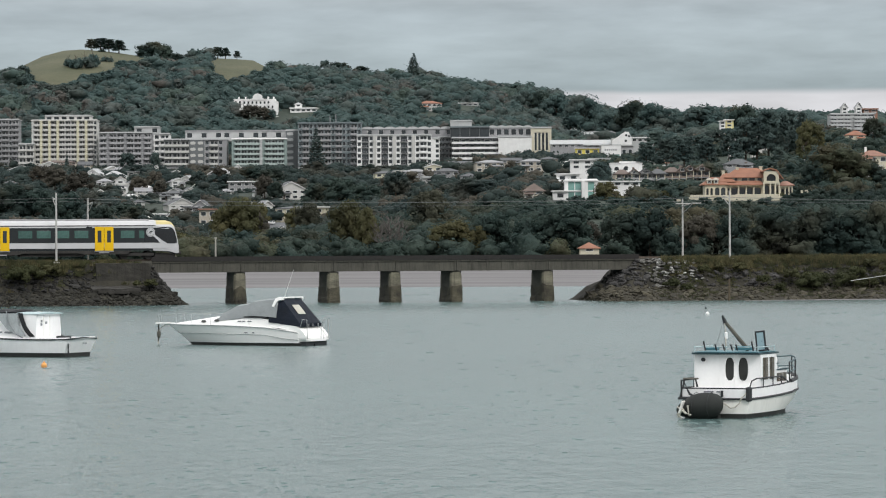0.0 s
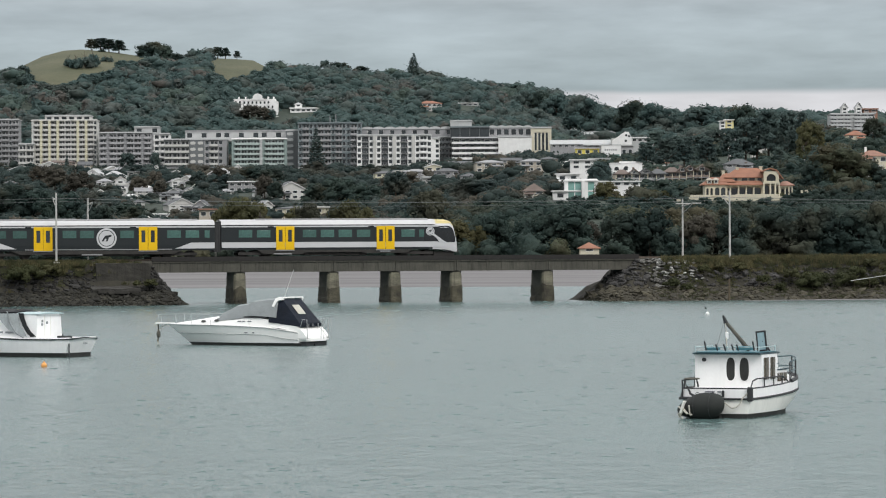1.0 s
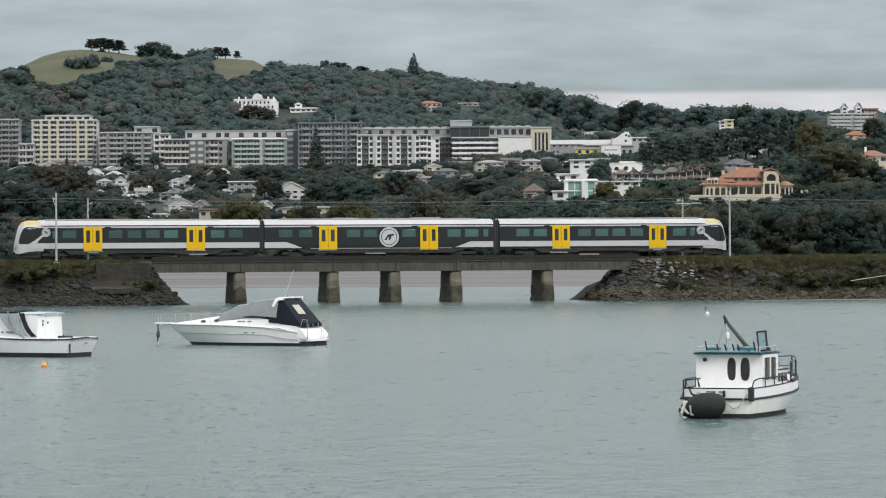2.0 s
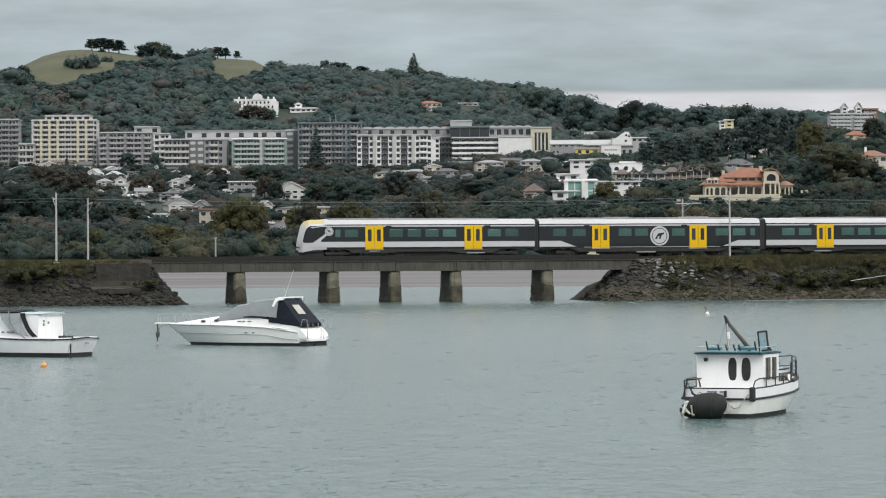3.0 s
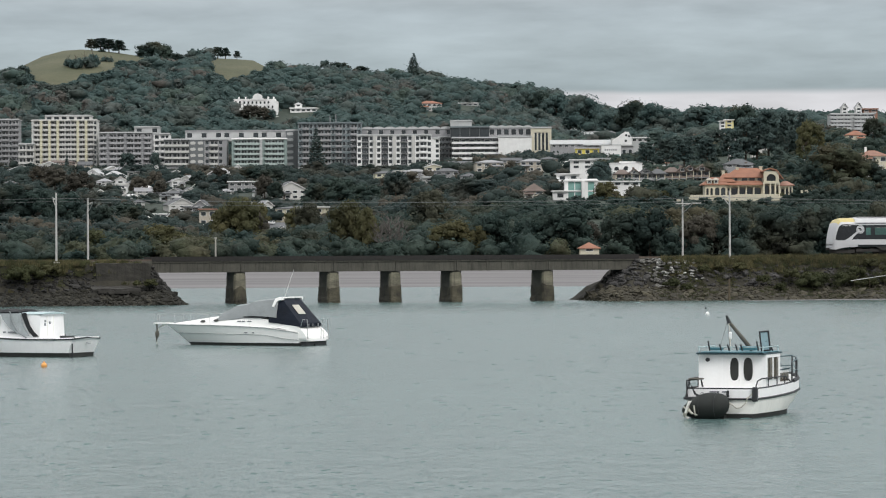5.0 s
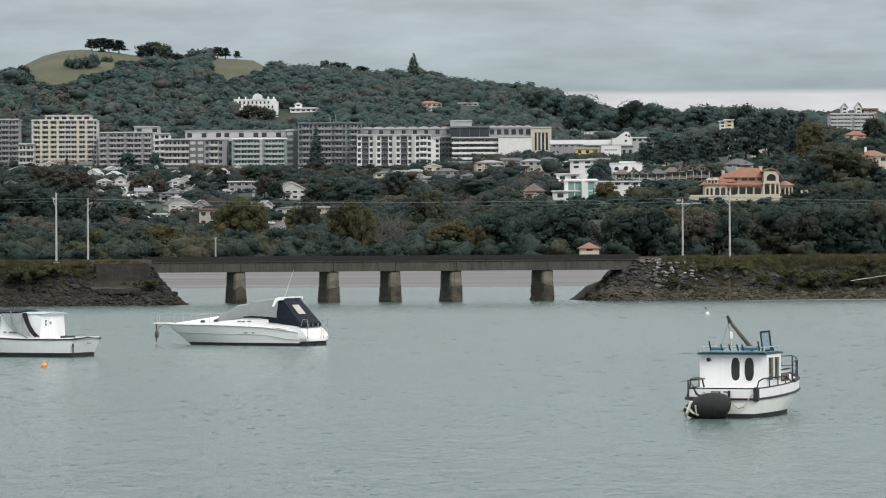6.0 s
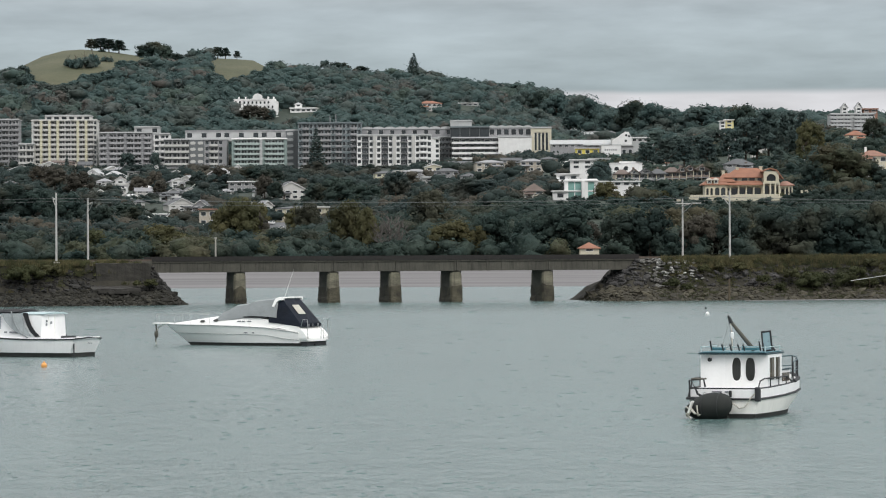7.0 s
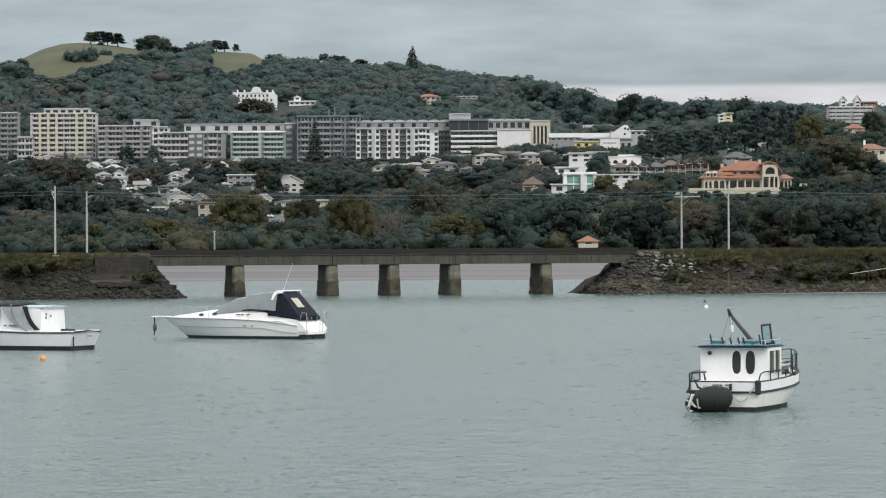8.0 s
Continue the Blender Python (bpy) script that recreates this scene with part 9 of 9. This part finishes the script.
tree(-65.3, 1164, 17.8, 'broad', LEAF_OLIVE, 'yellow-olive autumn tree below the houses', 0.94)
tree(-71.2, 1172, 14.6, 'broad', LEAF_OLIVE, 'olive autumn tree below the houses', 0.75)
tree(-61.0, 1168, 13.7, 'broad', LEAF_BROWN, 'russet autumn tree below the houses', 0.75)
tree(-27.7, 1048, 18.0, 'broad', LEAF_OLIVE, 'olive-leaved tree by the shore', 0.73)
tree(-22.1, 1040, 15.8, 'broad', LEAF_OLIVE, 'olive brown tree by the shore', 0.52)
tree(-47.8, 1280, 13.6, 'broad', LEAF_DARK, 'dark green tree by the street', 0.88)
tree(-52.3, 1292, 11.7, 'broad', LEAF_OLIVE, 'olive tree in front of the cream house', 0.86)
tree(2.5, 1020, 11.6, 'broad', LEAF_OLIVE, 'yellow-olive tree by the shore', 1.32)
tree(9.7, 1020, 10.0, 'broad', LEAF_OLIVE, 'olive tree by the shore', 0.79)
tree(-83.0, 1064, 11.0, 'broad', LEAF_OLIVE, 'olive green tree by the shore', 1.27)
tree(-90.1, 1060, 9.6, 'broad', LEAF_DARK, 'dark green tree by the shore', 1.03)
tree(-77.2, 1064, 8.0, 'broad', LEAF_OLIVE, 'olive green tree by the shore', 1.25)
tree(-107.9, 1056, 9.9, 'broad', LEAF_DARK, 'dark green rounded tree by the shore', 1.00)
tree(-123.7, 1064, 9.6, 'broad', LEAF_DARK, 'dark green rounded tree by the shore', 1.31)
tree(-115.6, 1060, 8.3, 'broad', LEAF_GARDEN, 'grey-green tree by the shore', 1.00)
tree(-102.1, 1064, 9.6, 'broad', LEAF_OLIVE, 'olive tree by the shore', 0.86)
tree(-20.1, 1544, 12.1, 'broad', LEAF_GARDEN, 'green tree below the terraces', 1.20)
tree(11.1, 1256, 9.8, 'broad', LEAF_GARDEN, 'dark green trees below the townhouses', 2.20)
tree(-44.0, 1532, 14.8, 'broad', LEAF_DARK, 'dark green tree on the slope', 1.29)
tree(-53.8, 1540, 12.5, 'broad', LEAF_DARK, 'dark green tree on the slope', 1.15)
tree(-31.1, 1488, 12.1, 'broad', LEAF_DARK, 'dark green tree on the slope', 1.35)
tree(-50.5, 1100, 8.9, 'broad', LEAF_DARK, 'dark green tree by the street', 1.35)
tree(-40.6, 1064, 9.1, 'broad', LEAF_DARK, 'dark green tree by the shore', 1.45)
tree(-58.7, 1092, 6.5, 'broad', LEAF_GARDEN, 'green tree by the shore', 1.58)
tree(13.7, 1024, 13.3, 'broad', LEAF_DARK, 'large dark tree by the shore', 1.08)
tree(-4.1, 1100, 15.5, 'broad', LEAF_DARK, 'large dark tree on the slope', 1.00)
tree(24.9, 1020, 12.0, 'broad', LEAF_DARK, 'large dark tree by the shore', 1.20)
tree(34.4, 1020, 15.1, 'broad', LEAF_DARK, 'large dark tree by the shore', 1.16)
tree(41.6, 1040, 8.1, 'broad', LEAF_BROWN, 'brown-green tree by the pavilion', 1.40)
tree(50.2, 1016, 13.5, 'broad', LEAF_DARK, 'large dark tree by the shore', 1.06)
tree(58.1, 1016, 15.1, 'broad', LEAF_DARK, 'large dark tree by the shore', 1.05)
tree(72.4, 1016, 13.2, 'broad', LEAF_BROWN, 'brown twiggy tree by the shore', 0.96)
tree(81.9, 1016, 12.7, 'broad', LEAF_DARK, 'dark tree by the shore', 1.13)
tree(93.0, 1016, 14.3, 'broad', LEAF_DARK, 'large dark tree by the shore', 1.22)
tree(95.4, 1016, 7.9, 'broad', LEAF_GARDEN, 'mid-green tree by the shore', 1.20)
tree(105.7, 1016, 15.1, 'broad', LEAF_DARK, 'large dark tree by the shore', 1.16)
tree(116.8, 1016, 14.3, 'broad', LEAF_DARK, 'large dark tree by the shore', 1.11)
tree(123.2, 1016, 16.7, 'broad', LEAF_DARK, 'large dark tree by the shore', 0.76)
tree(-174.7, 1464, 18.3, 'broad', LEAF_DARK, 'dark tree on the west slope', 1.13)
tree(-163.3, 1464, 16.0, 'broad', LEAF_DARK, 'dark tree on the west slope', 1.29)
tree(-146.4, 1412, 14.3, 'broad', LEAF_DARK, 'dark tree on the west slope', 1.08)
tree(-166.5, 1656, 11.6, 'broad', LEAF_BROWN, 'brown tree below the tower', 1.33)
tree(-127.9, 1356, 11.0, 'broad', LEAF_DARK, 'dark tree on the west slope', 1.15)
tree(-123.2, 1424, 10.0, 'broad', LEAF_DARK, 'dark tree on the west slope', 1.56)
tree(-134.1, 1688, 10.0, 'broad', LEAF_BROWN, 'brown tree among houses', 1.05)
tree(-139.7, 1660, 9.1, 'broad', LEAF_BROWN, 'brown tree among houses', 1.14)
tree(-82.3, 1736, 9.5, 'broad', LEAF_DARK, 'dark trees below the apartments', 1.71)
tree(-93.5, 1768, 8.3, 'broad', LEAF_DARK, 'dark trees below the apartments', 1.67)
tree(-115.7, 1708, 9.3, 'broad', LEAF_GARDEN, 'green tree among houses', 1.14)
tree(-172.7, 1980, 9.9, 'broad', LEAF_GARDEN, 'green tree before the apartments', 1.13)
tree(-157.6, 1984, 9.9, 'broad', LEAF_PINE, 'dark tree before the white flats', 0.75)
tree(28.4, 1492, 7.0, 'broad', LEAF_BROWN, 'brown tree before the townhouses', 0.87)
tree(107.4, 1152, 4.5, 'bush', LEAF_OLIVE, 'garden shrubs by the villa', 1.19)
tree(82.2, 1152, 3.2, 'bush', LEAF_GARDEN, 'garden shrubs below the villa', 2.06)
# garden trees that stand before the west slope's houses
for x, y, h, w, leaves, label in ((-107.3, 1736, 9.0, 1.1, LEAF_BROWN, 'brown tree before a gabled house'), (-103.0, 1722, 7.0, 1.2, LEAF_GARDEN, 'green tree before a gabled house'),
                                  (-79.6, 1618, 11.0, 1.0, LEAF_BROWN, 'brown twiggy tree beside the street'), (-74.4, 1612, 9.0, 1.0, LEAF_DARK, 'dark tree beside the street'),
                                  (-77.8, 1400, 13.5, 0.95, LEAF_OLIVE, 'tall olive tree above the russet one'), (-72.0, 1406, 11.0, 0.9, LEAF_OLIVE, 'olive tree beside the street'),
                                  (-129.3, 1652, 8.0, 1.0, LEAF_BROWN, 'brown tree among white houses'),
                                  (-148.0, 1640, 7.0, 0.9, LEAF_GARDEN, 'green tree among white houses'), (-180.7, 1686, 12.0, 1.2, LEAF_BROWN, 'broad brown tree on the west slope'),
                                  (-189.0, 1700, 11.0, 1.2, LEAF_BROWN, 'broad brown tree on the west slope')):
    tree(x, y, h, 'broad', leaves, label, w)
bare_tree(-18.0, 1030, 12.1)
bare_tree(-15.1, 1030, 14.5)
bare_tree(-12.2, 1030, 12.1)
villa(96.8, 1150, 22.1)
# the street and its cars
road_up(-58.3, 1180, -65.3, 1432, 7.0)
parked_car(-67.0, 1416, 75, 'white')
parked_car(-59.2, 1336, 70, 'white')
parked_car(-56.8, 1348, 80, 'offwhite')
parked_car(-63.0, 1252, 70, 'slate')
tree(52.5, 1165, 6.9, 'broad', LEAF_OLIVE, 'olive garden tree beside the white house', 1.37)
tree(48.3, 1160, 4.0, 'bush', LEAF_DARK, 'garden shrubs beside the white house', 1.01)
tree(63.9, 1180, 4.6, 'broad', LEAF_BROWN, 'dark olive-brown tree below the houses', 2.80)
tree(70.0, 1175, 4.0, 'broad', LEAF_OLIVE, 'dark olive tree below the houses', 2.27)
tree(-118.6, 2252, 9.5, 'broad', LEAF_BROWN, 'dark russet tree before the mansion', 1.7)
tree(-111.0, 2254, 8.0, 'broad', LEAF_BROWN, 'dark russet tree before the mansion', 1.3)
tree(-107.4, 2256, 7.0, 'broad', LEAF_HAZY_WOOD, 'green tree before the mansion', 1.30)
tree(125.3, 1640, 10.8, 'pine', LEAF_PINE, 'dark ragged pine tree on the ridge', 1.32)
tree(129.2, 1600, 12.0, 'pine', LEAF_PINE, 'dark ragged pine tree on the ridge', 1.16)
tree(183.7, 1640, 9.2, 'broad', LEAF_DARK, 'dark tree below the flats', 1.67, z=50.9)
tree(195.3, 1640, 11.5, 'broad', LEAF_DARK, 'dark tree beside the flats', 0.98)


# ---- woods ----
dress_banks()
FOOTPRINTS += [(58, 108, 1215, 1402), (-32, 52, 1480, 1560)]
bush_green, bush_russet, bush_olive = by_kind([p for p in scatter(1, -420, 420, 2060, 2590, 12.8, 12.8, broad=1.2) if not on_pasture(p[0], p[1], -14) and (p[0] > 62 or ground_z(p[0], p[1]) > 0.0295 * p[1])], 3, (0.66, 0.2, 0.14))
woods("hill_woods", "dark mixed bush covering the hillside", bush_green, LEAF_HAZY_WOOD, lobes=6, per_lobe=28, leaf=0.48, sunk=5.4, solid=0.84, ragged=0.2)
woods("hill_woods", "dull russet trees among the bush on the hillside", bush_russet, LEAF_HAZY_RUSSET, lobes=6, per_lobe=28, leaf=0.48, sunk=5.4, solid=0.84, ragged=0.2)
woods("hill_woods", "olive trees among the bush on the hillside", bush_olive, LEAF_HAZY_OLIVE, lobes=6, per_lobe=28, leaf=0.48, sunk=5.4, solid=0.84, ragged=0.2)
town = scatter(2, -330, 330, 1170, 2050, 12.2, 7.2, 0.92, broad=1.25)
east = [p for p in town if p[0] > 62 and p[1] < 1720]
town_green, town_russet = by_kind([p for p in town if not (p[0] > 62 and p[1] < 1720)], 5, (0.76, 0.24))
woods("town_trees", "dark garden trees between the houses", town_green, LEAF_GARDEN, lobes=5, per_lobe=22, leaf=0.48, solid=0.78, ragged=0.28)
woods("town_trees", "brownish autumn garden trees between the houses", town_russet, LEAF_BROWN, lobes=5, per_lobe=22, leaf=0.48, solid=0.78, ragged=0.28)
woods("town_trees", "dark evergreen trees round the villas", east, LEAF_DARK, lobes=5, per_lobe=24, leaf=0.46, solid=0.78, ragged=0.28)
shore_green, shore_olive = by_kind(scatter(3, -190, 190, 1012, 1150, 8.5, 8.5, 0.95, canopy=21, broad=1.15), 8, (0.8, 0.2))
woods("shore_woods", "dense dark trees along the shore", shore_green, LEAF_DARK, lobes=7, per_lobe=64, leaf=0.31, solid=0.77, ragged=0.28)
woods("shore_woods", "olive trees in the woods along the shore", shore_olive, LEAF_OLIVE_DARK, lobes=7, per_lobe=64, leaf=0.31, solid=0.77, ragged=0.28)
woods("slope_shrubs", "dense shrubs and hedges on the slope below the villas", scatter(5, -60, 190, 1085, 1215, 6, 3.2, 0.95, FOOTPRINTS, canopy=23, broad=1.4), LEAF_DARK, lobes=5, per_lobe=22, leaf=0.5)
woods("garden_shrubs", "low garden shrubs and hedges between the houses", scatter(4, -330, 330, 1020, 2050, 16, 3.4, 0.92, FOOTPRINTS, broad=1.8), LEAF_GARDEN, lobes=4, per_lobe=11, leaf=0.6)
woods("hedge_trees", "dark hedge trees beside the villa", scatter(6, 112, 190, 1125, 1210, 5.5, 4.5, 0.95, FOOTPRINTS, canopy=28, broad=1.3), LEAF_DARK, lobes=5, per_lobe=36, leaf=0.42)


# ---- what moves ----
def motions():
    walk(sea, [(0.0, pose(0, 0, 0)), (4.0, pose(1.2, -0.8, 0)), (8.0, pose(2.4, -1.6, 0))])
    # the train runs east at about 28 m/s
    run = ((0.0, -26.7), (0.5, -13.2), (1.0, 1.2), (1.5, 14.8), (1.7, 20.6), (2.8, 51.6), (3.0, 57.1), (3.5, 70.3), (4.0, 84.7), (4.5, 98.2), (4.7, 103.9), (5.8, 134.4), (8.0, 195.5))
    walk(train, [(t, LINE @ pose(s, 0, RAIL_Z)) for t, s in run])
    # the boats swing a little on their moorings
    walk(cruiser, [(t, pose(-7.05, 193.55, 0, 0, 0, a) @ pose(4.36, 0, 0)) for t, a in ((0.0, 152.3), (4.0, 153.1), (8.0, 154.1))])
    swing = [(t, pose(10.55, 113.12, 0, 0, 0, a) @ pose(-6.15, 0, 0)) for t, a in ((0.0, 66.2), (4.0, 67.5), (8.0, 69.0))]
    walk(launch, swing)
    walk(dinghy, [(t, m @ pose(-0.42, 0.27, 0)) for t, m in swing])
    walk(neighbour, [(t, pose(x, 176.6, 0, 0, 0, a)) for t, x, a in ((0.0, -21.0, 152.5), (4.0, -20.87, 153.0), (8.0, -20.75, 153.5))])


motions()
